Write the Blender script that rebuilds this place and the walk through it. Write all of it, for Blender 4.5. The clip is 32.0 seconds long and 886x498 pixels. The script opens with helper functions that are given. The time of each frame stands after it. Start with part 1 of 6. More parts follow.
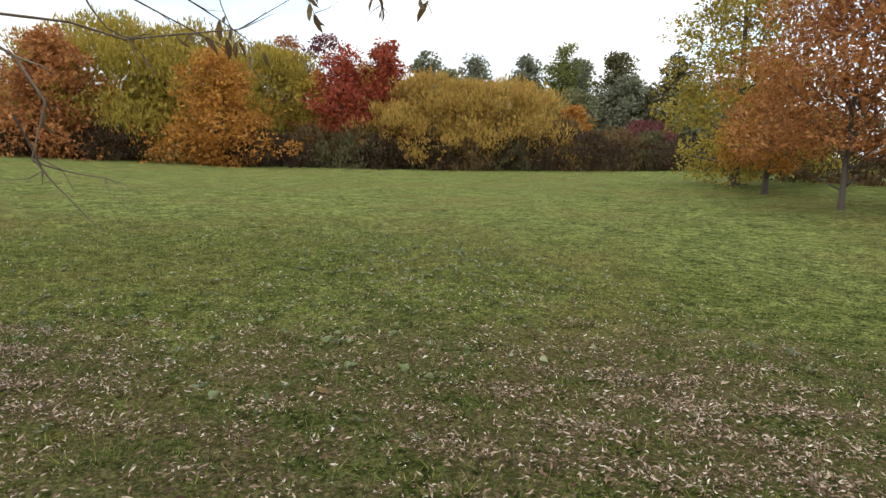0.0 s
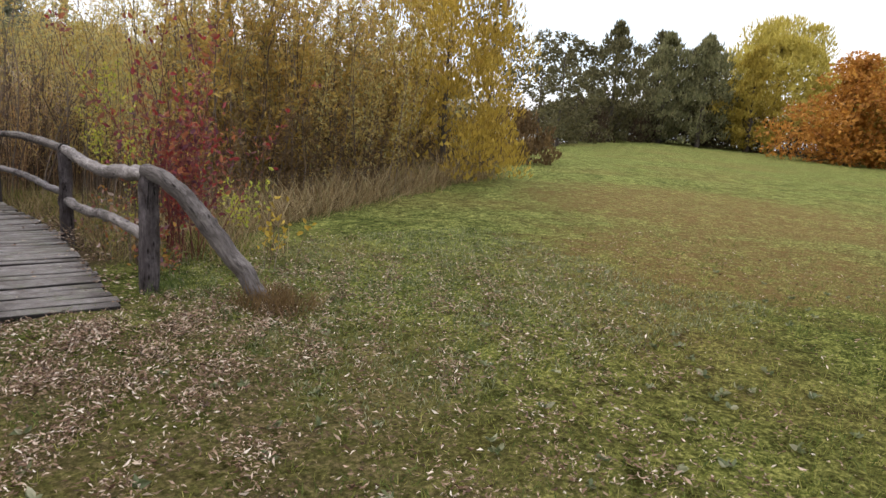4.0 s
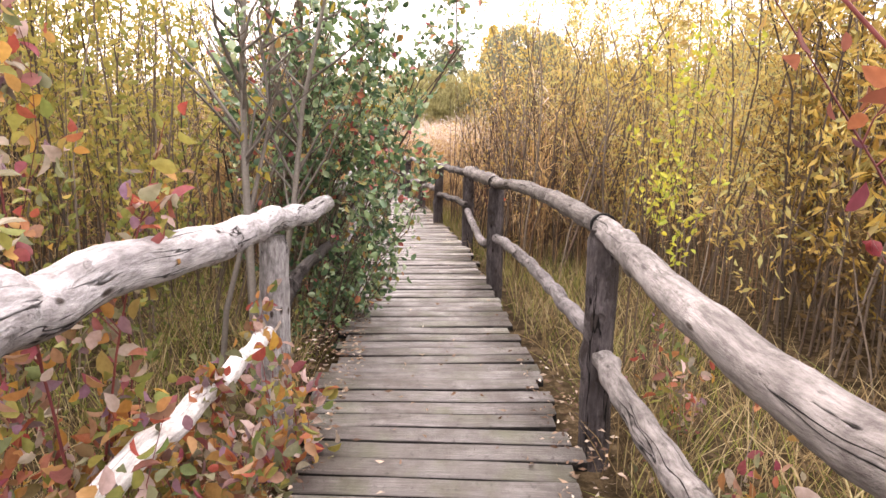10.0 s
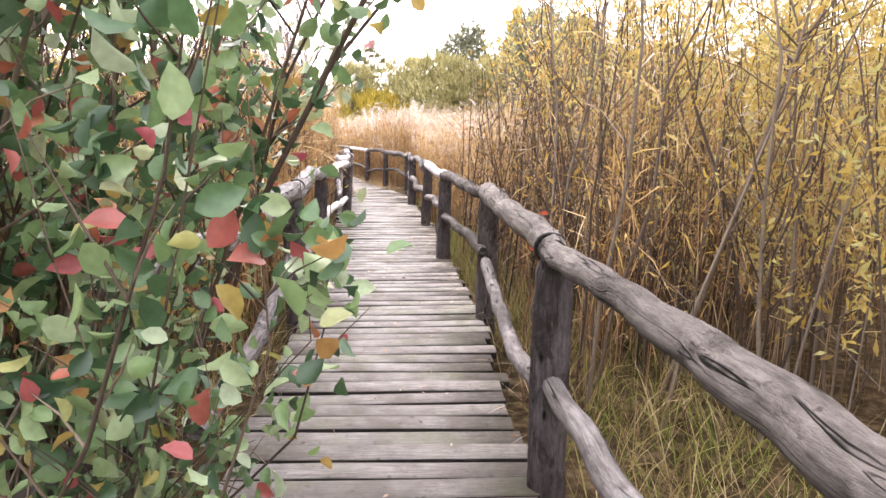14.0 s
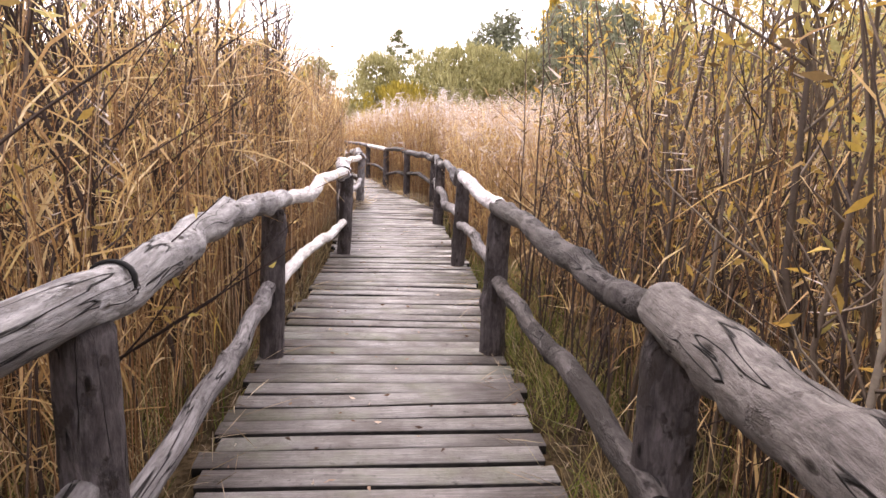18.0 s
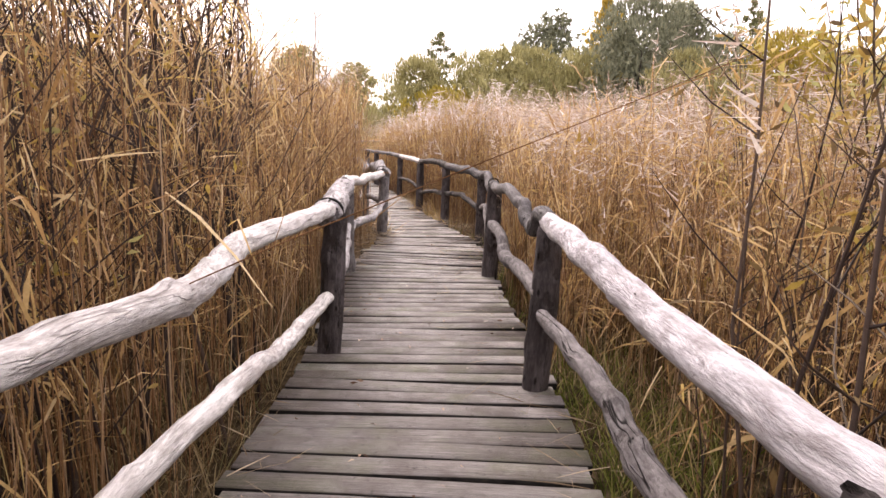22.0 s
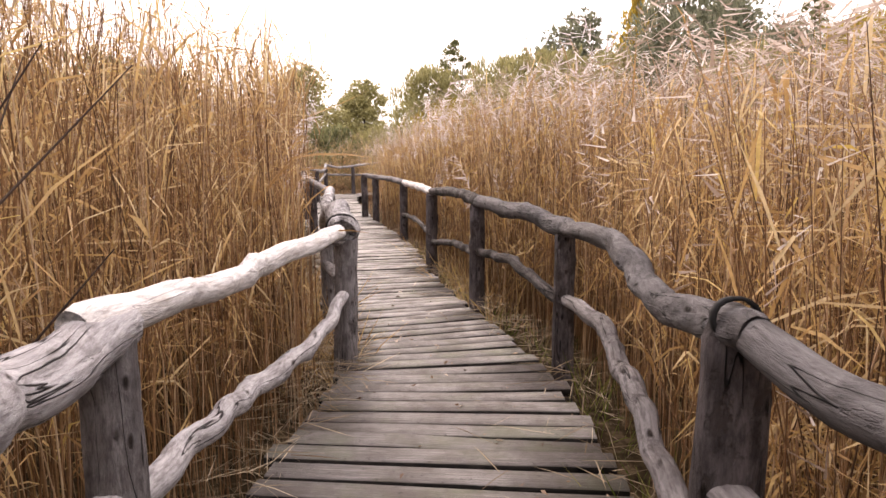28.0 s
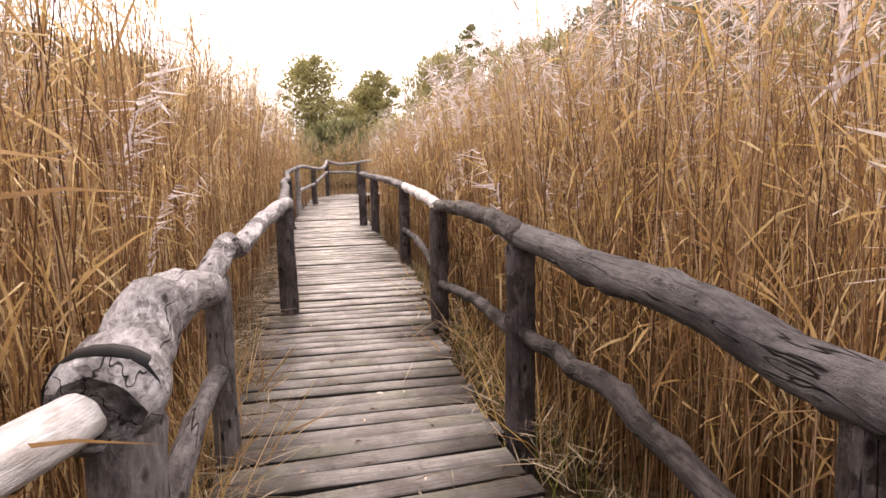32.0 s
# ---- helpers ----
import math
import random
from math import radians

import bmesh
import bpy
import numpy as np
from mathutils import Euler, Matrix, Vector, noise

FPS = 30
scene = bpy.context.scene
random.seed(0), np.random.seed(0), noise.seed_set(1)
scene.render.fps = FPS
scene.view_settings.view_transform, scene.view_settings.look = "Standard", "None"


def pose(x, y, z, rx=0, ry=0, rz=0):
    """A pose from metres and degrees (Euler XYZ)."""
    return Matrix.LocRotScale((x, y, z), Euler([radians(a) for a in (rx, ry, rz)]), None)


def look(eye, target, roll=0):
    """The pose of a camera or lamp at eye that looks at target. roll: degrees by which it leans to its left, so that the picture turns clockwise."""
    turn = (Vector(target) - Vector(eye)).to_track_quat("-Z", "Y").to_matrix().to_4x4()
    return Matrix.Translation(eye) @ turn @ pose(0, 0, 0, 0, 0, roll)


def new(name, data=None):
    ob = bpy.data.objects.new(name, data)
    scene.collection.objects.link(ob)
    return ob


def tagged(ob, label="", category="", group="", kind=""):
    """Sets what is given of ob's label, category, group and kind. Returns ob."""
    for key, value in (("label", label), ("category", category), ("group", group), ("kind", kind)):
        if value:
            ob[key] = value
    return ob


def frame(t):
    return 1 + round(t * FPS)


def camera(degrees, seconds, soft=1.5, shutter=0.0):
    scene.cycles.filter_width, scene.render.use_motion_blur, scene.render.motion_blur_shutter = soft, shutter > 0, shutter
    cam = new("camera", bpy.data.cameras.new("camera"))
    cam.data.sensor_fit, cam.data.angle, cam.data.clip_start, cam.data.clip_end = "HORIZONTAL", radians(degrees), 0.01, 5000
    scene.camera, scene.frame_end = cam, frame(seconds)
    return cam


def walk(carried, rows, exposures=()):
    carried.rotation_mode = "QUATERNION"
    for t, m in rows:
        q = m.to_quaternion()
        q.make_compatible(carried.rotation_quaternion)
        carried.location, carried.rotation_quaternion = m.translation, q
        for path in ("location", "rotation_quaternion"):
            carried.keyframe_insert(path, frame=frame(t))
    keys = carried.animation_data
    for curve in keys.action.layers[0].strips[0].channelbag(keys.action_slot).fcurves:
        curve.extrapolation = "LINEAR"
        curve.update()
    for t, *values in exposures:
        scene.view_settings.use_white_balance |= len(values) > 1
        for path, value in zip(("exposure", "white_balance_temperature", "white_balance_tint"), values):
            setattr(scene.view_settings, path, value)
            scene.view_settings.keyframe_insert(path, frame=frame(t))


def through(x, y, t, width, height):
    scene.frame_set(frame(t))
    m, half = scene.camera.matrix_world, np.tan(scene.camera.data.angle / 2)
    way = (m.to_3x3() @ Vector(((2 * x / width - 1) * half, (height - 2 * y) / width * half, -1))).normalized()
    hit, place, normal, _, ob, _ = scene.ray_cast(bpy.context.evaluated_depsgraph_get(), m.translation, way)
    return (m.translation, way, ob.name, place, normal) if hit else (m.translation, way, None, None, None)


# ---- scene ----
cam = camera(68.8, 32.0)
PATH = [
    (0, (-3.270, -3.635, 1.400), (-1.511, -4.543, 1.115), 1.7),
    (0.5, (-2.771, -3.963, 1.400), (-0.929, -4.685, 1.101), 1.8),
    (1, (-2.252, -4.215, 1.413), (-0.328, -4.658, 1.094), 2.1),
    (1.5, (-1.734, -4.351, 1.440), (0.228, -4.571, 1.117), 2.3),
    (2, (-1.239, -4.415, 1.440), (0.721, -4.157, 1.135), 3.1),
    (2.5, (-0.744, -4.333, 1.427), (1.151, -3.784, 1.101), 3.7),
    (3, (-0.309, -4.210, 1.413), (1.443, -3.306, 1.077), 3.4),
    (3.5, (0.089, -4.053, 1.409), (1.587, -2.773, 1.069), 3.9),
    (4, (0.437, -3.795, 1.413), (1.659, -2.251, 1.063), 4.0),
    (4.5, (0.753, -3.515, 1.400), (1.472, -1.677, 1.077), 3.9),
    (6.5, (1.372, -1.278, 1.372), (1.439, 0.676, 0.950), 1.1),
    (7, (1.415, -0.744, 1.380), (1.435, 1.217, 0.986), 1.2),
    (7.5, (1.343, -0.228, 1.380), (1.272, 1.740, 1.030), 1.2),
    (8, (1.305, 0.270, 1.349), (1.205, 2.238, 1.009), 1.0),
    (8.5, (1.277, 0.745, 1.332), (1.139, 2.715, 1.019), 0.9),
    (9, (1.219, 1.194, 1.332), (1.060, 3.163, 1.017), 0.8),
    (9.5, (1.204, 1.607, 1.300), (1.041, 3.575, 0.984), 1.0),
    (10, (1.152, 2.006, 1.286), (0.982, 3.974, 0.973), 0.8),
    (10.5, (1.087, 2.426, 1.317), (0.905, 4.393, 1.004), 0.6),
    (11, (1.041, 2.864, 1.321), (0.862, 4.829, 0.996), 1.6),
    (11.5, (1.013, 3.291, 1.323), (0.824, 5.254, 0.991), 1.4),
    (12, (0.955, 3.737, 1.364), (0.753, 5.699, 1.037), 1.1),
    (12.5, (0.988, 4.247, 1.358), (0.775, 6.207, 1.026), 1.1),
    (13, (0.983, 4.746, 1.350), (0.757, 6.704, 1.011), 1.3),
    (13.5, (0.985, 5.192, 1.391), (0.753, 7.149, 1.049), 0.7),
    (15.5, (0.922, 6.843, 1.335), (0.673, 8.797, 0.989), 1.5),
    (16, (0.851, 7.246, 1.356), (0.589, 9.199, 1.012), 1.5),
    (16.5, (0.762, 7.663, 1.368), (0.494, 9.616, 1.028), 1.7),
    (17, (0.645, 8.061, 1.370), (0.359, 10.011, 1.026), 1.6),
    (17.5, (0.495, 8.458, 1.406), (0.198, 10.404, 1.055), 1.4),
    (18, (0.422, 8.869, 1.402), (0.112, 10.812, 1.045), 1.5),
    (18.5, (0.349, 9.291, 1.396), (0.008, 11.229, 1.038), 1.6),
    (19, (0.255, 9.707, 1.407), (-0.099, 11.643, 1.049), 1.3),
    (19.5, (0.181, 10.099, 1.405), (-0.175, 12.036, 1.051), 2.1),
    (20, (0.094, 10.491, 1.390), (-0.271, 12.425, 1.035), 1.9),
    (20.5, (0.017, 10.905, 1.389), (-0.360, 12.837, 1.035), 1.9),
    (21, (-0.065, 11.331, 1.383), (-0.463, 13.260, 1.041), 1.0),
    (21.5, (-0.165, 11.724, 1.383), (-0.587, 13.650, 1.049), 1.4),
    (22, (-0.265, 12.099, 1.370), (-0.696, 14.023, 1.037), 1.7),
    (22.5, (-0.379, 12.515, 1.354), (-0.822, 14.438, 1.028), 1.4),
    (23, (-0.485, 12.938, 1.345), (-0.922, 14.869, 1.059), 0.9),
    (23.5, (-0.574, 13.374, 1.342), (-1.006, 15.308, 1.068), 0.3),
    (24, (-0.658, 13.810, 1.341), (-1.106, 15.740, 1.070), -0.4),
    (24.5, (-0.763, 14.235, 1.352), (-1.219, 16.164, 1.081), -0.4),
    (25, (-0.846, 14.628, 1.354), (-1.305, 16.555, 1.082), 0.2),
    (25.5, (-0.942, 15.012, 1.353), (-1.410, 16.938, 1.082), 0.1),
    (27.5, (-1.411, 16.589, 1.310), (-1.891, 18.513, 1.028), -0.8),
    (28, (-1.482, 17.011, 1.311), (-1.977, 18.934, 1.038), -0.5),
    (28.5, (-1.566, 17.401, 1.317), (-2.082, 19.316, 1.029), -1.3),
    (29, (-1.642, 17.770, 1.324), (-2.163, 19.681, 1.030), -1.7),
    (29.5, (-1.746, 18.105, 1.349), (-2.257, 20.016, 1.054), -1.4),
    (30, (-1.855, 18.416, 1.352), (-2.368, 20.327, 1.060), -0.6),
    (30.5, (-1.922, 18.784, 1.345), (-2.447, 20.692, 1.052), -1.5),
    (31, (-1.995, 19.139, 1.342), (-2.526, 21.046, 1.053), -1.3),
    (31.5, (-2.095, 19.481, 1.331), (-2.632, 21.385, 1.041), -1.2),
    (32, (-2.166, 19.819, 1.323), (-2.713, 21.721, 1.033), -1.3),
]
EXPOSURES = ((0.0, 0.76, 6400, 9), (3.0, 0.92, 6500, 14), (4.5, 1.17, 6700, 18), (6.5, 2.45, 7000, 24), (9.0, 2.30, 7450, 25), (11.0, 2.34, 7050, 23), (13.5, 2.46, 6850, 21), (16.5, 1.98, 6700, 25), (19.0, 2.05, 7050, 26), (20.0, 2.05, 7150, 26), (21.8, 1.68, 7200, 26), (23.0, 1.47, 7150, 26), (25.5, 1.37, 7050, 25), (28.0, 1.5, 7400, 26), (32.0, 1.53, 7500, 26))
walk(cam, [(t, look(eye, target, roll)) for t, eye, target, roll in PATH], EXPOSURES)

# ---- world, sun ----
SUN_AZ, SUN_EL = -35.0, 27.0          # from +y, clockwise; degrees above the horizon
world = bpy.data.worlds.new("world")
scene.world = world
world.use_nodes = True
wn, wl = world.node_tree.nodes, world.node_tree.links
wn.clear()
sky = wn.new("ShaderNodeTexSky")
sky.sky_type, sky.sun_disc = "NISHITA", False
sky.sun_elevation, sky.sun_rotation = radians(SUN_EL), radians(SUN_AZ)
bg_sky = wn.new("ShaderNodeBackground")
bg_sky.inputs["Strength"].default_value = 0.15
wl.new(sky.outputs[0], bg_sky.inputs["Color"])
bg_cloud = wn.new("ShaderNodeBackground")
wtc = wn.new("ShaderNodeTexCoord")
wmap = wn.new("ShaderNodeMapping")
wmap.inputs["Scale"].default_value = (1.0, 1.0, 3.0)
wl.new(wtc.outputs["Generated"], wmap.inputs["Vector"])
wnoise = wn.new("ShaderNodeTexNoise")
wnoise.inputs["Scale"].default_value, wnoise.inputs["Detail"].default_value = 2.2, 6
wl.new(wmap.outputs[0], wnoise.inputs["Vector"])
wramp = wn.new("ShaderNodeValToRGB")
wramp.color_ramp.elements[0].position, wramp.color_ramp.elements[1].position = 0.36, 0.56
wramp.color_ramp.elements[0].color = (0.25, 0.25, 0.25, 1)
wl.new(wnoise.outputs[0], wramp.inputs[0])
wsep = wn.new("ShaderNodeSeparateXYZ")
wl.new(wtc.outputs["Generated"], wsep.inputs[0])
wlum = wn.new("ShaderNodeMapRange")
for i, v in enumerate((0.0, 1.0, 0.56, 2.0)):
    wlum.inputs[i + 1].default_value = v
wl.new(wsep.outputs[2], wlum.inputs[0])
wl.new(wlum.outputs[0], bg_cloud.inputs["Strength"])
wtint = wn.new("ShaderNodeValToRGB")
wtint.color_ramp.elements[0].position, wtint.color_ramp.elements[1].position = 0.40, 0.58
wtint.color_ramp.elements[0].color, wtint.color_ramp.elements[1].color = (0.82, 0.93, 1.0, 1), (1.0, 0.995, 0.99, 1)
wl.new(wnoise.outputs[0], wtint.inputs[0])
wl.new(wtint.outputs[0], bg_cloud.inputs["Color"])
wlow = wn.new("ShaderNodeMapRange")
for i, v in enumerate((0.04, 0.35, 1.0, 0.0)):
    wlow.inputs[i + 1].default_value = v
wl.new(wsep.outputs[2], wlow.inputs[0])
wmax = wn.new("ShaderNodeMath")
wmax.operation = "MAXIMUM"
wl.new(wramp.outputs[0], wmax.inputs[0])
wl.new(wlow.outputs[0], wmax.inputs[1])
wmix = wn.new("ShaderNodeMixShader")
wl.new(wmax.outputs[0], wmix.inputs[0])
wl.new(bg_sky.outputs[0], wmix.inputs[1])
wl.new(bg_cloud.outputs[0], wmix.inputs[2])
wout = wn.new("ShaderNodeOutputWorld")
wl.new(wmix.outputs[0], wout.inputs[0])

sun = new("sun", bpy.data.lights.new("sun", "SUN"))
sun.data.energy, sun.data.angle, sun.data.color = 0.65, radians(30), (1.0, 0.93, 0.82)
_az, _el = radians(SUN_AZ), radians(SUN_EL)
sun_dir = Vector((math.sin(_az) * math.cos(_el), math.cos(_az) * math.cos(_el), math.sin(_el)))
sun.matrix_world = look(sun_dir * 50, (0, 0, 0))

# ---- materials ----


class Nodes:
    """A material's node tree with short calls."""

    def __init__(self, name):
        self.mat = bpy.data.materials.new(name)
        self.mat.use_nodes = True
        self.nt = self.mat.node_tree
        self.nt.nodes.clear()
        self.out = self.nt.nodes.new("ShaderNodeOutputMaterial")

    def n(self, kind, **props):
        node = self.nt.nodes.new("ShaderNode" + kind)
        for key, value in props.items():
            if key == "operation":
                node.operation = value
            elif key == "data_type":
                node.data_type = value
            elif key == "blend_type":
                node.blend_type = value
        return node

    def link(self, a, b):
        self.nt.links.new(a, b)

    def noise(self, vec, scale, detail=4, rough=0.55, stretch=None):
        if stretch:
            m = self.n("Mapping")
            m.inputs["Scale"].default_value = stretch
            self.link(vec, m.inputs["Vector"])
            vec = m.outputs[0]
        t = self.n("TexNoise")
        t.inputs["Scale"].default_value, t.inputs["Detail"].default_value, t.inputs["Roughness"].default_value = scale, detail, rough
        self.link(vec, t.inputs["Vector"])
        return t.outputs[0]

    def ramp(self, fac, stops):
        r = self.n("ValToRGB")
        els = r.color_ramp.elements
        while len(els) < len(stops):
            els.new(0.5)
        for e, (p, c) in zip(els, stops):
            e.position, e.color = p, (*c, 1)
        self.link(fac, r.inputs[0])
        return r.outputs[0]

    def mix(self, fac, a, b, blend="MIX"):
        m = self.n("MixRGB", blend_type=blend)
        for v, i in ((fac, 0), (a, 1), (b, 2)):
            if isinstance(v, (int, float)):
                m.inputs[i].default_value = v
            elif isinstance(v, tuple):
                m.inputs[i].default_value = (*v, 1)
            else:
                self.link(v, m.inputs[i])
        return m.outputs[0]

    def math(self, op, a, b=0.0):
        m = self.n("Math", operation=op)
        for v, i in ((a, 0), (b, 1)):
            if isinstance(v, (int, float)):
                m.inputs[i].default_value = v
            else:
                self.link(v, m.inputs[i])
        return m.outputs[0]

    def bump(self, height, strength, distance):
        b = self.n("Bump")
        b.inputs["Strength"].default_value, b.inputs["Distance"].default_value = strength, distance
        self.link(height, b.inputs["Height"])
        return b.outputs[0]

    def surface(self, color, rough, normal=None, spec=0.3, through=0.0):
        p = self.n("BsdfPrincipled")
        p.inputs["Roughness"].default_value = 0.7
        for v, key in ((color, "Base Color"), (rough, "Roughness")):
            if isinstance(v, (int, float)):
                p.inputs[key].default_value = v
            elif isinstance(v, tuple):
                p.inputs[key].default_value = (*v, 1)
            else:
                self.link(v, p.inputs[key])
        p.inputs["Specular IOR Level"].default_value = spec
        if normal is not None:
            self.link(normal, p.inputs["Normal"])
        last = p.outputs[0]
        if through > 0:
            t = self.n("BsdfTranslucent")
            self.link(color, t.inputs[0])
            m = self.n("MixShader")
            m.inputs[0].default_value = through
            self.link(last, m.inputs[1])
            self.link(t.outputs[0], m.inputs[2])
            last = m.outputs[0]
        self.link(last, self.out.inputs[0])
        return self.mat


def leaf_material(name, stops, through=0.35, rough=0.55, spec=0.25, patch=0.0):
    """Leaves: each one takes a colour of the ramp, with a faint mottling."""
    k = Nodes(name)
    isl = k.n("NewGeometry").outputs["Random Per Island"]
    tc = k.n("TexCoord").outputs["Object"]
    if patch:
        isl = k.math("ADD", k.math("MULTIPLY", isl, 1 - patch), k.math("MULTIPLY", k.noise(tc, 0.55, 2), patch))
    col = k.ramp(isl, stops)
    fine = k.noise(tc, 60, 2)
    col = k.mix(0.45, col, k.ramp(fine, [(0.3, (0.45, 0.42, 0.36)), (0.7, (1.0, 1.0, 1.0))]), "MULTIPLY")
    return k.surface(col, rough, None, spec, through)


def log_material(name, dark, mid, pale, bark, bark_at=0.56, worn=1.0):
    """Weathered round wood: streaks along the grain, long cracks, knots and bark left in patches."""
    k = Nodes(name)
    att = k.n("Attribute")
    att.attribute_name = "grain"
    rnd = k.n("ObjectInfo").outputs["Random"]
    off = k.n("VectorMath", operation="ADD")
    comb = k.n("CombineXYZ")
    for i, f in enumerate((7.0, 5.0, 37.0)):
        k.link(k.math("MULTIPLY", rnd, f), comb.inputs[i])
    k.link(att.outputs["Vector"], off.inputs[0])
    k.link(comb.outputs[0], off.inputs[1])
    v = off.outputs[0]
    grain = k.noise(v, 1.0, 7, 0.72, (62, 62, 10))
    broad = k.noise(v, 1.0, 5, 0.6, (10, 10, 2.6))
    blotch = k.noise(v, 1.0, 6, 0.7, (24, 24, 13))
    col = k.ramp(broad, [(0.34, mid), (0.64, pale)])
    col = k.mix(1.0, col, k.ramp(grain, [(0.32, (0.45, 0.43, 0.42)), (0.52, (0.95, 0.95, 0.95)), (0.70, (1.35, 1.35, 1.35))]), "MULTIPLY")
    col = k.mix(k.ramp(blotch, [(0.30, (0.75, 0.75, 0.75)), (0.52, (0, 0, 0))]), col, dark)
    edge = k.math("ADD", k.math("MULTIPLY", k.noise(v, 1.0, 5, 0.6, (9, 9, 5.0)), 0.7), k.math("MULTIPLY", blotch, 0.3))
    barkf = k.ramp(edge, [(bark_at - 0.02, (0, 0, 0)), (bark_at + 0.02, (1, 1, 1))])
    col = k.mix(barkf, col, k.mix(k.ramp(blotch, [(0.35, (0, 0, 0)), (0.65, (1, 1, 1))]), bark, mid))
    # long splits, found on some stretches only
    line = k.math("ABSOLUTE", k.math("SUBTRACT", k.noise(v, 1.0, 3, 0.5, (13, 13, 1.0)), 0.5))
    split = k.ramp(line, [(0.003, (0.05, 0.045, 0.042)), (0.010, (1, 1, 1))])
    split = k.mix(k.ramp(k.noise(v, 1.0, 2, 0.5, (5, 5, 1.7)), [(0.44, (0, 0, 0)), (0.54, (worn, worn, worn))]), (1.0, 1.0, 1.0), split)
    vor = k.n("TexVoronoi")
    m = k.n("Mapping")
    m.inputs["Scale"].default_value = (15, 15, 5.5)
    k.link(v, m.inputs["Vector"])
    k.link(m.outputs[0], vor.inputs["Vector"])
    vor.inputs["Scale"].default_value = 1.0
    knot = k.ramp(vor.outputs["Distance"], [(0.08 * worn, (0.18, 0.15, 0.13)), (0.17 * worn, (1, 1, 1))])
    col = k.mix(1.0, k.mix(1.0, col, split, "MULTIPLY"), knot, "MULTIPLY")
    h = k.math("ADD", k.math("MULTIPLY", grain, 0.55), k.math("MULTIPLY", split, 0.9))
    h = k.math("ADD", h, k.math("MULTIPLY", blotch, 0.5))
    h = k.math("ADD", h, k.math("MULTIPLY", barkf, 0.35))
    h = k.math("ADD", h, k.math("MULTIPLY", knot, 0.4))
    return k.surface(col, 0.7, k.bump(h, 1.0, 0.021), 0.12)


M_LOG = log_material("weathered_log", (0.045, 0.038, 0.037), (0.115, 0.102, 0.101), (0.225, 0.207, 0.206), (0.045, 0.035, 0.031), 0.6)
M_GREY = log_material("dark_grey_log", (0.030, 0.026, 0.026), (0.060, 0.054, 0.055), (0.125, 0.116, 0.117), (0.030, 0.024, 0.021), 0.6)
M_PALE = log_material("debarked_log", (0.30, 0.26, 0.235), (0.50, 0.465, 0.45), (0.70, 0.67, 0.65), (0.20, 0.15, 0.125), 0.63, 0.3)
M_WHITE = log_material("bleached_log", (0.36, 0.31, 0.27), (0.58, 0.54, 0.515), (0.78, 0.75, 0.73), (0.24, 0.19, 0.155), 0.65, 0.2)
M_VIOLET = log_material("violet_grey_log", (0.20, 0.17, 0.165), (0.37, 0.345, 0.355), (0.58, 0.555, 0.57), (0.12, 0.085, 0.07), 0.61, 0.3)
M_ASH = log_material("ash_grey_log", (0.07, 0.06, 0.058), (0.18, 0.166, 0.163), (0.35, 0.33, 0.325), (0.075, 0.06, 0.052), 0.6)
M_TAN = log_material("tan_grey_log", (0.052, 0.043, 0.040), (0.142, 0.126, 0.119), (0.275, 0.250, 0.238), (0.058, 0.044, 0.037), 0.6)
M_BROWN = log_material("brown_grey_log", (0.030, 0.025, 0.023), (0.082, 0.070, 0.064), (0.172, 0.152, 0.142), (0.034, 0.026, 0.022), 0.6)
M_GNARL = log_material("gnarled_log", (0.04, 0.034, 0.032), (0.25, 0.232, 0.232), (0.48, 0.458, 0.458), (0.055, 0.042, 0.037), 0.54)
M_SILVER = log_material("silver_log", (0.12, 0.105, 0.105), (0.29, 0.268, 0.268), (0.48, 0.455, 0.455), (0.10, 0.08, 0.072), 0.63)
M_DARK = log_material("barked_log", (0.014, 0.011, 0.011), (0.034, 0.028, 0.026), (0.105, 0.091, 0.087), (0.017, 0.013, 0.011), 0.54)
M_POST = log_material("post_wood", (0.020, 0.016, 0.017), (0.046, 0.037, 0.036), (0.115, 0.098, 0.099), (0.026, 0.019, 0.014), 0.55)


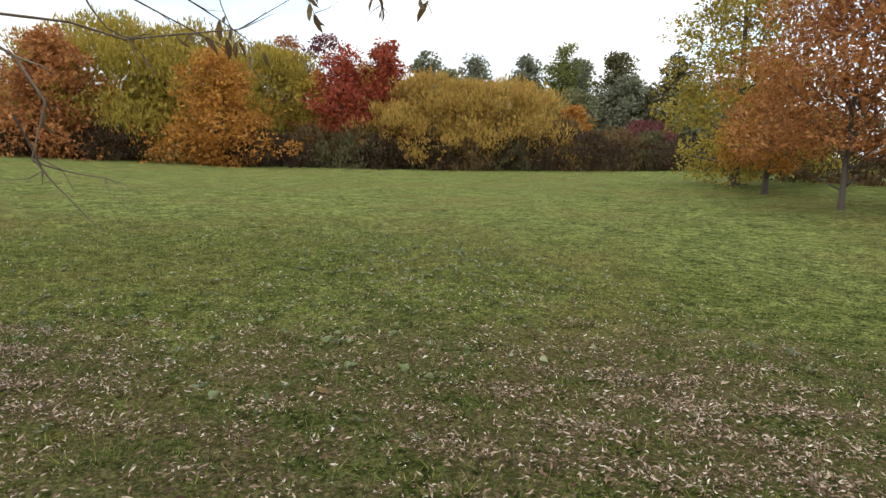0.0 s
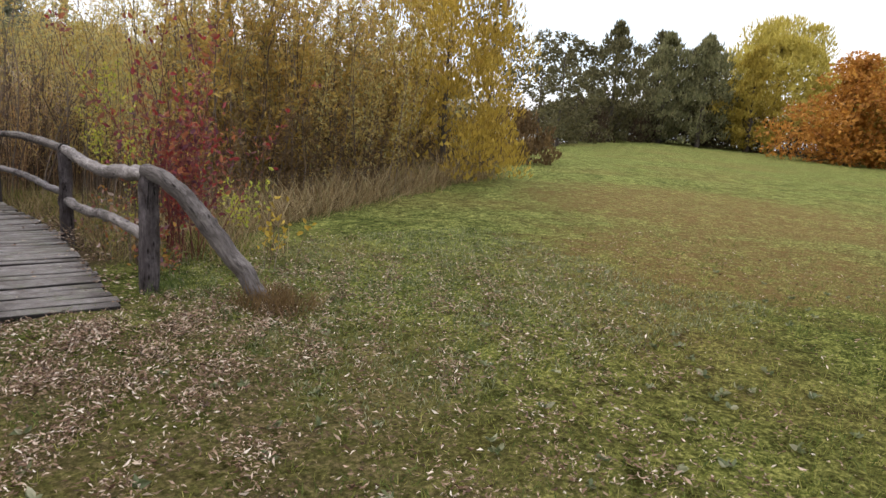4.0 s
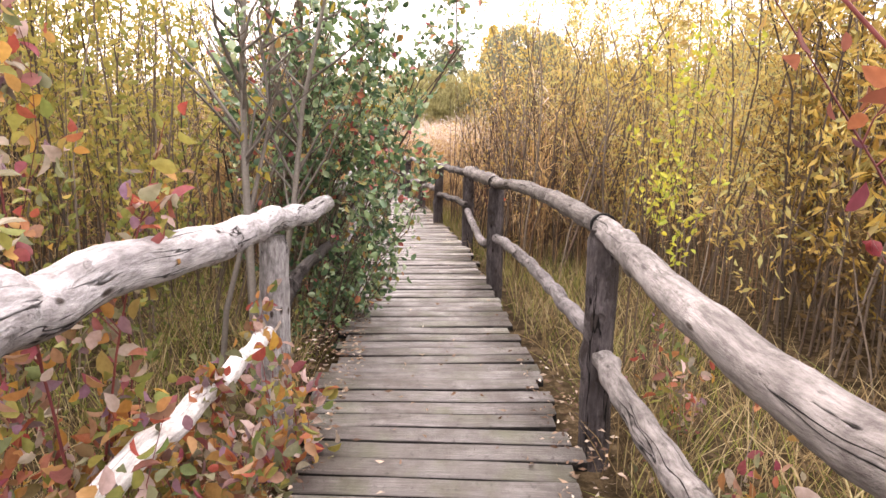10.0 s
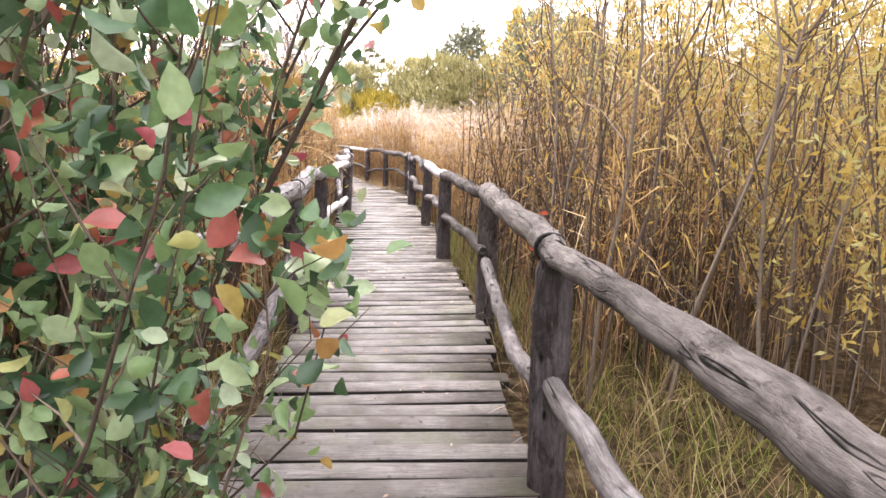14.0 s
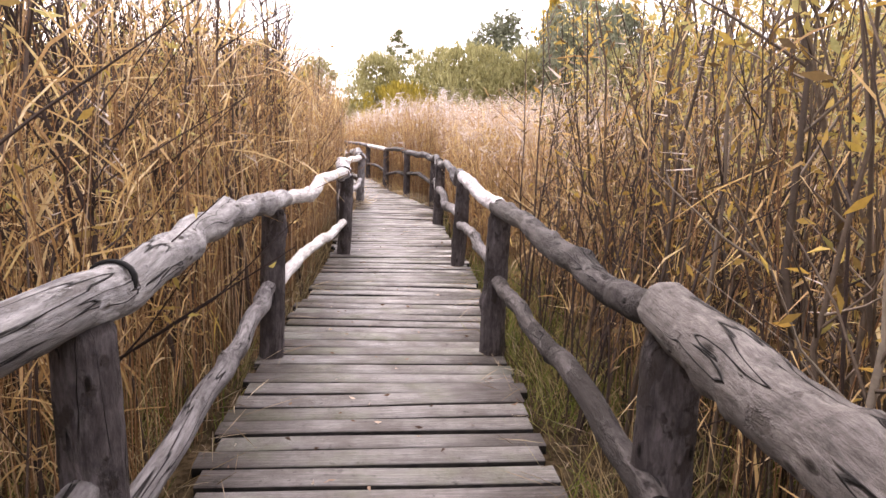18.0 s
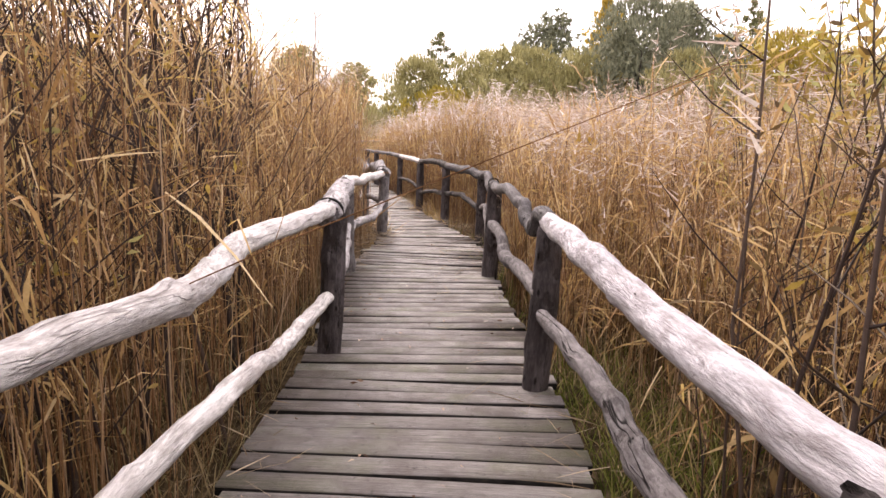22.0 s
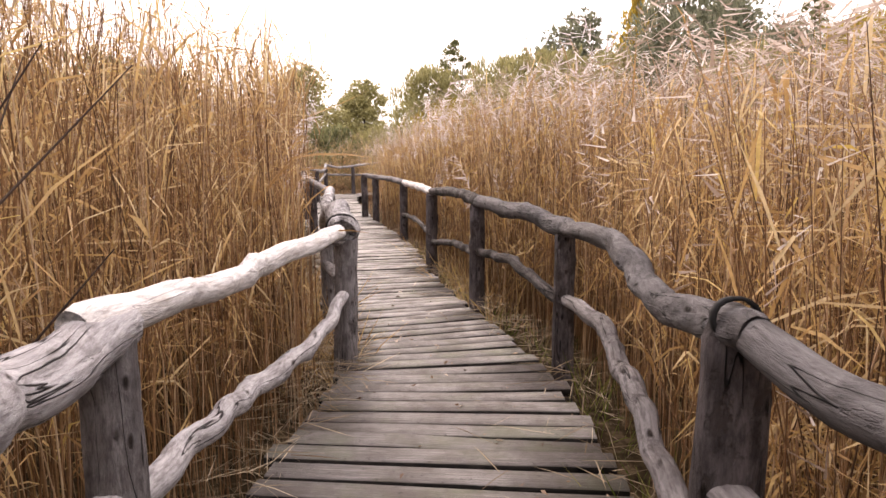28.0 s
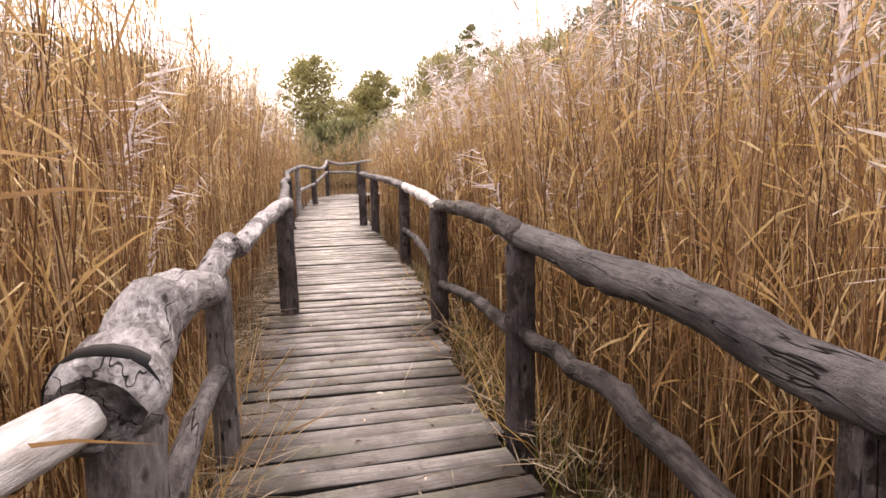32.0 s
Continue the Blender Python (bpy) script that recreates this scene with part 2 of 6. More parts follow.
def plank_material():
    k = Nodes("deck_plank")
    tc = k.n("TexCoord").outputs["Object"]
    rnd = k.n("ObjectInfo").outputs["Random"]
    off = k.n("VectorMath", operation="ADD")
    comb = k.n("CombineXYZ")
    k.link(k.math("MULTIPLY", rnd, 53.0), comb.inputs[1])
    k.link(k.math("MULTIPLY", rnd, 29.0), comb.inputs[0])
    k.link(tc, off.inputs[0])
    k.link(comb.outputs[0], off.inputs[1])
    v = off.outputs[0]
    grain = k.noise(v, 1.0, 7, 0.72, (4.0, 80, 80))
    stain = k.noise(v, 3.2, 6, 0.68)
    col = k.ramp(grain, [(0.30, (0.038, 0.032, 0.030)), (0.5, (0.112, 0.098, 0.092)), (0.70, (0.245, 0.222, 0.213))])
    col = k.mix(k.ramp(stain, [(0.42, (0, 0, 0)), (0.62, (0.75, 0.75, 0.75))]), col, (0.062, 0.048, 0.040))
    col = k.mix(k.math("MULTIPLY", rnd, 0.45), col, (0.066, 0.056, 0.048))
    green = k.ramp(k.noise(v, 2.0, 5, 0.65), [(0.50, (0, 0, 0)), (0.66, (0.55, 0.55, 0.55))])
    speck = k.ramp(k.noise(v, 26, 3, 0.6), [(0.30, (0.35, 0.32, 0.30)), (0.40, (1, 1, 1))])
    col = k.mix(1.0, col, speck, "MULTIPLY")
    col = k.mix(green, col, (0.075, 0.08, 0.04))
    rough = k.ramp(stain, [(0.35, (0.34, 0.34, 0.34)), (0.62, (0.68, 0.68, 0.68))])
    return k.surface(col, rough, k.bump(k.math("ADD", grain, k.math("MULTIPLY", stain, 0.6)), 0.9, 0.007), 0.38)


M_PLANK = plank_material()


def edge_shade_material():
    """Sawn plank edges, near black: the shade in the gaps is put into their colour."""
    k = Nodes("plank_edge_shade")
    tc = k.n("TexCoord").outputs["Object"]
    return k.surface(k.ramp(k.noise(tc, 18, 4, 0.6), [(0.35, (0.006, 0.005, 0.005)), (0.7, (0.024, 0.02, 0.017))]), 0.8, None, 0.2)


M_EDGE_SHADE = edge_shade_material()


def ground_material():
    """Meadow turf, browner in dry patches, leaf litter by the path's mouth, peaty mud and dead straw in the marsh."""
    k = Nodes("ground")
    tc = k.n("TexCoord").outputs["Object"]
    sep = k.n("SeparateXYZ")
    k.link(tc, sep.inputs[0])
    big = k.noise(tc, 0.28, 4, 0.6)
    mid = k.noise(tc, 1.6, 5, 0.65)
    fine = k.noise(tc, 30, 6, 0.78)
    grass = k.ramp(fine, [(0.33, (0.024, 0.028, 0.011)), (0.5, (0.126, 0.136, 0.046)), (0.66, (0.36, 0.345, 0.16))])
    clump = k.noise(tc, 7.5, 4, 0.65)
    sward = k.n("Attribute")
    sward.attribute_name = "sward"
    grass = k.mix(sward.outputs["Fac"], grass, k.mix(1.0, grass, (0.74, 0.74, 0.62), "MULTIPLY"))
    grass = k.mix(1.0, grass, k.ramp(clump, [(0.36, (0.34, 0.38, 0.30)), (0.50, (0.92, 0.95, 0.88)), (0.66, (1.45, 1.42, 1.35))]), "MULTIPLY")
    lush = k.ramp(mid, [(0.35, (0.6, 0.66, 0.5)), (0.65, (1.12, 1.15, 0.95))])
    grass = k.mix(1.0, grass, lush, "MULTIPLY")
    dry = k.ramp(fine, [(0.33, (0.05, 0.029, 0.012)), (0.67, (0.27, 0.165, 0.068))])
    # a tawny patch of dry sward out on the meadow
    def spot(cx, cy, r):
        dx = k.math("SUBTRACT", sep.outputs[0], cx)
        dy = k.math("SUBTRACT", sep.outputs[1], cy)
        d = k.math("SQRT", k.math("ADD", k.math("MULTIPLY", dx, dx), k.math("MULTIPLY", dy, dy)))
        d = k.math("ADD", k.math("DIVIDE", d, r), k.math("MULTIPLY", k.math("SUBTRACT", mid, 0.5), 1.1))
        return k.ramp(d, [(0.55, (1, 1, 1)), (1.0, (0, 0, 0))])
    tawny = k.mix(1.0, spot(8.4, 0.4, 3.0), spot(13.0, 3.2, 5.0), "LIGHTEN")
    tawny = k.mix(1.0, tawny, k.ramp(clump, [(0.38, (0.75, 0.75, 0.75)), (0.62, (0.32, 0.32, 0.32))]), "MULTIPLY")
    col = k.mix(tawny, grass, dry)
    col = k.mix(k.ramp(big, [(0.45, (0, 0, 0)), (0.7, (0.35, 0.35, 0.35))]), col, dry)
    litter = k.ramp(k.noise(tc, 34, 4, 0.75), [(0.38, (0.012, 0.009, 0.006)), (0.5, (0.060, 0.039, 0.023)), (0.64, (0.20, 0.135, 0.085))])
    lit = k.mix(1.0, spot(0.7, -0.6, 2.9), spot(-0.5, -5.2, 3.2), "LIGHTEN")
    lit = k.mix(1.0, lit, spot(-0.9, -7.2, 2.7), "LIGHTEN")
    lit = k.mix(1.0, lit, spot(1.3, -2.6, 1.8), "LIGHTEN")
    lit = k.mix(1.0, lit, k.ramp(k.math("ADD", k.math("MULTIPLY", mid, 0.5), k.math("MULTIPLY", clump, 0.5)), [(0.44, (0.04, 0.04, 0.04)), (0.56, (0.72, 0.72, 0.72))]), "MULTIPLY")
    col = k.mix(lit, col, litter)
    marsh = k.n("Attribute")
    marsh.attribute_name = "marsh"
    mud = k.ramp(k.noise(tc, 9, 5, 0.7), [(0.3, (0.018, 0.012, 0.007)), (0.5, (0.065, 0.045, 0.025)), (0.7, (0.19, 0.135, 0.08))])
    col = k.mix(marsh.outputs["Fac"], col, mud)
    return k.surface(col, 0.95, k.bump(k.math("ADD", fine, mid), 0.9, 0.05), 0.02)


M_GROUND = ground_material()

REED_STEM = leaf_material("reed_stem", [(0.0, (0.075, 0.035, 0.017)), (0.35, (0.20, 0.097, 0.042)), (0.7, (0.36, 0.200, 0.095)), (1.0, (0.56, 0.40, 0.26))], 0.15, 0.5)
REED_LEAF = leaf_material("reed_leaf", [(0.0, (0.22, 0.115, 0.055)), (0.35, (0.44, 0.265, 0.110)), (0.60, (0.62, 0.42, 0.185)), (0.76, (0.70, 0.54, 0.32)), (0.88, (0.68, 0.48, 0.12)), (1.0, (0.63, 0.52, 0.10))], 0.45, 0.5, 0.25, 0.35)
REED_PLUME = leaf_material("reed_plume", [(0.0, (0.28, 0.20, 0.15)), (0.45, (0.46, 0.36, 0.295)), (0.75, (0.62, 0.525, 0.46)), (1.0, (0.78, 0.71, 0.66))], 0.5, 0.8)
PALE_PLUME = leaf_material("pale_plume", [(0.0, (0.50, 0.42, 0.39)), (0.5, (0.70, 0.62, 0.60)), (1.0, (0.84, 0.79, 0.78))], 0.5, 0.8)
STRAW = leaf_material("dry_straw", [(0.0, (0.16, 0.11, 0.07)), (0.5, (0.33, 0.25, 0.16)), (1.0, (0.56, 0.46, 0.33))], 0.2, 0.6)
GRASS = leaf_material("grass_blade", [(0.0, (0.024, 0.038, 0.008)), (0.35, (0.098, 0.126, 0.025)), (0.65, (0.22, 0.235, 0.055)), (0.88, (0.40, 0.36, 0.13)), (1.0, (0.56, 0.49, 0.29))], 0.35, 0.7, 0.05, 0.25)
TUFT = leaf_material("tuft_blade", [(0.0, (0.022, 0.045, 0.010)), (0.5, (0.075, 0.115, 0.022)), (0.85, (0.17, 0.20, 0.05)), (1.0, (0.34, 0.30, 0.13))], 0.3, 0.6, 0.2, 0.3)
DRY_GRASS = leaf_material("dry_grass", [(0.0, (0.07, 0.045, 0.022)), (0.3, (0.20, 0.135, 0.06)), (0.6, (0.33, 0.235, 0.115)), (0.88, (0.50, 0.40, 0.23)), (1.0, (0.15, 0.17, 0.05))], 0.3, 0.7)
HERB = leaf_material("herb_leaf", [(0.0, (0.075, 0.10, 0.042)), (0.6, (0.18, 0.20, 0.10)), (1.0, (0.36, 0.35, 0.23))], 0.35, 0.5)
LITTER = leaf_material("fallen_leaf", [(0.0, (0.045, 0.022, 0.014)), (0.35, (0.16, 0.09, 0.055)), (0.68, (0.33, 0.225, 0.155)), (0.9, (0.52, 0.41, 0.32)), (1.0, (0.68, 0.60, 0.51))], 0.15, 0.55)
PALE_LEAF = leaf_material("pale_broad_leaf", [(0.0, (0.09, 0.13, 0.04)), (0.5, (0.18, 0.21, 0.09)), (0.8, (0.34, 0.32, 0.20)), (1.0, (0.38, 0.25, 0.10))], 0.2, 0.5)
BARK = leaf_material("shrub_bark", [(0.0, (0.055, 0.038, 0.028)), (0.6, (0.12, 0.085, 0.06)), (1.0, (0.20, 0.16, 0.125))], 0.0, 0.8)
DARK_BARK = leaf_material("dark_shrub_bark", [(0.0, (0.022, 0.013, 0.011)), (0.6, (0.055, 0.035, 0.028)), (1.0, (0.11, 0.075, 0.058))], 0.0, 0.8)
TRUNK = leaf_material("tree_bark", [(0.0, (0.045, 0.036, 0.03)), (1.0, (0.11, 0.092, 0.076))], 0.0, 0.85)
BIRCH = leaf_material("grey_bark", [(0.0, (0.085, 0.07, 0.058)), (1.0, (0.17, 0.148, 0.128))], 0.0, 0.8)
RED_TWIG = leaf_material("red_twig", [(0.0, (0.09, 0.02, 0.022)), (1.0, (0.20, 0.05, 0.045))], 0.0, 0.6)
RUBBER = Nodes("black_strap").surface((0.008, 0.0075, 0.0075), 0.75, None, 0.15)
STEEL = Nodes("pylon_steel").surface((0.22, 0.23, 0.24), 0.6, None, 0.4)

# ---- mesh helpers ----
rng = np.random.default_rng(7)


def raw_mesh(name, verts, faces, material, smooth=False, uvs=None):
    """A mesh from arrays of corners and of faces that all have as many corners."""
    verts, faces = np.asarray(verts, np.float32).reshape(-1, 3), np.asarray(faces, np.int32)
    me = bpy.data.meshes.new(name)
    n, k = faces.shape
    me.vertices.add(len(verts))
    me.vertices.foreach_set("co", verts.ravel())
    me.loops.add(n * k)
    me.loops.foreach_set("vertex_index", faces.ravel())
    me.polygons.add(n)
    me.polygons.foreach_set("loop_start", np.arange(0, n * k, k, dtype=np.int32))
    if smooth:
        me.polygons.foreach_set("use_smooth", np.ones(n, bool))
    if uvs is not None:
        layer = me.uv_layers.new(name="UVMap")
        layer.data.foreach_set("uv", np.asarray(uvs, np.float32)[faces.ravel()].ravel())
    me.materials.append(material)
    me.update(calc_edges=True)
    return me


def put(name, mesh, parent=None, label="", kind=""):
    ob = new(name, mesh)
    if parent is not None:
        ob.parent = parent
    return tagged(ob, label=label, kind=kind)


def thing(name, label, category, at=(0, 0, 0), group=""):
    ob = new(name)
    ob.location = at
    ob.empty_display_size = 0.1
    return tagged(ob, label, category, group)


class Cloud:
    """Collects many small pieces with like faces into one mesh."""

    def __init__(self):
        self.v, self.f, self.count = [], [], 0

    def add(self, verts, faces):
        # verts (N, k, 3), faces (m, c) within a piece
        n, k = verts.shape[:2]
        idx = (np.arange(n) * k)[:, None, None] + faces[None] + self.count
        self.v.append(verts.reshape(-1, 3))
        self.f.append(idx.reshape(-1, faces.shape[1]))
        self.count += n * k

    def mesh(self, name, material, smooth=False):
        return raw_mesh(name, np.concatenate(self.v), np.concatenate(self.f), material, smooth)


def unit(v):
    return v / np.maximum(np.linalg.norm(v, axis=-1, keepdims=True), 1e-9)


def frames(d):
    """Two vectors square to each row of d."""
    ref = np.where(np.abs(d[:, 2:3]) > 0.9, np.array([[1.0, 0, 0]]), np.array([[0, 0, 1.0]]))
    a = unit(np.cross(ref, d))
    return a, np.cross(d, a)


def ribbons(cloud, base, way, length, width, droop, k=3, roll=None):
    """Flat blades from base along way, bowing down by droop of their length."""
    n = len(base)
    s = np.linspace(0, 1, k + 1)[None, :, None]
    L = np.asarray(length).reshape(-1, 1, 1)
    path = base[:, None] + way[:, None] * L * s
    path[..., 2] -= (np.asarray(droop).reshape(-1, 1) * L[..., 0] * s[..., 0] ** 2)
    a, b = frames(way)
    r = rng.uniform(0, 2 * math.pi, n) if roll is None else roll
    side = a * np.cos(r)[:, None] + b * np.sin(r)[:, None]
    girth = np.array([1.0, 0.25])[None, :, None] if k == 1 else np.maximum(np.minimum(1, 0.45 + 2.2 * s) * (1 - s ** 2.2), 0.04)
    w = np.asarray(width).reshape(-1, 1, 1) * girth * 0.5
    verts = np.stack([path - side[:, None] * w, path + side[:, None] * w], 2).reshape(n, -1, 3)
    cloud.add(verts, np.array([[2 * i, 2 * i + 1, 2 * i + 3, 2 * i + 2] for i in range(k)]))


def tubes(cloud, path, radius, sides=3):
    """Round stems along path (N, k, 3) with radius (N, k)."""
    n, k = path.shape[:2]
    d = unit(path[:, -1] - path[:, 0])
    a, b = frames(d)
    ang = np.arange(sides) * 2 * math.pi / sides
    ring = a[:, None] * np.cos(ang)[None, :, None] + b[:, None] * np.sin(ang)[None, :, None]
    verts = path[:, :, None] + ring[:, None] * radius[:, :, None, None]
    f = [[i * sides + j, i * sides + (j + 1) % sides, (i + 1) * sides + (j + 1) % sides, (i + 1) * sides + j] for i in range(k - 1) for j in range(sides)]
    cloud.add(verts.reshape(n, -1, 3), np.array(f))


def leaves(cloud, at, way, size, aspect=0.5, fold=0.25, broad=True):
    """Leaves folded along the midrib: broad ones have a rounded outline of eight corners, others of four."""
    n = len(at)
    way = unit(way)
    a, b = frames(way)
    r = rng.uniform(0, 2 * math.pi, n)
    side = a * np.cos(r)[:, None] + b * np.sin(r)[:, None]
    up = np.cross(way, side)
    L, W = size[:, None], size[:, None] * aspect * 0.5
    lift = up * W * fold * 2
    if broad:
        def rim(u, v, sign):
            return at + way * L * u + side * W * v * sign + lift * v
        p = [at] + [rim(u, v, -1) for u, v in ((0.14, 0.62), (0.40, 1.0), (0.74, 0.70))] + [at + way * L - up * L * 0.12]
        p += [rim(u, v, 1) for u, v in ((0.74, 0.70), (0.40, 1.0), (0.14, 0.62))] + [at + way * L * 0.45]
        cloud.add(np.stack(p, 1), np.array([[0, 1, 2, 8], [8, 2, 3, 4], [8, 4, 5, 6], [0, 8, 6, 7]]))
    else:
        p = [at, at + way * L * 0.45 - side * W + lift, at + way * L - up * L * 0.08, at + way * L * 0.45 + side * W + lift]
        cloud.add(np.stack(p, 1), np.array([[0, 1, 2, 3]]))


def slivers(cloud, at, way, size, aspect=0.5):
    """Small three-cornered leaves of far crowns."""
    way = unit(way)
    a, b = frames(way)
    r = rng.uniform(0, 2 * math.pi, len(at))
    side = (a * np.cos(r)[:, None] + b * np.sin(r)[:, None]) * (size * aspect * 0.62)[:, None]
    cloud.add(np.stack([at - side, at + side, at + way * size[:, None]], 1), np.array([[0, 1, 2]]))


def spline(points, n):
    """A smooth line through points, at n even steps (Catmull-Rom)."""
    p = np.asarray(points, float)
    p = np.vstack([2 * p[0] - p[1], p, 2 * p[-1] - p[-2]])
    seg = len(p) - 3
    u = np.linspace(0, seg - 1e-6, n)
    i = u.astype(int)
    t = (u - i)[:, None]
    a, b, c, d = p[i], p[i + 1], p[i + 2], p[i + 3]
    return 0.5 * ((2 * b) + (c - a) * t + (2 * a - 5 * b + 4 * c - d) * t ** 2 + (3 * b - a - 3 * c + d) * t ** 3)


def log_mesh(name, points, r0, r1, material, seed=0, knots=3, sides=20, rough=0.09, step=0.035, crook=0.0):
    """Round wood along a line, with uneven girth, knots and flat sawn ends."""
    g = np.random.default_rng(seed)
    length = float(np.sum(np.linalg.norm(np.diff(np.asarray(points, float), axis=0), axis=1)))
    n = max(6, int(length / step))
    c = spline(points, n)
    if crook:
        u = np.linspace(0, length, n)[:, None]
        ease = np.clip(np.minimum(u, length - u) / 0.25, 0, 1)
        for _ in range(4):
            c = c + ease * g.normal(0, crook, 3) * np.sin(u * g.uniform(6, 24) + g.uniform(0, 6.3))
    t = np.gradient(c, axis=0)
    t = unit(t)
    a, b = frames(t)
    # carry the frame along so that the tube does not twist
    for i in range(1, n):
        v = a[i - 1] - t[i] * (a[i - 1] @ t[i])
        a[i] = v / np.linalg.norm(v)
        b[i] = np.cross(t[i], a[i])
    s = np.linspace(0, 1, n)
    rad = r0 + (r1 - r0) * s
    ang = np.arange(sides) * 2 * math.pi / sides
    R = np.repeat(rad[:, None], sides, 1)
    for _ in range(5):
        f, ph, m, amp = g.uniform(0.6, 3.2), g.uniform(0, 6.3), g.integers(0, 4), g.uniform(0.3, 1)
        R *= 1 + rough * 0.5 * amp * np.sin(f * s[:, None] * length * 2.2 + ph + m * ang[None])
    for _ in range(knots):
        s0, a0, w = g.uniform(0.08, 0.92), g.uniform(0, 6.3), g.uniform(0.5, 0.9)
        da = np.minimum(np.abs(ang - a0), 2 * math.pi - np.abs(ang - a0))
        ds = (s - s0) * length / (r0 * g.uniform(0.45, 1.1))
        R += r0 * g.uniform(0.12, 0.4) * np.exp(-(ds[:, None] ** 2) - (da[None] / w) ** 2)
    for _ in range(7):
        m, f, ph, amp = g.integers(3, 9), g.normal(0, 1.5), g.uniform(0, 6.3), g.uniform(0.3, 1)
        R *= 1 + 0.016 * amp * np.sin(m * ang[None] + f * s[:, None] * length + ph + 0.8 * np.sin(s[:, None] * length * g.uniform(2, 6)))
    for _ in range(4):
        s0, a0 = g.uniform(0, 1), g.uniform(0, 6.3)
        da = np.minimum(np.abs(ang - a0), 2 * math.pi - np.abs(ang - a0))
        R -= r0 * 0.12 * np.exp(-(((s[:, None] - s0) * length / 0.12) ** 2) - (da[None] / 0.35) ** 2)
    R += r0 * 0.014 * g.normal(size=R.shape)
    out_in = np.minimum(s, 1 - s) * length
    R *= (1 - 0.22 * np.exp(-(out_in / 0.022) ** 2))[:, None]
    verts = c[:, None] + R[..., None] * (a[:, None] * np.cos(ang)[None, :, None] + b[:, None] * np.sin(ang)[None, :, None])
    # sawn ends: a ring a little inside, and a centre point doubled into quads
    dist = s * length
    grain = np.stack([R * np.cos(ang), R * np.sin(ang), np.repeat(dist[:, None], sides, 1)], -1).reshape(-1, 3)
    ends = []
    verts = verts.reshape(-1, 3)
    faces = [[i * sides + j, i * sides + (j + 1) % sides, (i + 1) * sides + (j + 1) % sides, (i + 1) * sides + j] for i in range(n - 1) for j in range(sides)]
    extra = []
    for row, out in ((0, -1), (n - 1, 1)):
        first = len(verts) + len(extra)
        centre = c[row] + t[row] * out * r0 * 0.1
        extra.append(centre)
        ends.append((0, 0, dist[row] + out * 0.2))
        base = row * sides
        for j in range(0, sides, 2):
            q = [first, base + j, base + (j + 1) % sides, base + (j + 2) % sides]
            faces.append(q if out < 0 else q[::-1])
    verts = np.vstack([verts, np.array(extra)])
    me = raw_mesh(name, verts, np.array(faces)[:, ::-1], material, True)
    at = me.attributes.new("grain", "FLOAT_VECTOR", "POINT")
    at.data.foreach_set("vector", np.vstack([grain, ends]).astype(np.float32).ravel())
    return me


# ---- the lie of the land ----
DECK = ((0.92, 1.28), (0.87, 4.9), (0.42, 8.1), (0.03, 10.3), (-0.55, 12.7), (-1.16, 15.7), (-1.94, 18.45), (-2.42, 20.9), (-3.40, 22.75), (-4.30, 24.55), (-5.50, 27.0), (-7.25, 30.3), (-8.60, 33.2), (-9.9, 36.0), (-11.1, 38.9), (-11.2, 40.6), (-10.0, 41.9), (-8.0, 42.4))
DECK_LINE = spline([(x, y, 0) for x, y in DECK], 900)[:, :2]


def deck_away(x, y):
    """Metres from the boardwalk's middle line."""
    p = np.stack([np.asarray(x, float).ravel(), np.asarray(y, float).ravel()], 1)
    d = np.full(len(p), 1e9)
    for q in DECK_LINE[::6]:
        d = np.minimum(d, np.hypot(p[:, 0] - q[0], p[:, 1] - q[1]))
    return d.reshape(np.shape(x))


def smooth01(a, b, v):
    t = np.clip((v - a) / (b - a), 0, 1)
    return t * t * (3 - 2 * t)


def marsh_at(x, y):
    """1 where the reed bed and the wet thicket stand, 0 on the meadow."""
    x, y = np.asarray(x, float), np.asarray(y, float)
    edge = np.where(x < 1.0, 1.2 + np.where(x < 0, 0.05 * x, 0), np.where(x < 4, 2.4 + 0.62 * (x - 1), 4.3 + 0.74 * (x - 4)))
    return smooth01(-0.5, 1.5, y - edge)


def ground_z(x, y):
    x, y = np.asarray(x, float), np.asarray(y, float)
    dx, dy = x + 3.3, y + 3.6
    r = np.hypot(dx, dy)
    az = np.degrees(np.arctan2(dy, dx))
    slope = 0.014 + 0.013 * np.minimum(((np.clip(az, -80, 60) + 14) / 36) ** 2, 1.6)
    rise = slope * np.clip(r - 7, 0, 75) * smooth01(-100, -60, az) * (1 - smooth01(45, 75, az))
    m = marsh_at(x, y)
    bumps = 0.02 * np.sin(x * 1.3 + 0.6 * y) * np.sin(y * 1.1 - 0.4 * x)
    mouth = 0.05 * np.exp(-((x - 0.9) ** 2 / 1.1 + (y - 0.75) ** 2 / 0.45))
    return -0.06 + mouth + rise * (1 - 0.6 * m) + bumps - 0.20 * m



def sward_at(x, y):
    """1 where the grass stands blade by blade, 0 out on the meadow."""
    return 1 - smooth01(3.5, 9.5, np.hypot((np.asarray(x, float) - 2.2) * 0.95, np.asarray(y, float) + 3.6))


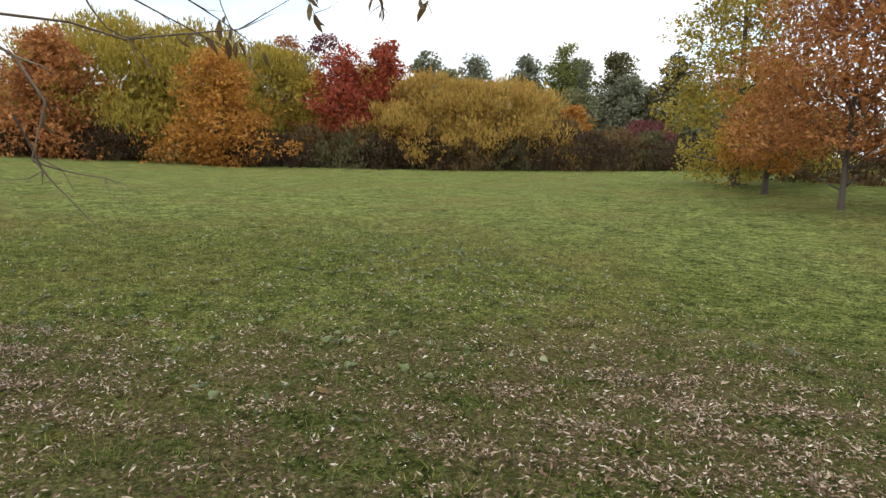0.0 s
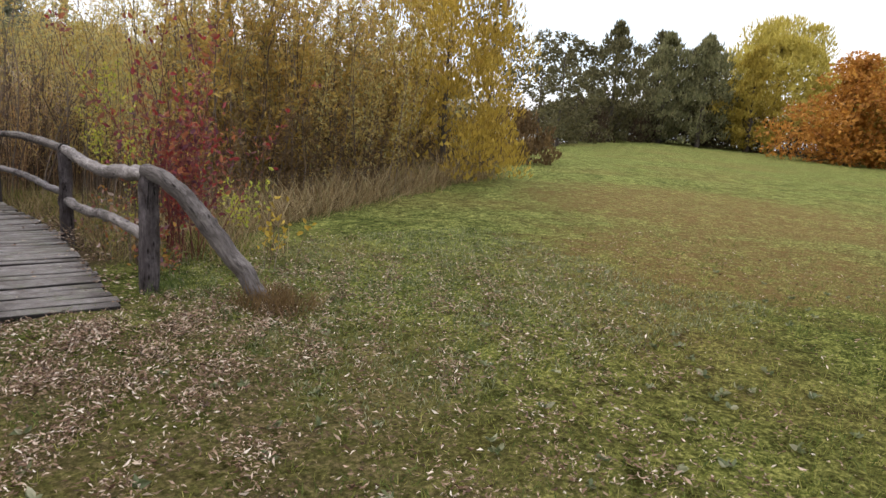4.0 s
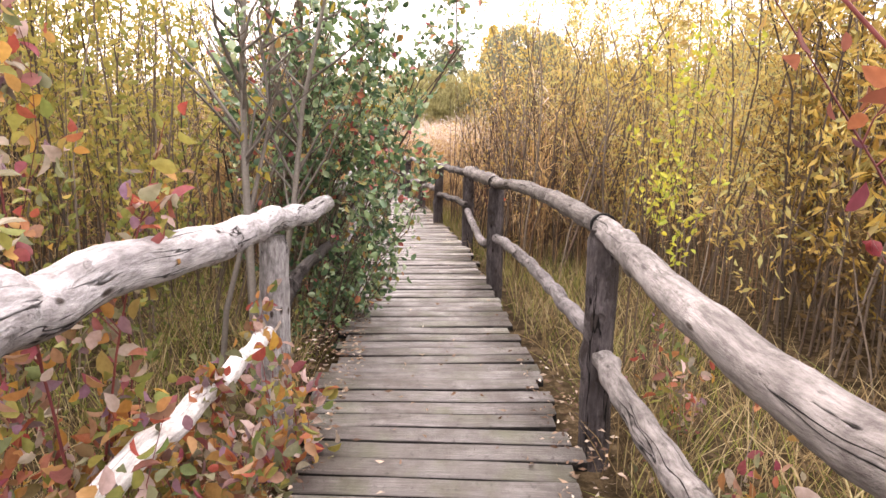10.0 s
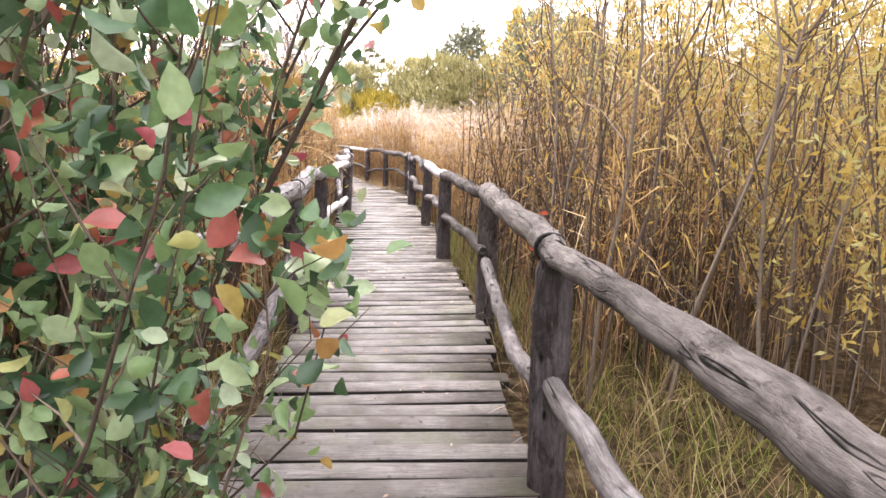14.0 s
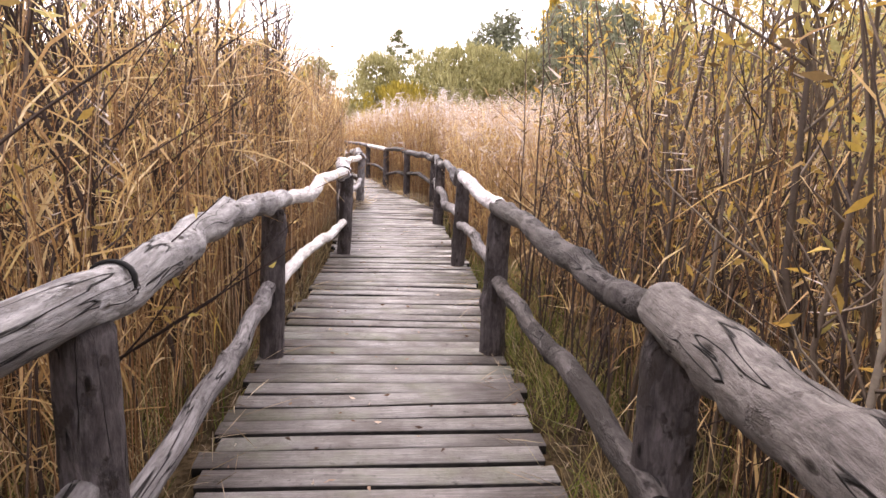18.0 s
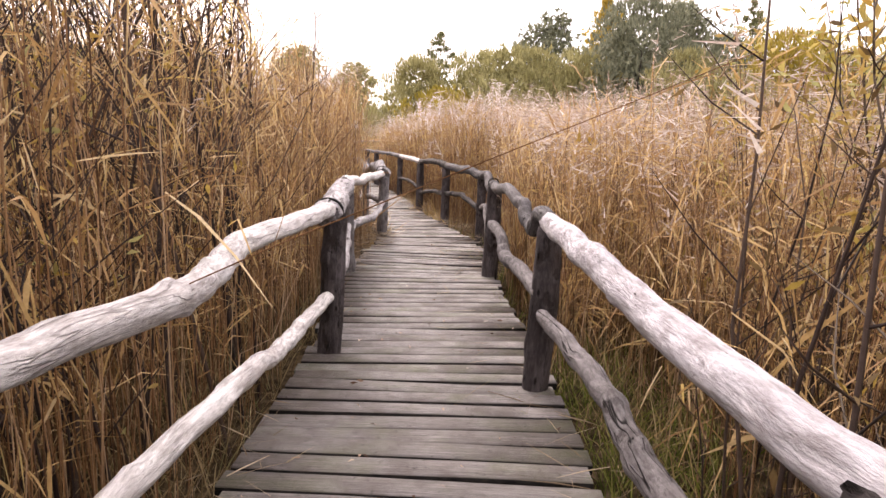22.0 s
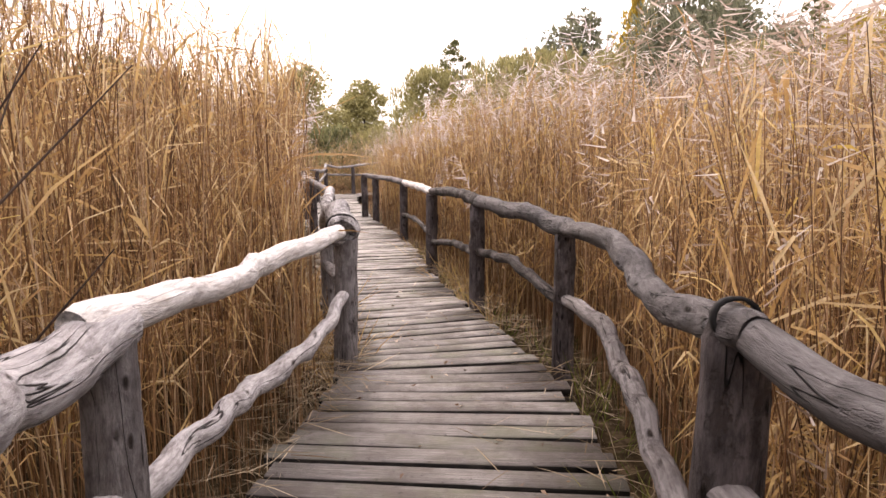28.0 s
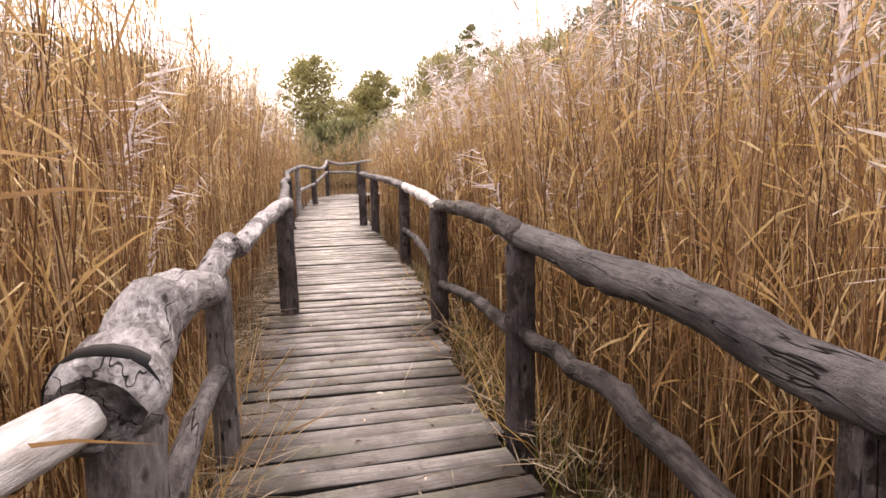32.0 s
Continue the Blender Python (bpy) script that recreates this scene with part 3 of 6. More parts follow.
# ---- ground ----
def build_ground():
    n = 170
    u = np.linspace(-1, 1, n)
    g = np.sinh(6.2 * u) / math.sinh(6.2) * 900
    X, Y = np.meshgrid(g + 2.0, g + 4.0)
    Z = ground_z(X, Y)
    verts = np.stack([X, Y, Z], -1).reshape(-1, 3)
    i = np.arange(n - 1)
    a = (i[:, None] * n + i[None]).ravel()
    faces = np.stack([a, a + 1, a + n + 1, a + n], 1)
    me = raw_mesh("ground", verts, faces, M_GROUND, True)
    at = me.attributes.new("marsh", "FLOAT", "POINT")
    at.data.foreach_set("value", marsh_at(X, Y).ravel().astype(np.float32))
    at = me.attributes.new("sward", "FLOAT", "POINT")
    at.data.foreach_set("value", sward_at(X, Y).ravel().astype(np.float32))
    tagged(new("ground", me), "autumn meadow turf with leaf litter beside a marsh", "ground", kind="structure")


build_ground()

# ---- railings ----
right = thing("railing", "rustic round-log railing of weathered grey wood beside the boardwalk", "railing", (1.77, 1.75, 0))
left = thing("railing", "rustic round-log railing of weathered grey wood along the reeds", "railing", (0.32, 1.88, 0))
SEED = [100]
RAILS = []


def post(side, x, y, top, r=0.075, lean=(0, 0), wood=M_POST):
    SEED[0] += 1
    pts = [(x - lean[0], y - lean[1], -0.75), (x, y, 0.2), (x + lean[0] * 0.5, y + lean[1] * 0.5, top)]
    ob = put("post", log_mesh("post", pts, r * 0.98, r * 0.9, wood, SEED[0], 2, 20, 0.05, 0.05), side)
    ob.matrix_parent_inverse = Matrix.Translation(-side.location)
    return ob


def rail(side, kind, material, r0, r1, *pts, label=""):
    SEED[0] += 1
    r0, r1 = r0 * 0.87, r1 * 0.87
    ob = put(kind, log_mesh(kind, pts, r0, r1, material, SEED[0], 7, 20, 0.08, 0.033, 0.003), side, label)
    ob.matrix_parent_inverse = Matrix.Translation(-side.location)
    RAILS.append((ob, pts))
    return ob


post(right, 1.77, 1.75, 0.93, 0.085)
post(right, 1.63, 4.98, 0.92, 0.078)
post(right, 1.12, 8.05, 0.93, 0.08)
post(right, 0.745, 10.46, 0.93, 0.08)
post(right, 0.12, 12.88, 0.92, 0.082, (0.03, 0))
post(right, -0.49, 15.66, 0.94, 0.08, (0.06, 0))
post(right, -1.21, 18.55, 0.95, 0.085, (0.03, 0))
post(right, -1.74, 21.03, 0.90, 0.07)
post(right, -2.65, 22.8, 0.92, 0.075)
post(right, -3.58, 24.62, 0.92, 0.075)
post(right, -4.8, 27.3, 0.94, 0.07)
post(right, -6.5, 30.57, 0.94, 0.08)
post(right, -7.09, 31.4, 0.98, 0.08)
rail(right, "top_rail", M_BROWN, 0.088, 0.075, (2.52, 1.02, -0.12), (2.40, 1.10, 0.10), (2.297, 1.185, 0.286), (2.155, 1.284, 0.497), (2.054, 1.35, 0.649), (1.953, 1.43, 0.795), (1.85, 1.57, 0.905), (1.75, 1.80, 0.965), label="slanting grey log with its foot in the grass")
rail(right, "top_rail", M_TAN, 0.072, 0.062, (1.79, 1.72, 0.92), (1.76, 2.13, 0.905), (1.75, 2.40, 0.89), (1.73, 2.79, 0.865), (1.71, 3.3, 0.83), (1.69, 3.8, 0.845), (1.67, 4.2, 0.875), (1.66, 4.43, 0.885), (1.65, 4.7, 0.905), (1.63, 5.14, 0.93))
rail(right, "top_rail", M_BROWN, 0.060, 0.050, (1.64, 5.02, 0.925), (1.59, 5.35, 0.945), (1.50, 5.88, 0.975), (1.43, 6.25, 0.985), (1.35, 6.67, 1.0), (1.25, 7.25, 0.99), (1.16, 7.74, 0.97), (1.09, 8.2, 0.95))
rail(right, "top_rail", M_BROWN, 0.064, 0.086, (1.12, 8.08, 0.955), (1.07, 8.4, 0.975), (0.96, 9.08, 0.965), (0.86, 9.65, 0.97), (0.79, 10.1, 0.975), (0.735, 10.58, 0.965))
rail(right, "top_rail", M_DARK, 0.050, 0.060, (0.74, 10.5, 0.96), (0.67, 10.64, 0.96), (0.61, 10.83, 0.95), (0.54, 11.13, 0.965), (0.42, 11.62, 0.955), (0.35, 11.92, 0.975), (0.25, 12.34, 0.965), (0.10, 12.95, 0.95))
rail(right, "top_rail", M_VIOLET, 0.058, 0.064, (0.14, 12.78, 0.97), (0.02, 13.36, 0.935), (-0.10, 13.9, 0.93), (-0.21, 14.4, 0.945), (-0.28, 14.68, 0.95), (-0.36, 15.05, 0.965), (-0.48, 15.65, 0.945), label="pale violet-grey log with brown patches")
rail(right, "top_rail", M_GREY, 0.052, 0.054, (-0.46, 15.52, 0.97), (-0.53, 15.79, 0.97), (-0.55, 15.89, 0.91), (-0.59, 16.03, 0.855), (-0.62, 16.18, 0.86), (-0.67, 16.35, 0.90), (-0.69, 16.45, 0.95), (-0.75, 16.68, 0.95), (-0.85, 17.11, 0.98), (-0.98, 17.64, 0.975), (-1.11, 18.14, 0.93), (-1.21, 18.62, 0.94), label="crooked grey branch")
rail(right, "top_rail", M_GREY, 0.056, 0.054, (-1.18, 18.42, 0.95), (-1.26, 18.79, 0.90), (-1.32, 19.05, 0.87), (-1.36, 19.26, 0.90), (-1.41, 19.5, 0.955), (-1.51, 19.97, 0.97), (-1.65, 20.62, 0.92), (-1.75, 21.08, 0.90))
rail(right, "top_rail", M_GREY, 0.072, 0.068, (-1.71, 20.92, 0.90), (-1.84, 21.23, 0.90), (-1.98, 21.49, 0.93), (-2.22, 21.96, 0.93), (-2.39, 22.3, 0.93), (-2.66, 22.84, 0.94))
rail(right, "top_rail", M_DARK, 0.062, 0.056, (-2.62, 22.73, 0.94), (-2.82, 23.13, 0.97), (-3.11, 23.7, 0.98), (-3.60, 24.66, 0.93))
rail(right, "top_rail", M_PALE, 0.055, 0.05, (-3.55, 24.55, 0.93), (-4.04, 25.64, 0.95), (-4.81, 27.33, 0.95))
rail(right, "top_rail", M_LOG, 0.055, 0.05, (-4.77, 27.22, 0.95), (-5.43, 28.5, 0.97), (-6.52, 30.6, 0.96))
rail(right, "top_rail", M_LOG, 0.055, 0.05, (-6.45, 30.48, 0.95), (-7.13, 31.45, 0.98))
rail(right, "mid_rail", M_TAN, 0.052, 0.058, (1.76, 1.85, 0.42), (1.73, 2.97, 0.41), (1.71, 3.35, 0.39), (1.69, 3.81, 0.345), (1.66, 4.55, 0.32), (1.63, 5.12, 0.345))
rail(right, "mid_rail", M_LOG, 0.050, 0.048, (1.62, 5.0, 0.42), (1.52, 5.75, 0.42), (1.44, 6.2, 0.46), (1.36, 6.65, 0.475), (1.26, 7.2, 0.485), (1.11, 8.1, 0.45))
rail(right, "mid_rail", M_LOG, 0.05, 0.045, (1.08, 8.2, 0.39), (0.98, 8.89, 0.28), (0.86, 9.6, 0.36), (0.74, 10.3, 0.48))
rail(right, "mid_rail", M_DARK, 0.045, 0.05, (0.72, 10.32, 0.55), (0.52, 11.23, 0.55), (0.42, 11.63, 0.52), (0.30, 12.14, 0.52), (0.14, 12.82, 0.49))
rail(right, "mid_rail", M_LOG, 0.052, 0.045, (0.12, 12.88, 0.6), (-0.06, 13.69, 0.54), (-0.20, 14.33, 0.55), (-0.48, 15.58, 0.44))
rail(right, "mid_rail", M_LOG, 0.055, 0.06, (-0.5, 15.62, 0.55), (-0.68, 16.41, 0.51), (-0.78, 16.8, 0.48), (-0.91, 17.32, 0.44), (-1.0, 17.71, 0.55), (-1.22, 18.58, 0.54))
rail(right, "mid_rail", M_LOG, 0.05, 0.042, (-1.22, 18.58, 0.3), (-1.31, 19.02, 0.37), (-1.37, 19.3, 0.48), (-1.44, 19.62, 0.52), (-1.5, 19.92, 0.58), (-1.73, 21.0, 0.45))
rail(right, "mid_rail", M_DARK, 0.046, 0.042, (-1.75, 21.05, 0.42), (-1.96, 21.46, 0.47), (-2.21, 21.95, 0.53), (-2.39, 22.3, 0.51), (-2.64, 22.79, 0.48))
rail(right, "mid_rail", M_DARK, 0.044, 0.038, (-2.66, 22.82, 0.45), (-3.06, 23.6, 0.44), (-3.56, 24.58, 0.32))
rail(right, "mid_rail", M_DARK, 0.04, 0.036, (-3.6, 24.65, 0.4), (-4.2, 26.0, 0.46), (-4.8, 27.28, 0.42))

post(left, 0.32, 1.88, 0.93, 0.08)
post(left, 0.09, 4.95, 0.86, 0.075, wood=M_ASH)
post(left, -0.3, 7.6, 0.86, 0.075)
post(left, -0.69, 10.25, 0.93, 0.085, (-0.02, 0))
post(left, -1.21, 12.5, 0.92, 0.08, (0.05, 0))
post(left, -1.83, 15.86, 0.9, 0.08, (0.07, 0))
post(left, -2.67, 18.3, 0.92, 0.08, wood=M_LOG)
post(left, -3.1, 20.78, 0.87, 0.08, (0.04, 0), M_LOG)
rail(left, "top_rail", M_SILVER, 0.072, 0.066, (-0.02, 0.8, -0.1), (0.05, 1.01, 0.25), (0.13, 1.25, 0.46), (0.2, 1.49, 0.62), (0.26, 1.7, 0.82), (0.33, 1.94, 0.97), label="slanting cracked grey log with its foot in the leaves")
rail(left, "top_rail", M_SILVER, 0.094, 0.066, (0.33, 1.78, 0.96), (0.28, 2.33, 0.925), (0.26, 2.6, 0.93), (0.24, 2.89, 0.945), (0.21, 3.21, 0.955), (0.18, 3.6, 0.96), (0.14, 4.12, 0.935), (0.12, 4.4, 0.925), (0.08, 4.8, 0.93), (0.05, 5.2, 0.915), (0.01, 5.7, 0.88), (-0.06, 6.5, 0.88), label="thick pale silver log")
rail(left, "top_rail", M_ASH, 0.066, 0.082, (-0.3, 7.5, 0.88), (-0.4, 8.2, 0.89), (-0.46, 8.69, 0.84), (-0.49, 8.86, 0.82), (-0.51, 9.04, 0.83), (-0.54, 9.22, 0.87), (-0.57, 9.43, 0.93), (-0.61, 9.69, 0.965), (-0.69, 10.23, 0.97), (-0.74, 10.45, 0.96))
rail(left, "top_rail", M_ASH, 0.080, 0.064, (-0.68, 10.2, 0.96), (-0.80, 10.75, 0.965), (-0.88, 11.05, 0.985), (-0.97, 11.46, 1.005), (-1.05, 11.81, 1.0), (-1.18, 12.39, 0.97), (-1.28, 12.9, 0.94))
rail(left, "top_rail", M_PALE, 0.054, 0.06, (-1.26, 12.78, 0.94), (-1.35, 13.22, 0.92), (-1.45, 13.79, 0.88), (-1.49, 14.04, 0.91), (-1.55, 14.33, 0.96), (-1.69, 15.09, 0.94), (-1.85, 15.93, 0.92), label="pale debarked log")
rail(left, "top_rail", M_SILVER, 0.100, 0.074, (-1.82, 15.78, 0.90), (-1.95, 16.2, 0.915), (-2.08, 16.58, 0.925), (-2.25, 17.07, 0.945), (-2.44, 17.65, 0.915), (-2.54, 17.93, 0.885), (-2.69, 18.38, 0.905), label="thick grey log with a dark collar")
rail(left, "top_rail", M_WHITE, 0.058, 0.052, (-2.65, 18.18, 0.94), (-2.74, 18.71, 0.91), (-2.81, 19.12, 0.88), (-2.86, 19.38, 0.9), (-3.0, 20.17, 0.88), (-3.12, 20.85, 0.88), label="pale debarked log")
rail(left, "mid_rail", M_PALE, 0.048, 0.044, (0.3, 1.95, 0.42), (0.18, 3.5, 0.42), (0.12, 4.34, 0.40), (0.07, 4.98, 0.40))
rail(left, "mid_rail", M_DARK, 0.055, 0.045, (0.03, 5.02, 0.3), (-0.04, 5.37, 0.37), (-0.07, 5.62, 0.42), (-0.12, 6.05, 0.48), (-0.28, 7.5, 0.45))
rail(left, "mid_rail", M_LOG, 0.06, 0.055, (-0.38, 8.1, 0.1), (-0.51, 9.02, 0.18), (-0.55, 9.3, 0.22), (-0.61, 9.68, 0.34), (-0.68, 10.2, 0.5))
rail(left, "mid_rail", M_LOG, 0.055, 0.05, (-0.72, 10.3, 0.25), (-0.93, 11.28, 0.33), (-1.0, 11.6, 0.35), (-1.13, 12.15, 0.41), (-1.22, 12.52, 0.47))
rail(left, "mid_rail", M_PALE, 0.05, 0.045, (-1.24, 12.6, 0.42), (-1.4, 13.5, 0.45), (-1.56, 14.4, 0.42), (-1.63, 14.77, 0.38), (-1.7, 15.18, 0.39), (-1.84, 15.88, 0.37))
rail(left, "mid_rail", M_SILVER, 0.06, 0.055, (-1.84, 15.9, 0.48), (-1.9, 16.07, 0.46), (-2.14, 16.75, 0.33), (-2.46, 17.69, 0.24), (-2.67, 18.32, 0.5))
rail(left, "mid_rail", M_SILVER, 0.05, 0.045, (-2.68, 18.35, 0.42), (-2.77, 18.86, 0.43), (-2.85, 19.31, 0.41), (-2.98, 20.11, 0.37), (-3.09, 20.74, 0.48))


# ---- boardwalk ----
def build_deck():
    walk_way = thing("boardwalk", "weathered grey plank boardwalk on low bearers through the reeds", "boardwalk", (0.92, 1.28, 0))
    meshes = []
    g = np.random.default_rng(3)
    for v in range(9):
        length, width = g.uniform(1.50, 1.58), g.uniform(0.127, 0.138)
        h, c = width / 2, 0.005
        sect = [(-h, -0.045), (-h, -c), (-h + c, 0.0), (h - c, 0.0), (h, -c), (h, -0.045)]
        verts, faces = [], []
        xs = np.linspace(-length / 2, length / 2, 4)
        for i, x in enumerate(xs):
            dz, dy = g.normal(0, 0.0022), g.normal(0, 0.003)
            verts += [(x, y + dy, z + dz) for y, z in sect]
        for i in range(3):
            faces += [[i * 6 + j, (i + 1) * 6 + j, (i + 1) * 6 + (j + 1) % 6, i * 6 + (j + 1) % 6] for j in range(6)]
        for e in (0, 18):
            faces += [[e, e + 1, e + 4, e + 5], [e + 1, e + 2, e + 3, e + 4]]
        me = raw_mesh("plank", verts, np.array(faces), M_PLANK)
        me.materials.append(M_EDGE_SHADE)
        # upright faces get the near-black colour that stands for shade between planks
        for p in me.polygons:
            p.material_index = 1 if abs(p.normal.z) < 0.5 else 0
        meshes.append(me)
    d = np.r_[0, np.cumsum(np.linalg.norm(np.diff(DECK_LINE, axis=0), axis=1))]
    s, count = 0.08, 0
    while s < d[-1] and count < 298:
        x, y = np.interp(s, d, DECK_LINE[:, 0]), np.interp(s, d, DECK_LINE[:, 1])
        x2, y2 = np.interp(s + 0.3, d, DECK_LINE[:, 0]), np.interp(s + 0.3, d, DECK_LINE[:, 1])
        yaw = math.degrees(math.atan2(-(x2 - x), y2 - y)) if s < d[-1] - 0.3 else yaw
        ob = put("plank", meshes[int(g.integers(9))], walk_way)
        ob.matrix_parent_inverse = Matrix.Translation(-walk_way.location)
        side = g.normal(0, 0.015)
        ob.matrix_basis = pose(x + side, y, g.normal(-0.001, 0.004), g.normal(0, 0.8), g.normal(0, 0.3), yaw + g.normal(0, 0.7) + (180 if g.random() < 0.5 else 0))
        wide = float(np.interp(s, [5.5, 8.5, 11], [0.79, 0.88, 1.0]))
        if y < 5.6:
            x_lo, x_hi = np.interp(y, [1.3, 3.6, 4.5, 5.6], [0.62, 0.55, 0.34, 0.08]), np.interp(y, [1.3, 4.6, 5.6], [1.47, 1.5, 1.39])
            wide = float(x_hi - x_lo) / 1.54
            ob.matrix_basis = Matrix.Translation(((x_lo + x_hi) / 2 - x, 0, 0)) @ ob.matrix_basis
        if y > 19.5:
            wide *= float(np.interp(y, [19.5, 21.3, 24.0, 26.0], [1.0, 0.81, 0.86, 1.0]))
            slip = float(np.interp(y, [19.5, 21.3, 24.0, 26.0], [0.0, 0.09, 0.06, 0.0]))
            ob.matrix_basis = Matrix.Translation((-slip, -0.4 * slip, 0)) @ ob.matrix_basis
        ob.scale = (wide, 1, 1)
        s += g.normal(0.154, 0.004)
        count += 1
    for off in (-0.5, 0.5):
        pts = []
        for k in np.linspace(0.1, d[-1] - 0.1, 22):
            x, y = np.interp(k, d, DECK_LINE[:, 0]), np.interp(k, d, DECK_LINE[:, 1])
            x2, y2 = np.interp(k + 0.1, d, DECK_LINE[:, 0]), np.interp(k + 0.1, d, DECK_LINE[:, 1])
            n = np.array([y2 - y, -(x2 - x)])
            n /= np.linalg.norm(n)
            bx = np.interp(y, [1.3, 3.6, 4.5, 5.6], [0.62, 0.55, 0.34, 0.08]) + 0.14 if off < 0 and y < 5.6 else x + n[0] * off
            pts.append((bx, y + n[1] * off, -0.125))
        ob = put("bearer", log_mesh("bearer", pts, 0.075, 0.075, M_POST, 77, 0, 8, 0.04, 0.3), walk_way)
        ob.matrix_parent_inverse = Matrix.Translation(-walk_way.location)


post(left, -3.85, 22.16, 0.84, 0.06, wood=M_LOG)
post(left, -4.95, 24.68, 0.90, 0.08)
post(left, -6.58, 27.6, 0.93, 0.07)
post(left, -8.15, 30.5, 0.93, 0.07)
post(left, -10.36, 34.9, 1.02, 0.075, wood=M_ASH)
post(left, -10.68, 36.43, 1.0, 0.085)
post(left, -12.0, 40.0, 1.1, 0.08)
post(left, -11.5, 41.5, 1.05, 0.08)
post(left, -10.4, 42.6, 1.05, 0.08)
rail(left, "top_rail", M_GNARL, 0.112, 0.066, (-3.07, 20.70, 0.875), (-3.13, 20.82, 0.893), (-3.21, 20.97, 0.922), (-3.306, 21.147, 0.94), (-3.47, 21.454, 0.925), (-3.67, 21.83, 0.85), (-3.90, 22.24, 0.775), label="thick gnarled silver log with a dark collar")
rail(left, "top_rail", M_GNARL, 0.062, 0.06, (-3.74, 21.93, 0.85), (-3.84, 22.17, 0.90), (-3.933, 22.367, 0.93), (-4.044, 22.62, 0.885), (-4.269, 23.137, 0.90), (-4.449, 23.551, 0.935), (-4.882, 24.544, 0.94), (-5.06, 24.95, 0.93), label="crooked cracked silver branch")
rail(left, "top_rail", M_LOG, 0.055, 0.055, (-5.0, 24.75, 0.92), (-5.8, 26.2, 0.93), (-6.6, 27.65, 0.94))
rail(left, "top_rail", M_LOG, 0.055, 0.055, (-6.56, 27.55, 0.94), (-7.4, 29.0, 0.95), (-8.17, 30.55, 0.94))
rail(left, "top_rail", M_LOG, 0.055, 0.055, (-8.13, 30.45, 0.94), (-9.4, 32.7, 1.0), (-10.38, 34.95, 1.06))
rail(left, "top_rail", M_ASH, 0.055, 0.055, (-10.34, 34.8, 1.06), (-10.55, 35.6, 1.08), (-10.69, 36.5, 1.0))
rail(left, "top_rail", M_ASH, 0.055, 0.055, (-10.66, 36.35, 1.0), (-11.0, 37.6, 0.98), (-11.5, 38.9, 1.08), (-12.02, 40.05, 1.18))
rail(left, "top_rail", M_ASH, 0.055, 0.055, (-12.0, 39.95, 1.18), (-11.85, 40.8, 1.06), (-11.48, 41.55, 1.1))
rail(left, "top_rail", M_ASH, 0.055, 0.055, (-11.52, 41.45, 1.1), (-10.9, 42.2, 1.2), (-10.35, 42.65, 1.2))
rail(left, "mid_rail", M_LOG, 0.045, 0.042, (-3.12, 20.85, 0.45), (-3.5, 21.5, 0.47), (-3.85, 22.14, 0.42))
rail(left, "mid_rail", M_ASH, 0.05, 0.045, (-10.4, 35.0, 0.45), (-10.66, 36.4, 0.58), (-11.3, 38.2, 0.72), (-12.0, 40.0, 0.82))
rail(left, "mid_rail", M_ASH, 0.05, 0.045, (-12.0, 40.0, 0.8), (-11.5, 41.5, 0.75), (-10.4, 42.6, 0.75))


def strap(side, x, y, z, way, r, wide=0.011, thick=0.003):
    """A black rubber band round a joint of two logs."""
    w = np.array(way, float)
    w /= np.linalg.norm(w)
    c = np.array((x, y, z))
    a, b = frames(w[None])
    a, b = a[0], b[0]
    verts, faces = [], []
    n = 18
    sect = [(r - 0.006, -wide), (r + thick, -wide), (r + thick * 1.4, 0.0), (r + thick, wide), (r - 0.006, wide)]
    for i in range(n):
        t = i * 2 * math.pi / n
        d = a * math.cos(t) + b * math.sin(t)
        verts += [c + d * q * (1 + 0.03 * math.sin(3 * t)) + w * s for q, s in sect]
    for i in range(n):
        k, m = i * 5, ((i + 1) % n) * 5
        faces += [[k + j, k + (j + 1) % 5, m + (j + 1) % 5, m + j] for j in range(5)]
    ob = put("strap", raw_mesh("strap", verts, np.array(faces), RUBBER, True), min(RAILS, key=lambda q: min(math.dist(p, (x, y, z)) for p in q[1]))[0], "black rubber strap")


strap(right, 1.637, 5.06, 0.93, (-0.08, 1, 0.0), 0.058)
strap(right, 1.105, 8.13, 0.958, (-0.15, 1, 0.05), 0.060, 0.013, 0.004)
strap(right, -1.205, 18.52, 0.955, (-0.2, 1, -0.1), 0.052, 0.012)
strap(left, -0.72, 10.40, 0.98, (-0.22, 1, -0.1), 0.062)
strap(left, -1.838, 15.835, 0.904, (-0.28, 1, 0.05), 0.090, 0.014, 0.006)
strap(left, -3.10, 20.762, 0.884, (-0.45, 0.885, 0.13), 0.0985, 0.022, 0.006)

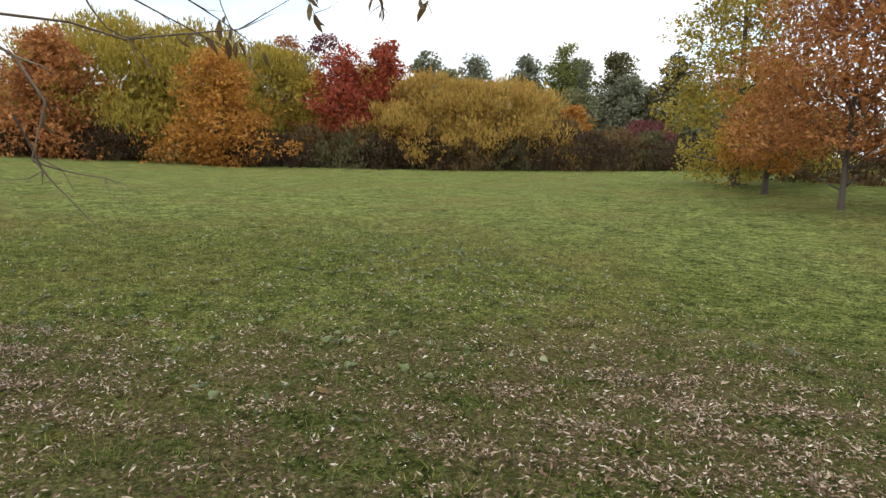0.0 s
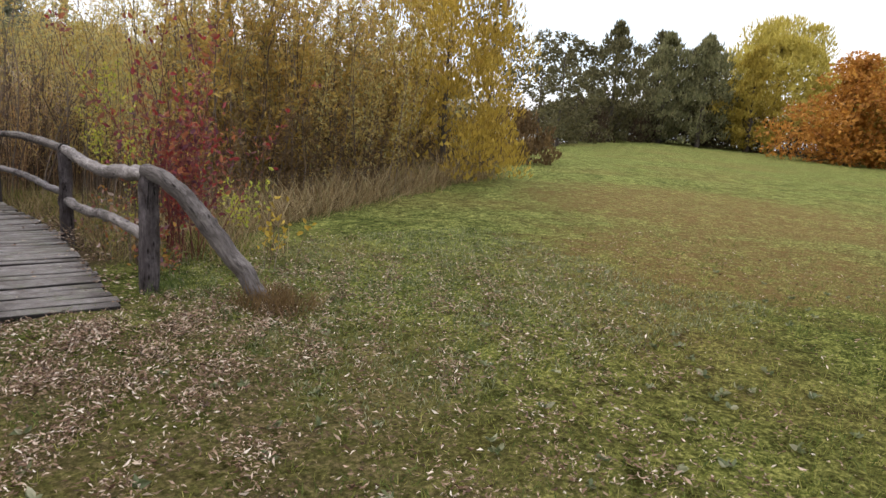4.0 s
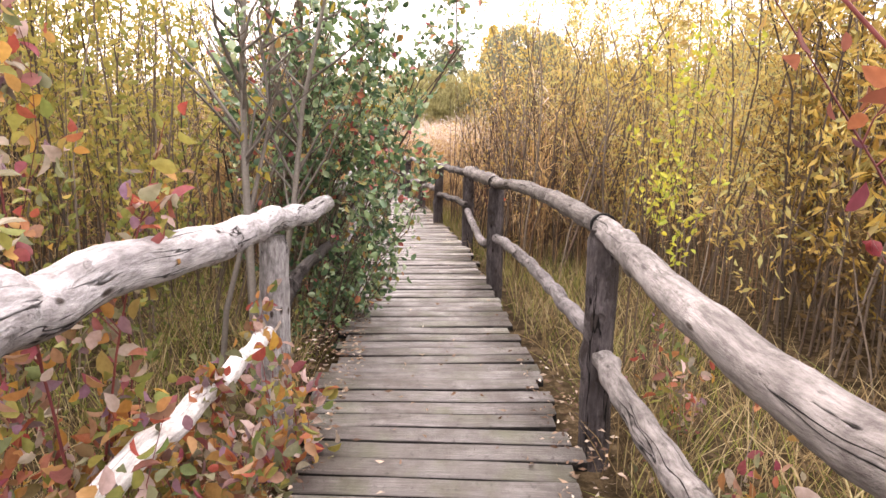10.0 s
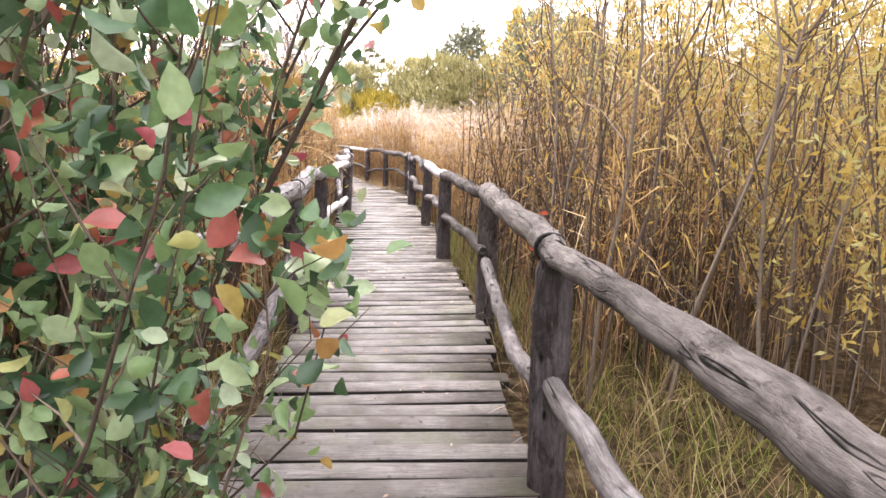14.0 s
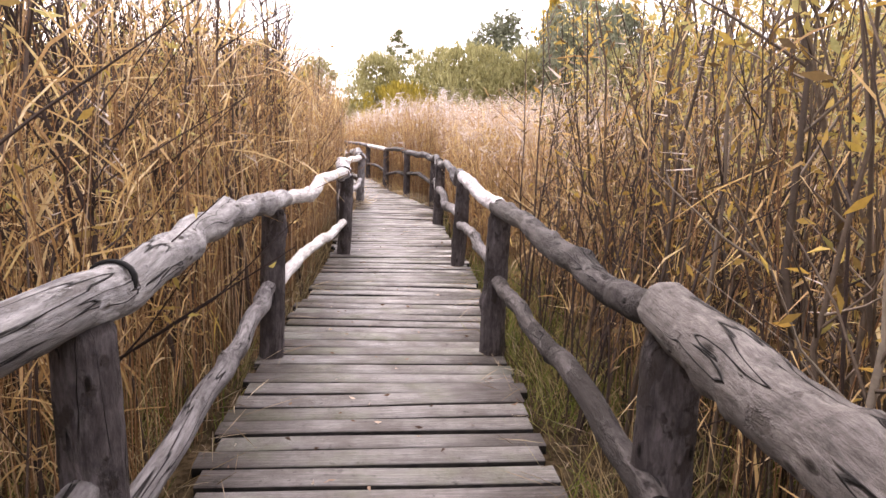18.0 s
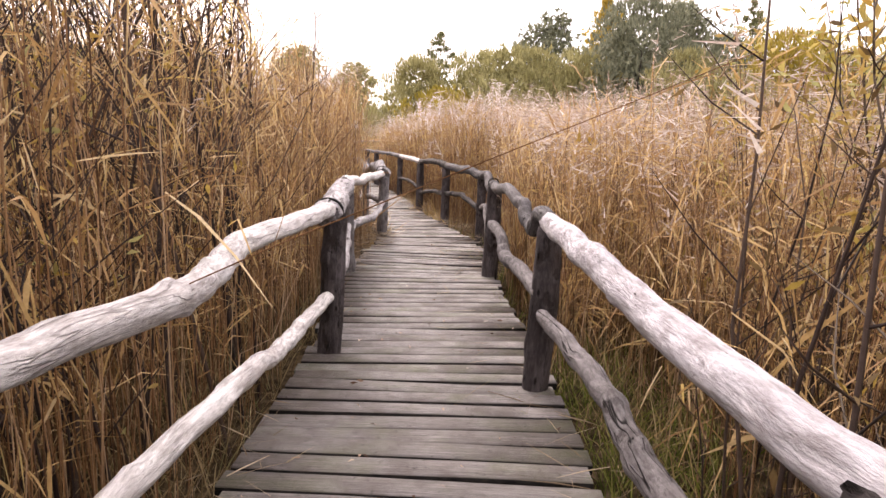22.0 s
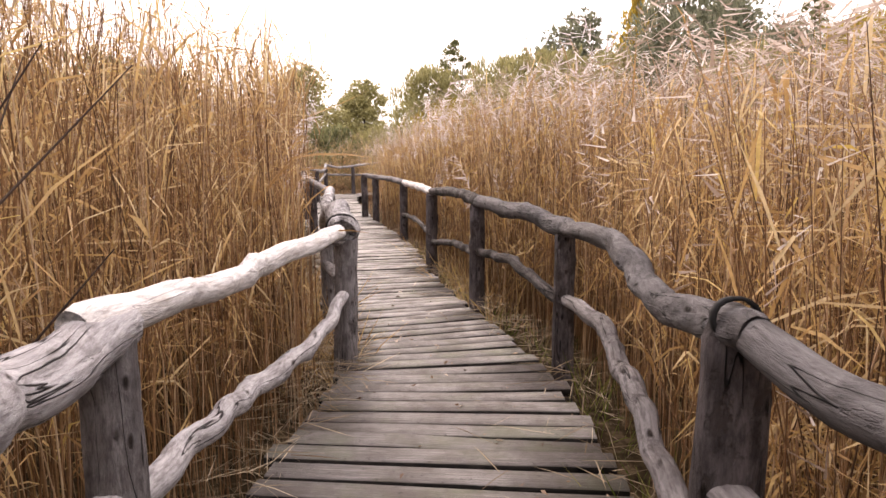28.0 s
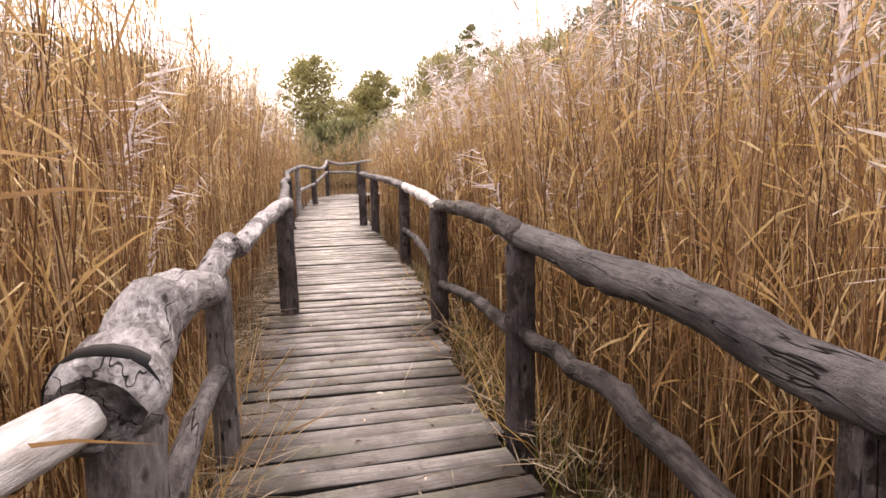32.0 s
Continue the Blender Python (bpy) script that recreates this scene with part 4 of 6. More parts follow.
# ---- vegetation ----
def along(s_lo, s_hi, off_lo, off_hi, n, side):
    """Random places beside the boardwalk: between two runs of its line, off_lo to off_hi metres out."""
    d = np.r_[0, np.cumsum(np.linalg.norm(np.diff(DECK_LINE, axis=0), axis=1))]
    s = rng.uniform(s_lo, s_hi, n)
    o = rng.uniform(off_lo, off_hi, n)
    x, y = np.interp(s, d, DECK_LINE[:, 0]), np.interp(s, d, DECK_LINE[:, 1])
    x2, y2 = np.interp(s + 0.2, d, DECK_LINE[:, 0]), np.interp(s + 0.2, d, DECK_LINE[:, 1])
    nx, ny = (y2 - y), -(x2 - x)
    m = np.maximum(np.hypot(nx, ny), 1e-6)
    px, py = x + nx / m * o * side, y + ny / m * o * side
    keep = deck_away(px, py) > off_lo - 0.05
    return np.stack([px, py], 1)[keep]


def on_ground(xy):
    return np.column_stack([xy, ground_z(xy[:, 0], xy[:, 1])])


def reeds(name, xy, h_lo, h_hi, label, leaf_n=8, plume=0.35, lean=0.09, snapped=0.12, f_lo=0.16, head=1.0):
    """A stand of common reed: thin stems, long drooping blades, snapped straws and feathery heads that nod."""
    n = len(xy)
    base = on_ground(xy)
    h = rng.uniform(h_lo, h_hi, n) * (0.93 + 0.13 * np.sin(xy[:, 0] * 0.9 + xy[:, 1] * 0.7)) * np.where(rng.random(n) < 0.3, rng.uniform(0.55, 0.95, n), 1.0) - base[:, 2]
    tilt = rng.normal(0, lean, (n, 2))
    s = np.linspace(0, 1, 4)
    path = np.zeros((n, 4, 3))
    path[:, :, 0] = base[:, 0:1] + tilt[:, 0:1] * h[:, None] * s ** 1.6
    path[:, :, 1] = base[:, 1:2] + tilt[:, 1:2] * h[:, None] * s ** 1.6
    path[:, :, 2] = base[:, 2:3] + h[:, None] * s
    # some stems have snapped and hang over
    snap = np.where(rng.random(n) < snapped)[0]
    az = rng.uniform(0, 2 * math.pi, len(snap))
    k = rng.uniform(0.25, 0.8, len(snap)) * h[snap]
    for j, f in ((2, 0.45), (3, 1.0)):
        path[snap, j, 0] = path[snap, 1, 0] + np.cos(az) * k * f
        path[snap, j, 1] = path[snap, 1, 1] + np.sin(az) * k * f
        path[snap, j, 2] = path[snap, 1, 2] + h[snap] * rng.uniform(-0.15, 0.45, len(snap)) * f
    out = deck_away(path[:, 3, 0], path[:, 3, 1])
    over = np.where(out < 0.72)[0]
    path[over, 2:, :2] = path[over, 0:1, :2] + rng.normal(0, 0.05, (len(over), 2, 2))
    stems = Cloud()
    tubes(stems, path[:, [0, 1, 3]] if f_lo > 0.3 else path, np.outer(rng.uniform(0.0022, 0.0042, n), [1, 0.85, 0.3] if f_lo > 0.3 else [1, 0.9, 0.7, 0.3]), 3)
    stand = thing(name, label, "reeds", (float(xy[:, 0].mean()), float(xy[:, 1].mean()), 0))
    blades = Cloud()
    for turn in range(leaf_n):
        f = rng.uniform(f_lo, 0.97, n) ** 0.85
        i = np.minimum((f * 3).astype(int), 2)
        u = (f * 3 - i)[:, None]
        at = path[np.arange(n), i] * (1 - u) + path[np.arange(n), i + 1] * u
        az = rng.uniform(0, 2 * math.pi, n)
        # most blades rise beside the stem and bow at the tip, some hang or stand out
        up = np.where(rng.random(n) < 0.52, rng.uniform(1.4, 4.5, n), rng.normal(0.2, 0.7, n))
        way = unit(np.stack([np.cos(az), np.sin(az), up], 1))
        reach = rng.uniform(0.14, 0.46, n)
        inward = deck_away(at[:, 0] + way[:, 0] * reach, at[:, 1] + way[:, 1] * reach) < 0.85
        way[inward, :2] *= -1
        ribbons(blades, at, way, reach, rng.uniform(0.005, 0.014, n) * np.where(rng.random(n) < 0.1, 1.7, 1.0), rng.uniform(0.05, 0.8, n), 2)
    heads = Cloud()
    pick = np.where((rng.random(n) < plume) & (path[:, 3, 2] - base[:, 2] > 0.8 * h))[0]
    nod = rng.uniform(0, 2 * math.pi, len(pick))
    size = head * rng.uniform(0.65, 1.2, len(pick)) * np.where(rng.random(len(pick)) < 0.2, 1.7, 1.0)
    tufts = 14 if head < 1.2 else 34
    for turn in range(tufts):
        v = turn / (tufts - 1)
        bow = v ** 2 * 0.09 * size
        at = path[pick, 3] + np.stack([np.cos(nod) * bow, np.sin(nod) * bow, (-0.10 + 0.24 * v) * size], 1)
        az = nod + rng.normal(0, 0.9, len(pick))
        out = rng.uniform(0.25, 0.95, len(pick))
        way = unit(np.stack([np.cos(az) * out, np.sin(az) * out, np.full(len(pick), 1.0 - 0.5 * v)], 1))
        ribbons(heads, at, way, rng.uniform(0.05, 0.11, len(pick)) * size, rng.uniform(0.0045, 0.010, len(pick)) * size, rng.uniform(0.3, 1.2, len(pick)), 1)
    for nm, c, m in (("stems", stems, REED_STEM), ("blades", blades, REED_LEAF), ("plumes", heads, REED_PLUME if head < 1.2 else PALE_PLUME)):
        ob = put(nm, c.mesh(nm, m), stand, kind="stuff")
        ob.matrix_parent_inverse = Matrix.Translation(-stand.location)
    stand["kind"] = "stuff"
    return stand


def shrub(name, label, at_xy, h_lo, h_hi, leaf_mat, leaf_len, aspect, n_leaves, fan=0.35, bark=BARK, r=0.008, f_lo=0.2, broad=False, bend=0.25, category="shrub", spread_leaf=0.12, lay=None, group="", twigs=2):
    """Many stems from the ground, side twigs, and leaves set along them."""
    n = len(at_xy)
    base = on_ground(at_xy) - np.array([0, 0, 0.03])
    h = rng.uniform(h_lo, h_hi, n)
    az = rng.uniform(0, 2 * math.pi, n)
    tilt = np.stack([np.cos(az), np.sin(az)], 1) * rng.uniform(0, fan, (n, 1))
    if lay is not None:
        tilt = tilt + np.array(lay)
    if category == "thicket":
        # stems beside the planks lean away from them
        tip = base[:, :2] + tilt * h[:, None] * 1.2
        tilt[deck_away(tip[:, 0], tip[:, 1]) < 1.0] *= -0.6
    s = np.linspace(0, 1, 6)
    path = np.zeros((n, 6, 3))
    wob = rng.normal(0, 0.028, (n, 6, 2)) * h[:, None, None] * s[None, :, None]
    for j in range(2):
        path[:, :, j] = base[:, j:j + 1] + tilt[:, j:j + 1] * h[:, None] * (s + bend * s ** 2) + wob[:, :, j]
    path[:, :, 2] = base[:, 2:3] + h[:, None] * s
    if category == "bush":
        path[:, :, 0] = np.minimum(path[:, :, 0], np.where(path[:, :, 2] > 1.85, 1.1, 0.62) + rng.uniform(-0.45, 0.06, (n, 1)))
    rr = r * (h / max(h_hi, 0.1)) ** 0.5 * rng.uniform(0.6, 1.3, n)
    wood = Cloud()
    tubes(wood, path, rr[:, None] * np.array([1.1, 0.95, 0.8, 0.6, 0.4, 0.2])[None], 4)

    def point_on(idx, f):
        q = f * 5
        i = np.minimum(q.astype(int), 4)
        u = (q - i)[:, None]
        return path[idx, i] * (1 - u) + path[idx, i + 1] * u

    tips = []
    if twigs:
        m = n * twigs * 2
        idx = rng.integers(0, n, m)
        f = rng.uniform(f_lo, 0.95, m)
        b = point_on(idx, f)
        a2 = rng.uniform(0, 2 * math.pi, m)
        L = h[idx] * (1.05 - f) * rng.uniform(0.12, 0.42, m)
        d = unit(np.stack([np.cos(a2), np.sin(a2), rng.uniform(0.5, 1.8, m)], 1)) * L[:, None]
        tp = np.stack([b, b + d * 0.5 + rng.normal(0, 0.04, (m, 3)) * L[:, None], b + d], 1)
        tubes(wood, tp, (rr[idx] * 0.45)[:, None] * np.array([1, 0.75, 0.3])[None], 3)
        tips = (b, d)
    foliage = Cloud()
    if n_leaves:
        k = n_leaves // 2 if twigs else n_leaves
        idx = rng.integers(0, n, k)
        f = rng.uniform(f_lo, 1.0, k) ** 0.8
        p = point_on(idx, f) + rng.normal(0, spread_leaf * 0.4, (k, 3))
        d = unit(rng.normal(size=(k, 3)) + np.array([0, 0, 0.25]))
        leaves(foliage, p, d, leaf_len * rng.uniform(0.6, 1.25, k), aspect, 0.25, broad)
        if twigs:
            k2 = n_leaves - k
            j = rng.integers(0, len(tips[0]), k2)
            p = tips[0][j] + tips[1][j] * rng.uniform(0.15, 1.05, (k2, 1)) + rng.normal(0, spread_leaf * 0.25, (k2, 3))
            d = unit(unit(tips[1][j]) * 0.7 + rng.normal(size=(k2, 3)) * 0.7)
            leaves(foliage, p, d, leaf_len * rng.uniform(0.6, 1.25, k2), aspect, 0.25, broad)
    bush = thing(name, label, category, (float(base[:, 0].mean()), float(base[:, 1].mean()), float(base[:, 2].mean())), group)
    inv = Matrix.Translation(-bush.location)
    ob = put("stem", wood.mesh("stem", bark), bush, kind="stuff")
    ob.matrix_parent_inverse = inv
    if n_leaves:
        ob = put("foliage", foliage.mesh("foliage", leaf_mat), bush, kind="stuff")
        ob.matrix_parent_inverse = inv
    return bush


def blob(x, y, n, r):
    a, q = rng.uniform(0, 2 * math.pi, n), np.sqrt(rng.random(n)) * r
    return np.stack([x + np.cos(a) * q, y + np.sin(a) * q], 1)


def tree(label, x, y, h, w, leaf_mat, n=6000, leaf=0.22, trunk=0.15, crown_from=0.15, shape="round", trunk_mat=TRUNK, aspect=0.6, z=None, category="tree", gaps=0.35, name="tree"):
    """A tapered trunk with limbs and a crown of leaf clumps with an uneven outline and gaps."""
    g = rng
    far = math.hypot(x, y) > 30
    if far:
        n = int(n * 0.9)
    z0 = float(ground_z(x, y)) - 0.05 if z is None else z
    t = thing(name, label, category, (x, y, z0))
    wood = Cloud()
    s = np.linspace(0, 1, 6)
    ph = g.uniform(0, 6)
    tp = np.stack([0.12 * np.sin(s * 3 + ph) * s * w * 0.2, 0.12 * np.cos(s * 2.3 + ph) * s * w * 0.2, s * h * 0.88], 1)[None]
    tubes(wood, tp, trunk * np.array([[1.15, 0.9, 0.7, 0.5, 0.3, 0.1]]), 7)
    # the crown's outline: half width by height, from its foot (0) to its top (1)
    def girth(u):
        if shape == "oak":
            return np.clip(1.03 - u, 0, 1) ** 0.55 * (0.72 + 0.28 * np.clip(u / 0.16, 0, 1))
        if shape == "mound":
            return np.sqrt(np.clip(1 - u ** 2.6, 0, 1)) * 0.97 + 0.03
        if shape == "column":
            return np.clip(np.sin(np.clip(0.22 + 0.8 * u, 0, 1) * math.pi) ** 0.7, 0.08, 1)
        return np.clip(1 - (np.abs(u - 0.34) / 0.68) ** 2.0, 0.02, 1) ** 0.62

    low = (max(crown_from, 0.10) if shape == "mound" and h > 5 else crown_from) * h
    ragged = 0.32 if shape == "mound" else 1.3
    ph1, ph2, ph3 = g.uniform(0, 6.3, 3)

    def outline(az, u):
        return girth(u) * w * 0.5 * (1 + ragged * (0.15 * np.sin(2 * az + ph1 + 5 * u) + 0.15 * np.sin(3 * az + ph2 - 9 * u) + 0.13 * np.sin(5 * az + ph3 + 15 * u) + 0.10 * np.sin(8 * az + ph1 - 23 * u)))

    twig_wood = Cloud()
    nl = int(12 + 1.5 * h) if far else int(18 + 3 * h)
    u = g.uniform(0.03, 0.9, nl)
    az = g.uniform(0, 2 * math.pi, nl)
    reach = outline(az, u) * g.uniform(0.6, 0.92, nl)
    ez = low + u * (h - low)
    bz = np.clip(ez - reach * g.uniform(0.5, 1.0, nl), 0.08 * h, 0.85 * h)
    b = np.stack([np.interp(bz / (0.88 * h), s, tp[0, :, 0]), np.interp(bz / (0.88 * h), s, tp[0, :, 1]), bz], 1)
    e = np.stack([np.cos(az) * reach, np.sin(az) * reach, ez], 1)
    mid = (b + e) / 2 + g.normal(0, 0.06, (nl, 3)) * reach[:, None]
    q = np.stack([b, b * 0.6 + mid * 0.4, mid, mid * 0.6 + e * 0.4, e * 0.9 + mid * 0.1, e], 1)
    tubes(twig_wood, q, (trunk * 0.32 * (1.08 - u))[:, None] * np.array([[1, 0.85, 0.6, 0.45, 0.25, 0.12]]), 4)
    stem = put("trunk", wood.mesh("trunk", trunk_mat, True), t)
    put("branch", twig_wood.mesh("branch", trunk_mat, True), stem, kind="stuff")
    # clumps of leaves within the outline, most of them near it
    nc = int(95 + 12 * h)
    u = g.random(nc) ** (0.9 if shape != "oak" else 1.15)
    az = g.uniform(0, 2 * math.pi, nc)
    rad = outline(az, u) * np.sqrt(g.uniform(0.12, 1.15, nc))
    cen = np.stack([np.cos(az) * rad, np.sin(az) * rad, low + u * (h - low) * 0.97], 1)
    size = w * g.uniform(0.06, 0.14, nc) * (0.6 + 0.4 * girth(u))
    live = g.random(nc) > gaps * 0.45
    cen, size = cen[live], size[live]
    j = g.integers(0, len(cen), n)
    d = unit(g.normal(size=(n, 3)))
    p = cen[j] + d * size[j][:, None] * np.cbrt(g.random(n))[:, None] * np.array([1.1, 1.1, 0.8])
    p[:, 2] = np.maximum(p[:, 2], 0.05)
    way = d * (0.8 if shape == "mound" else 1.0) + g.normal(size=(n, 3)) * 0.5 + (np.array([0, 0, 2.4]) if shape in ("mound", "column") else np.array([0, 0, -0.1]))
    crown = Cloud()
    if gaps < 0.9:
        nk = int(500 + 18 * w * h)
        u = g.random(nk)
        az = g.uniform(0, 2 * math.pi, nk)
        rad = outline(az, u) * np.sqrt(g.uniform(0.25, 0.78, nk) if shape == "mound" else g.uniform(0.0, 0.45, nk))
        q = np.stack([np.cos(az) * rad, np.sin(az) * rad, low + u * (h - low) * 0.84], 1)
        inner = g.normal(size=(nk, 3)) + (np.array([0, 0, 1.0]) if shape in ("mound", "column") else np.zeros(3))
        (slivers if far else leaves)(crown, q, inner, g.uniform(0.03, 0.05, nk) * min(w, h), *((0.9,) if far else (0.6, 0.3, False)))
    if far:
        slivers(crown, p, way, leaf * g.uniform(0.6, 1.4, n), aspect)
    else:
        leaves(crown, p, way, leaf * g.uniform(0.6, 1.4, n), aspect, 0.3, False)
    put("crown", crown.mesh("crown", leaf_mat), t, kind="stuff")
    return t


def leafs(name, *cols):
    k = len(cols) - 1
    return leaf_material(name, [(i / k, c) for i, c in enumerate(cols)], 0.42, 0.6, 0.2, 0.3)


L_RUSSET = leafs("russet_leaf", (0.20, 0.075, 0.028), (0.40, 0.165, 0.055), (0.56, 0.28, 0.10))
L_ORANGE = leafs("orange_leaf", (0.21, 0.085, 0.02), (0.43, 0.19, 0.035), (0.58, 0.31, 0.06))
L_GOLD = leafs("golden_leaf", (0.22, 0.15, 0.025), (0.46, 0.32, 0.05), (0.60, 0.44, 0.09))
L_OLIVE = leafs("olive_leaf", (0.20, 0.15, 0.025), (0.36, 0.275, 0.045), (0.50, 0.385, 0.075))
L_RED = leafs("red_leaf", (0.15, 0.028, 0.018), (0.35, 0.070, 0.036), (0.47, 0.125, 0.055))
L_PURPLE = leafs("purple_leaf", (0.06, 0.022, 0.028), (0.15, 0.05, 0.05), (0.24, 0.085, 0.07))
L_GREEN = leafs("green_leaf", (0.06, 0.08, 0.02), (0.15, 0.165, 0.045), (0.27, 0.26, 0.075))
L_DARK = leafs("dark_green_leaf", (0.05, 0.046, 0.02), (0.11, 0.102, 0.045), (0.19, 0.172, 0.075))
L_YELLOW = leafs("bright_yellow_leaf", (0.30, 0.245, 0.05), (0.50, 0.42, 0.09), (0.66, 0.57, 0.15))
L_GREY = leafs("grey_green_leaf", (0.09, 0.095, 0.045), (0.19, 0.19, 0.09), (0.30, 0.28, 0.135))
L_STRAW = leafs("straw_gold_leaf", (0.24, 0.145, 0.036), (0.41, 0.262, 0.062), (0.54, 0.365, 0.095))
# far foliage: the haze of distance is mixed into these two paler colours
L_HAZE = leafs("hazed_olive_leaf", (0.17, 0.155, 0.068), (0.32, 0.29, 0.125), (0.46, 0.41, 0.20))
L_DUSK = leafs("hazed_pine_needle", (0.095, 0.10, 0.066), (0.19, 0.195, 0.128), (0.30, 0.30, 0.19))
# dark twigs, with the shade under the tree belt put into their colour
L_SHADE_TWIG = leafs("shaded_twig", (0.028, 0.019, 0.012), (0.058, 0.038, 0.022), (0.105, 0.068, 0.036))
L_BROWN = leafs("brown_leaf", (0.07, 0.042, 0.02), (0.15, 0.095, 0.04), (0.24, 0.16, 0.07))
L_WILLOW = leaf_material("willow_leaf", [(0.0, (0.25, 0.17, 0.075)), (0.25, (0.42, 0.285, 0.095)), (0.5, (0.55, 0.42, 0.12)), (0.75, (0.46, 0.42, 0.18)), (1.0, (0.28, 0.31, 0.11))], 0.5, 0.6, 0.2, 0.3)
L_AMBER = leafs("amber_leaf", (0.16, 0.095, 0.035), (0.34, 0.215, 0.06), (0.52, 0.37, 0.09), (0.44, 0.26, 0.06), (0.30, 0.25, 0.08), (0.18, 0.115, 0.05))
L_THICKET = leafs("mixed_shrub_leaf", (0.24, 0.16, 0.05), (0.30, 0.28, 0.07), (0.46, 0.34, 0.09), (0.20, 0.23, 0.06), (0.44, 0.25, 0.09))
L_DOGWOOD = leafs("dogwood_leaf", (0.11, 0.02, 0.02), (0.30, 0.04, 0.034), (0.20, 0.035, 0.04), (0.10, 0.04, 0.06), (0.36, 0.13, 0.06), (0.13, 0.05, 0.03), (0.32, 0.05, 0.04))
L_MIXED = leafs("turning_leaf", (0.42, 0.17, 0.04), (0.48, 0.34, 0.06), (0.32, 0.06, 0.05), (0.30, 0.25, 0.07), (0.16, 0.19, 0.05), (0.27, 0.06, 0.09), (0.46, 0.26, 0.05), (0.22, 0.12, 0.18), (0.13, 0.18, 0.05), (0.52, 0.38, 0.36), (0.40, 0.16, 0.04), (0.22, 0.035, 0.05))
L_LIME = leafs("lime_leaf", (0.24, 0.30, 0.05), (0.40, 0.42, 0.065), (0.56, 0.46, 0.065))
# the palest green stop paints glossy highlights on some leaves as colour
L_BUSH = leaf_material("bush_leaf", [(0.0, (0.026, 0.062, 0.030)), (0.30, (0.075, 0.145, 0.062)), (0.58, (0.16, 0.25, 0.10)), (0.76, (0.26, 0.35, 0.17)), (0.85, (0.34, 0.40, 0.27)), (0.9, (0.34, 0.32, 0.08)), (0.96, (0.40, 0.13, 0.07)), (1.0, (0.30, 0.06, 0.08))], 0.35, 0.40, 0.5)


def meadow_trees():
    belt = "autumn tree belt"
    # the belt across the meadow, from north to south
    tree("broad yellow-green willow standing alone at the meadow's edge", 61.7, 25.9, 12.0, 11.4, L_YELLOW, 19000, 0.36, 0.3, 0.06, "mound", aspect=0.25)
    tree("dark leafy willow at the meadow's edge", 52.3, 32.2, 9.8, 7.5, L_DARK, 7000, 0.28, 0.2, 0.05, "column", aspect=0.35)
    tree("dark leafy willow at the meadow's edge", 54.3, 29.1, 9.2, 7, L_DARK, 7000, 0.28, 0.2, 0.05, "column", aspect=0.35)
    tree("orange oak sapling at the meadow's edge", 50.0, 15.0, 7.4, 8.5, L_ORANGE, 8000, 0.24, 0.15, 0.04, shape="oak")
    tree("olive young tree in the belt", 53.9, 13.1, 8.0, 7.0, L_OLIVE, 5000, 0.24, 0.15, 0.05, shape="oak")
    tree("yellow young tree in the belt", 54.5, 10.8, 8.8, 7.6, L_GOLD, 6000, 0.24, 0.15, 0.05, shape="oak")
    tree("tall golden-orange oak in the belt", 52.6, 5.9, 9.9, 8.6, L_GOLD, 8000, 0.24, 0.15, 0.06, "oak")
    tree("dark bare shrub before the belt", 47.1, 7.7, 4.2, 3.0, L_PURPLE, 3000, 0.18, 0.08, 0.02, "mound")
    tree("reddish brown shrub before the belt", 48.0, 3.3, 6.2, 5.2, L_PURPLE, 4000, 0.2, 0.1, 0.03, shape="oak")
    tree("russet oak with dense foliage", 42.4, -0.6, 7.8, 7.6, L_RUSSET, 9000, 0.22, 0.16, 0.03, shape="oak")
    tree("wide yellow-olive willow mound", 47.5, -4.0, 9.3, 14.0, L_OLIVE, 26000, 0.27, 0.2, 0.02, "mound", aspect=0.3)
    tree("wide yellow-olive willow mound", 47.2, -9.6, 9.3, 13.0, L_OLIVE, 24000, 0.27, 0.2, 0.02, "mound", aspect=0.3)
    tree("wide yellow-olive willow mound", 45.9, -14.2, 8.2, 10.5, L_OLIVE, 24000, 0.27, 0.2, 0.02, "mound", aspect=0.3)
    tree("orange oak in front of the willows", 38.3, -9.8, 7.0, 7.8, L_ORANGE, 10000, 0.2, 0.16, 0.03, shape="oak")
    tree("dark purple tree behind the willows", 46.5, -18.7, 9.8, 5.4, L_PURPLE, 3500, 0.2, 0.14, 0.2, gaps=0.9)
    tree("orange-red tree behind the willows", 47.2, -16.0, 9.6, 5.0, L_RUSSET, 3500, 0.2, 0.14, 0.2, shape="oak")
    tree("yellow tree among the willows", 42.9, -16.8, 6.6, 4.2, L_GOLD, 3000, 0.2, 0.12, 0.1)
    tree("bright red maple in the belt", 40.3, -18.2, 8.2, 6.2, L_RED, 5000, 0.2, 0.14, 0.08, shape="oak")
    tree("bright red maple in the belt", 39.5, -20.8, 8.8, 5.6, L_RED, 5000, 0.2, 0.14, 0.08, shape="oak")
    tree("brown shrub under the maples", 38.6, -18.9, 2.8, 5.0, L_BROWN, 5000, 0.2, 0.1, 0.02, "mound")
    tree("golden willow mound at the meadow's edge", 37.0, -23.4, 6.2, 9.0, L_STRAW, 22000, 0.25, 0.15, 0.02, "mound", aspect=0.3)
    tree("golden willow mound at the meadow's edge", 35.6, -28.2, 6.0, 9.6, L_STRAW, 22000, 0.25, 0.15, 0.02, "mound", aspect=0.3)
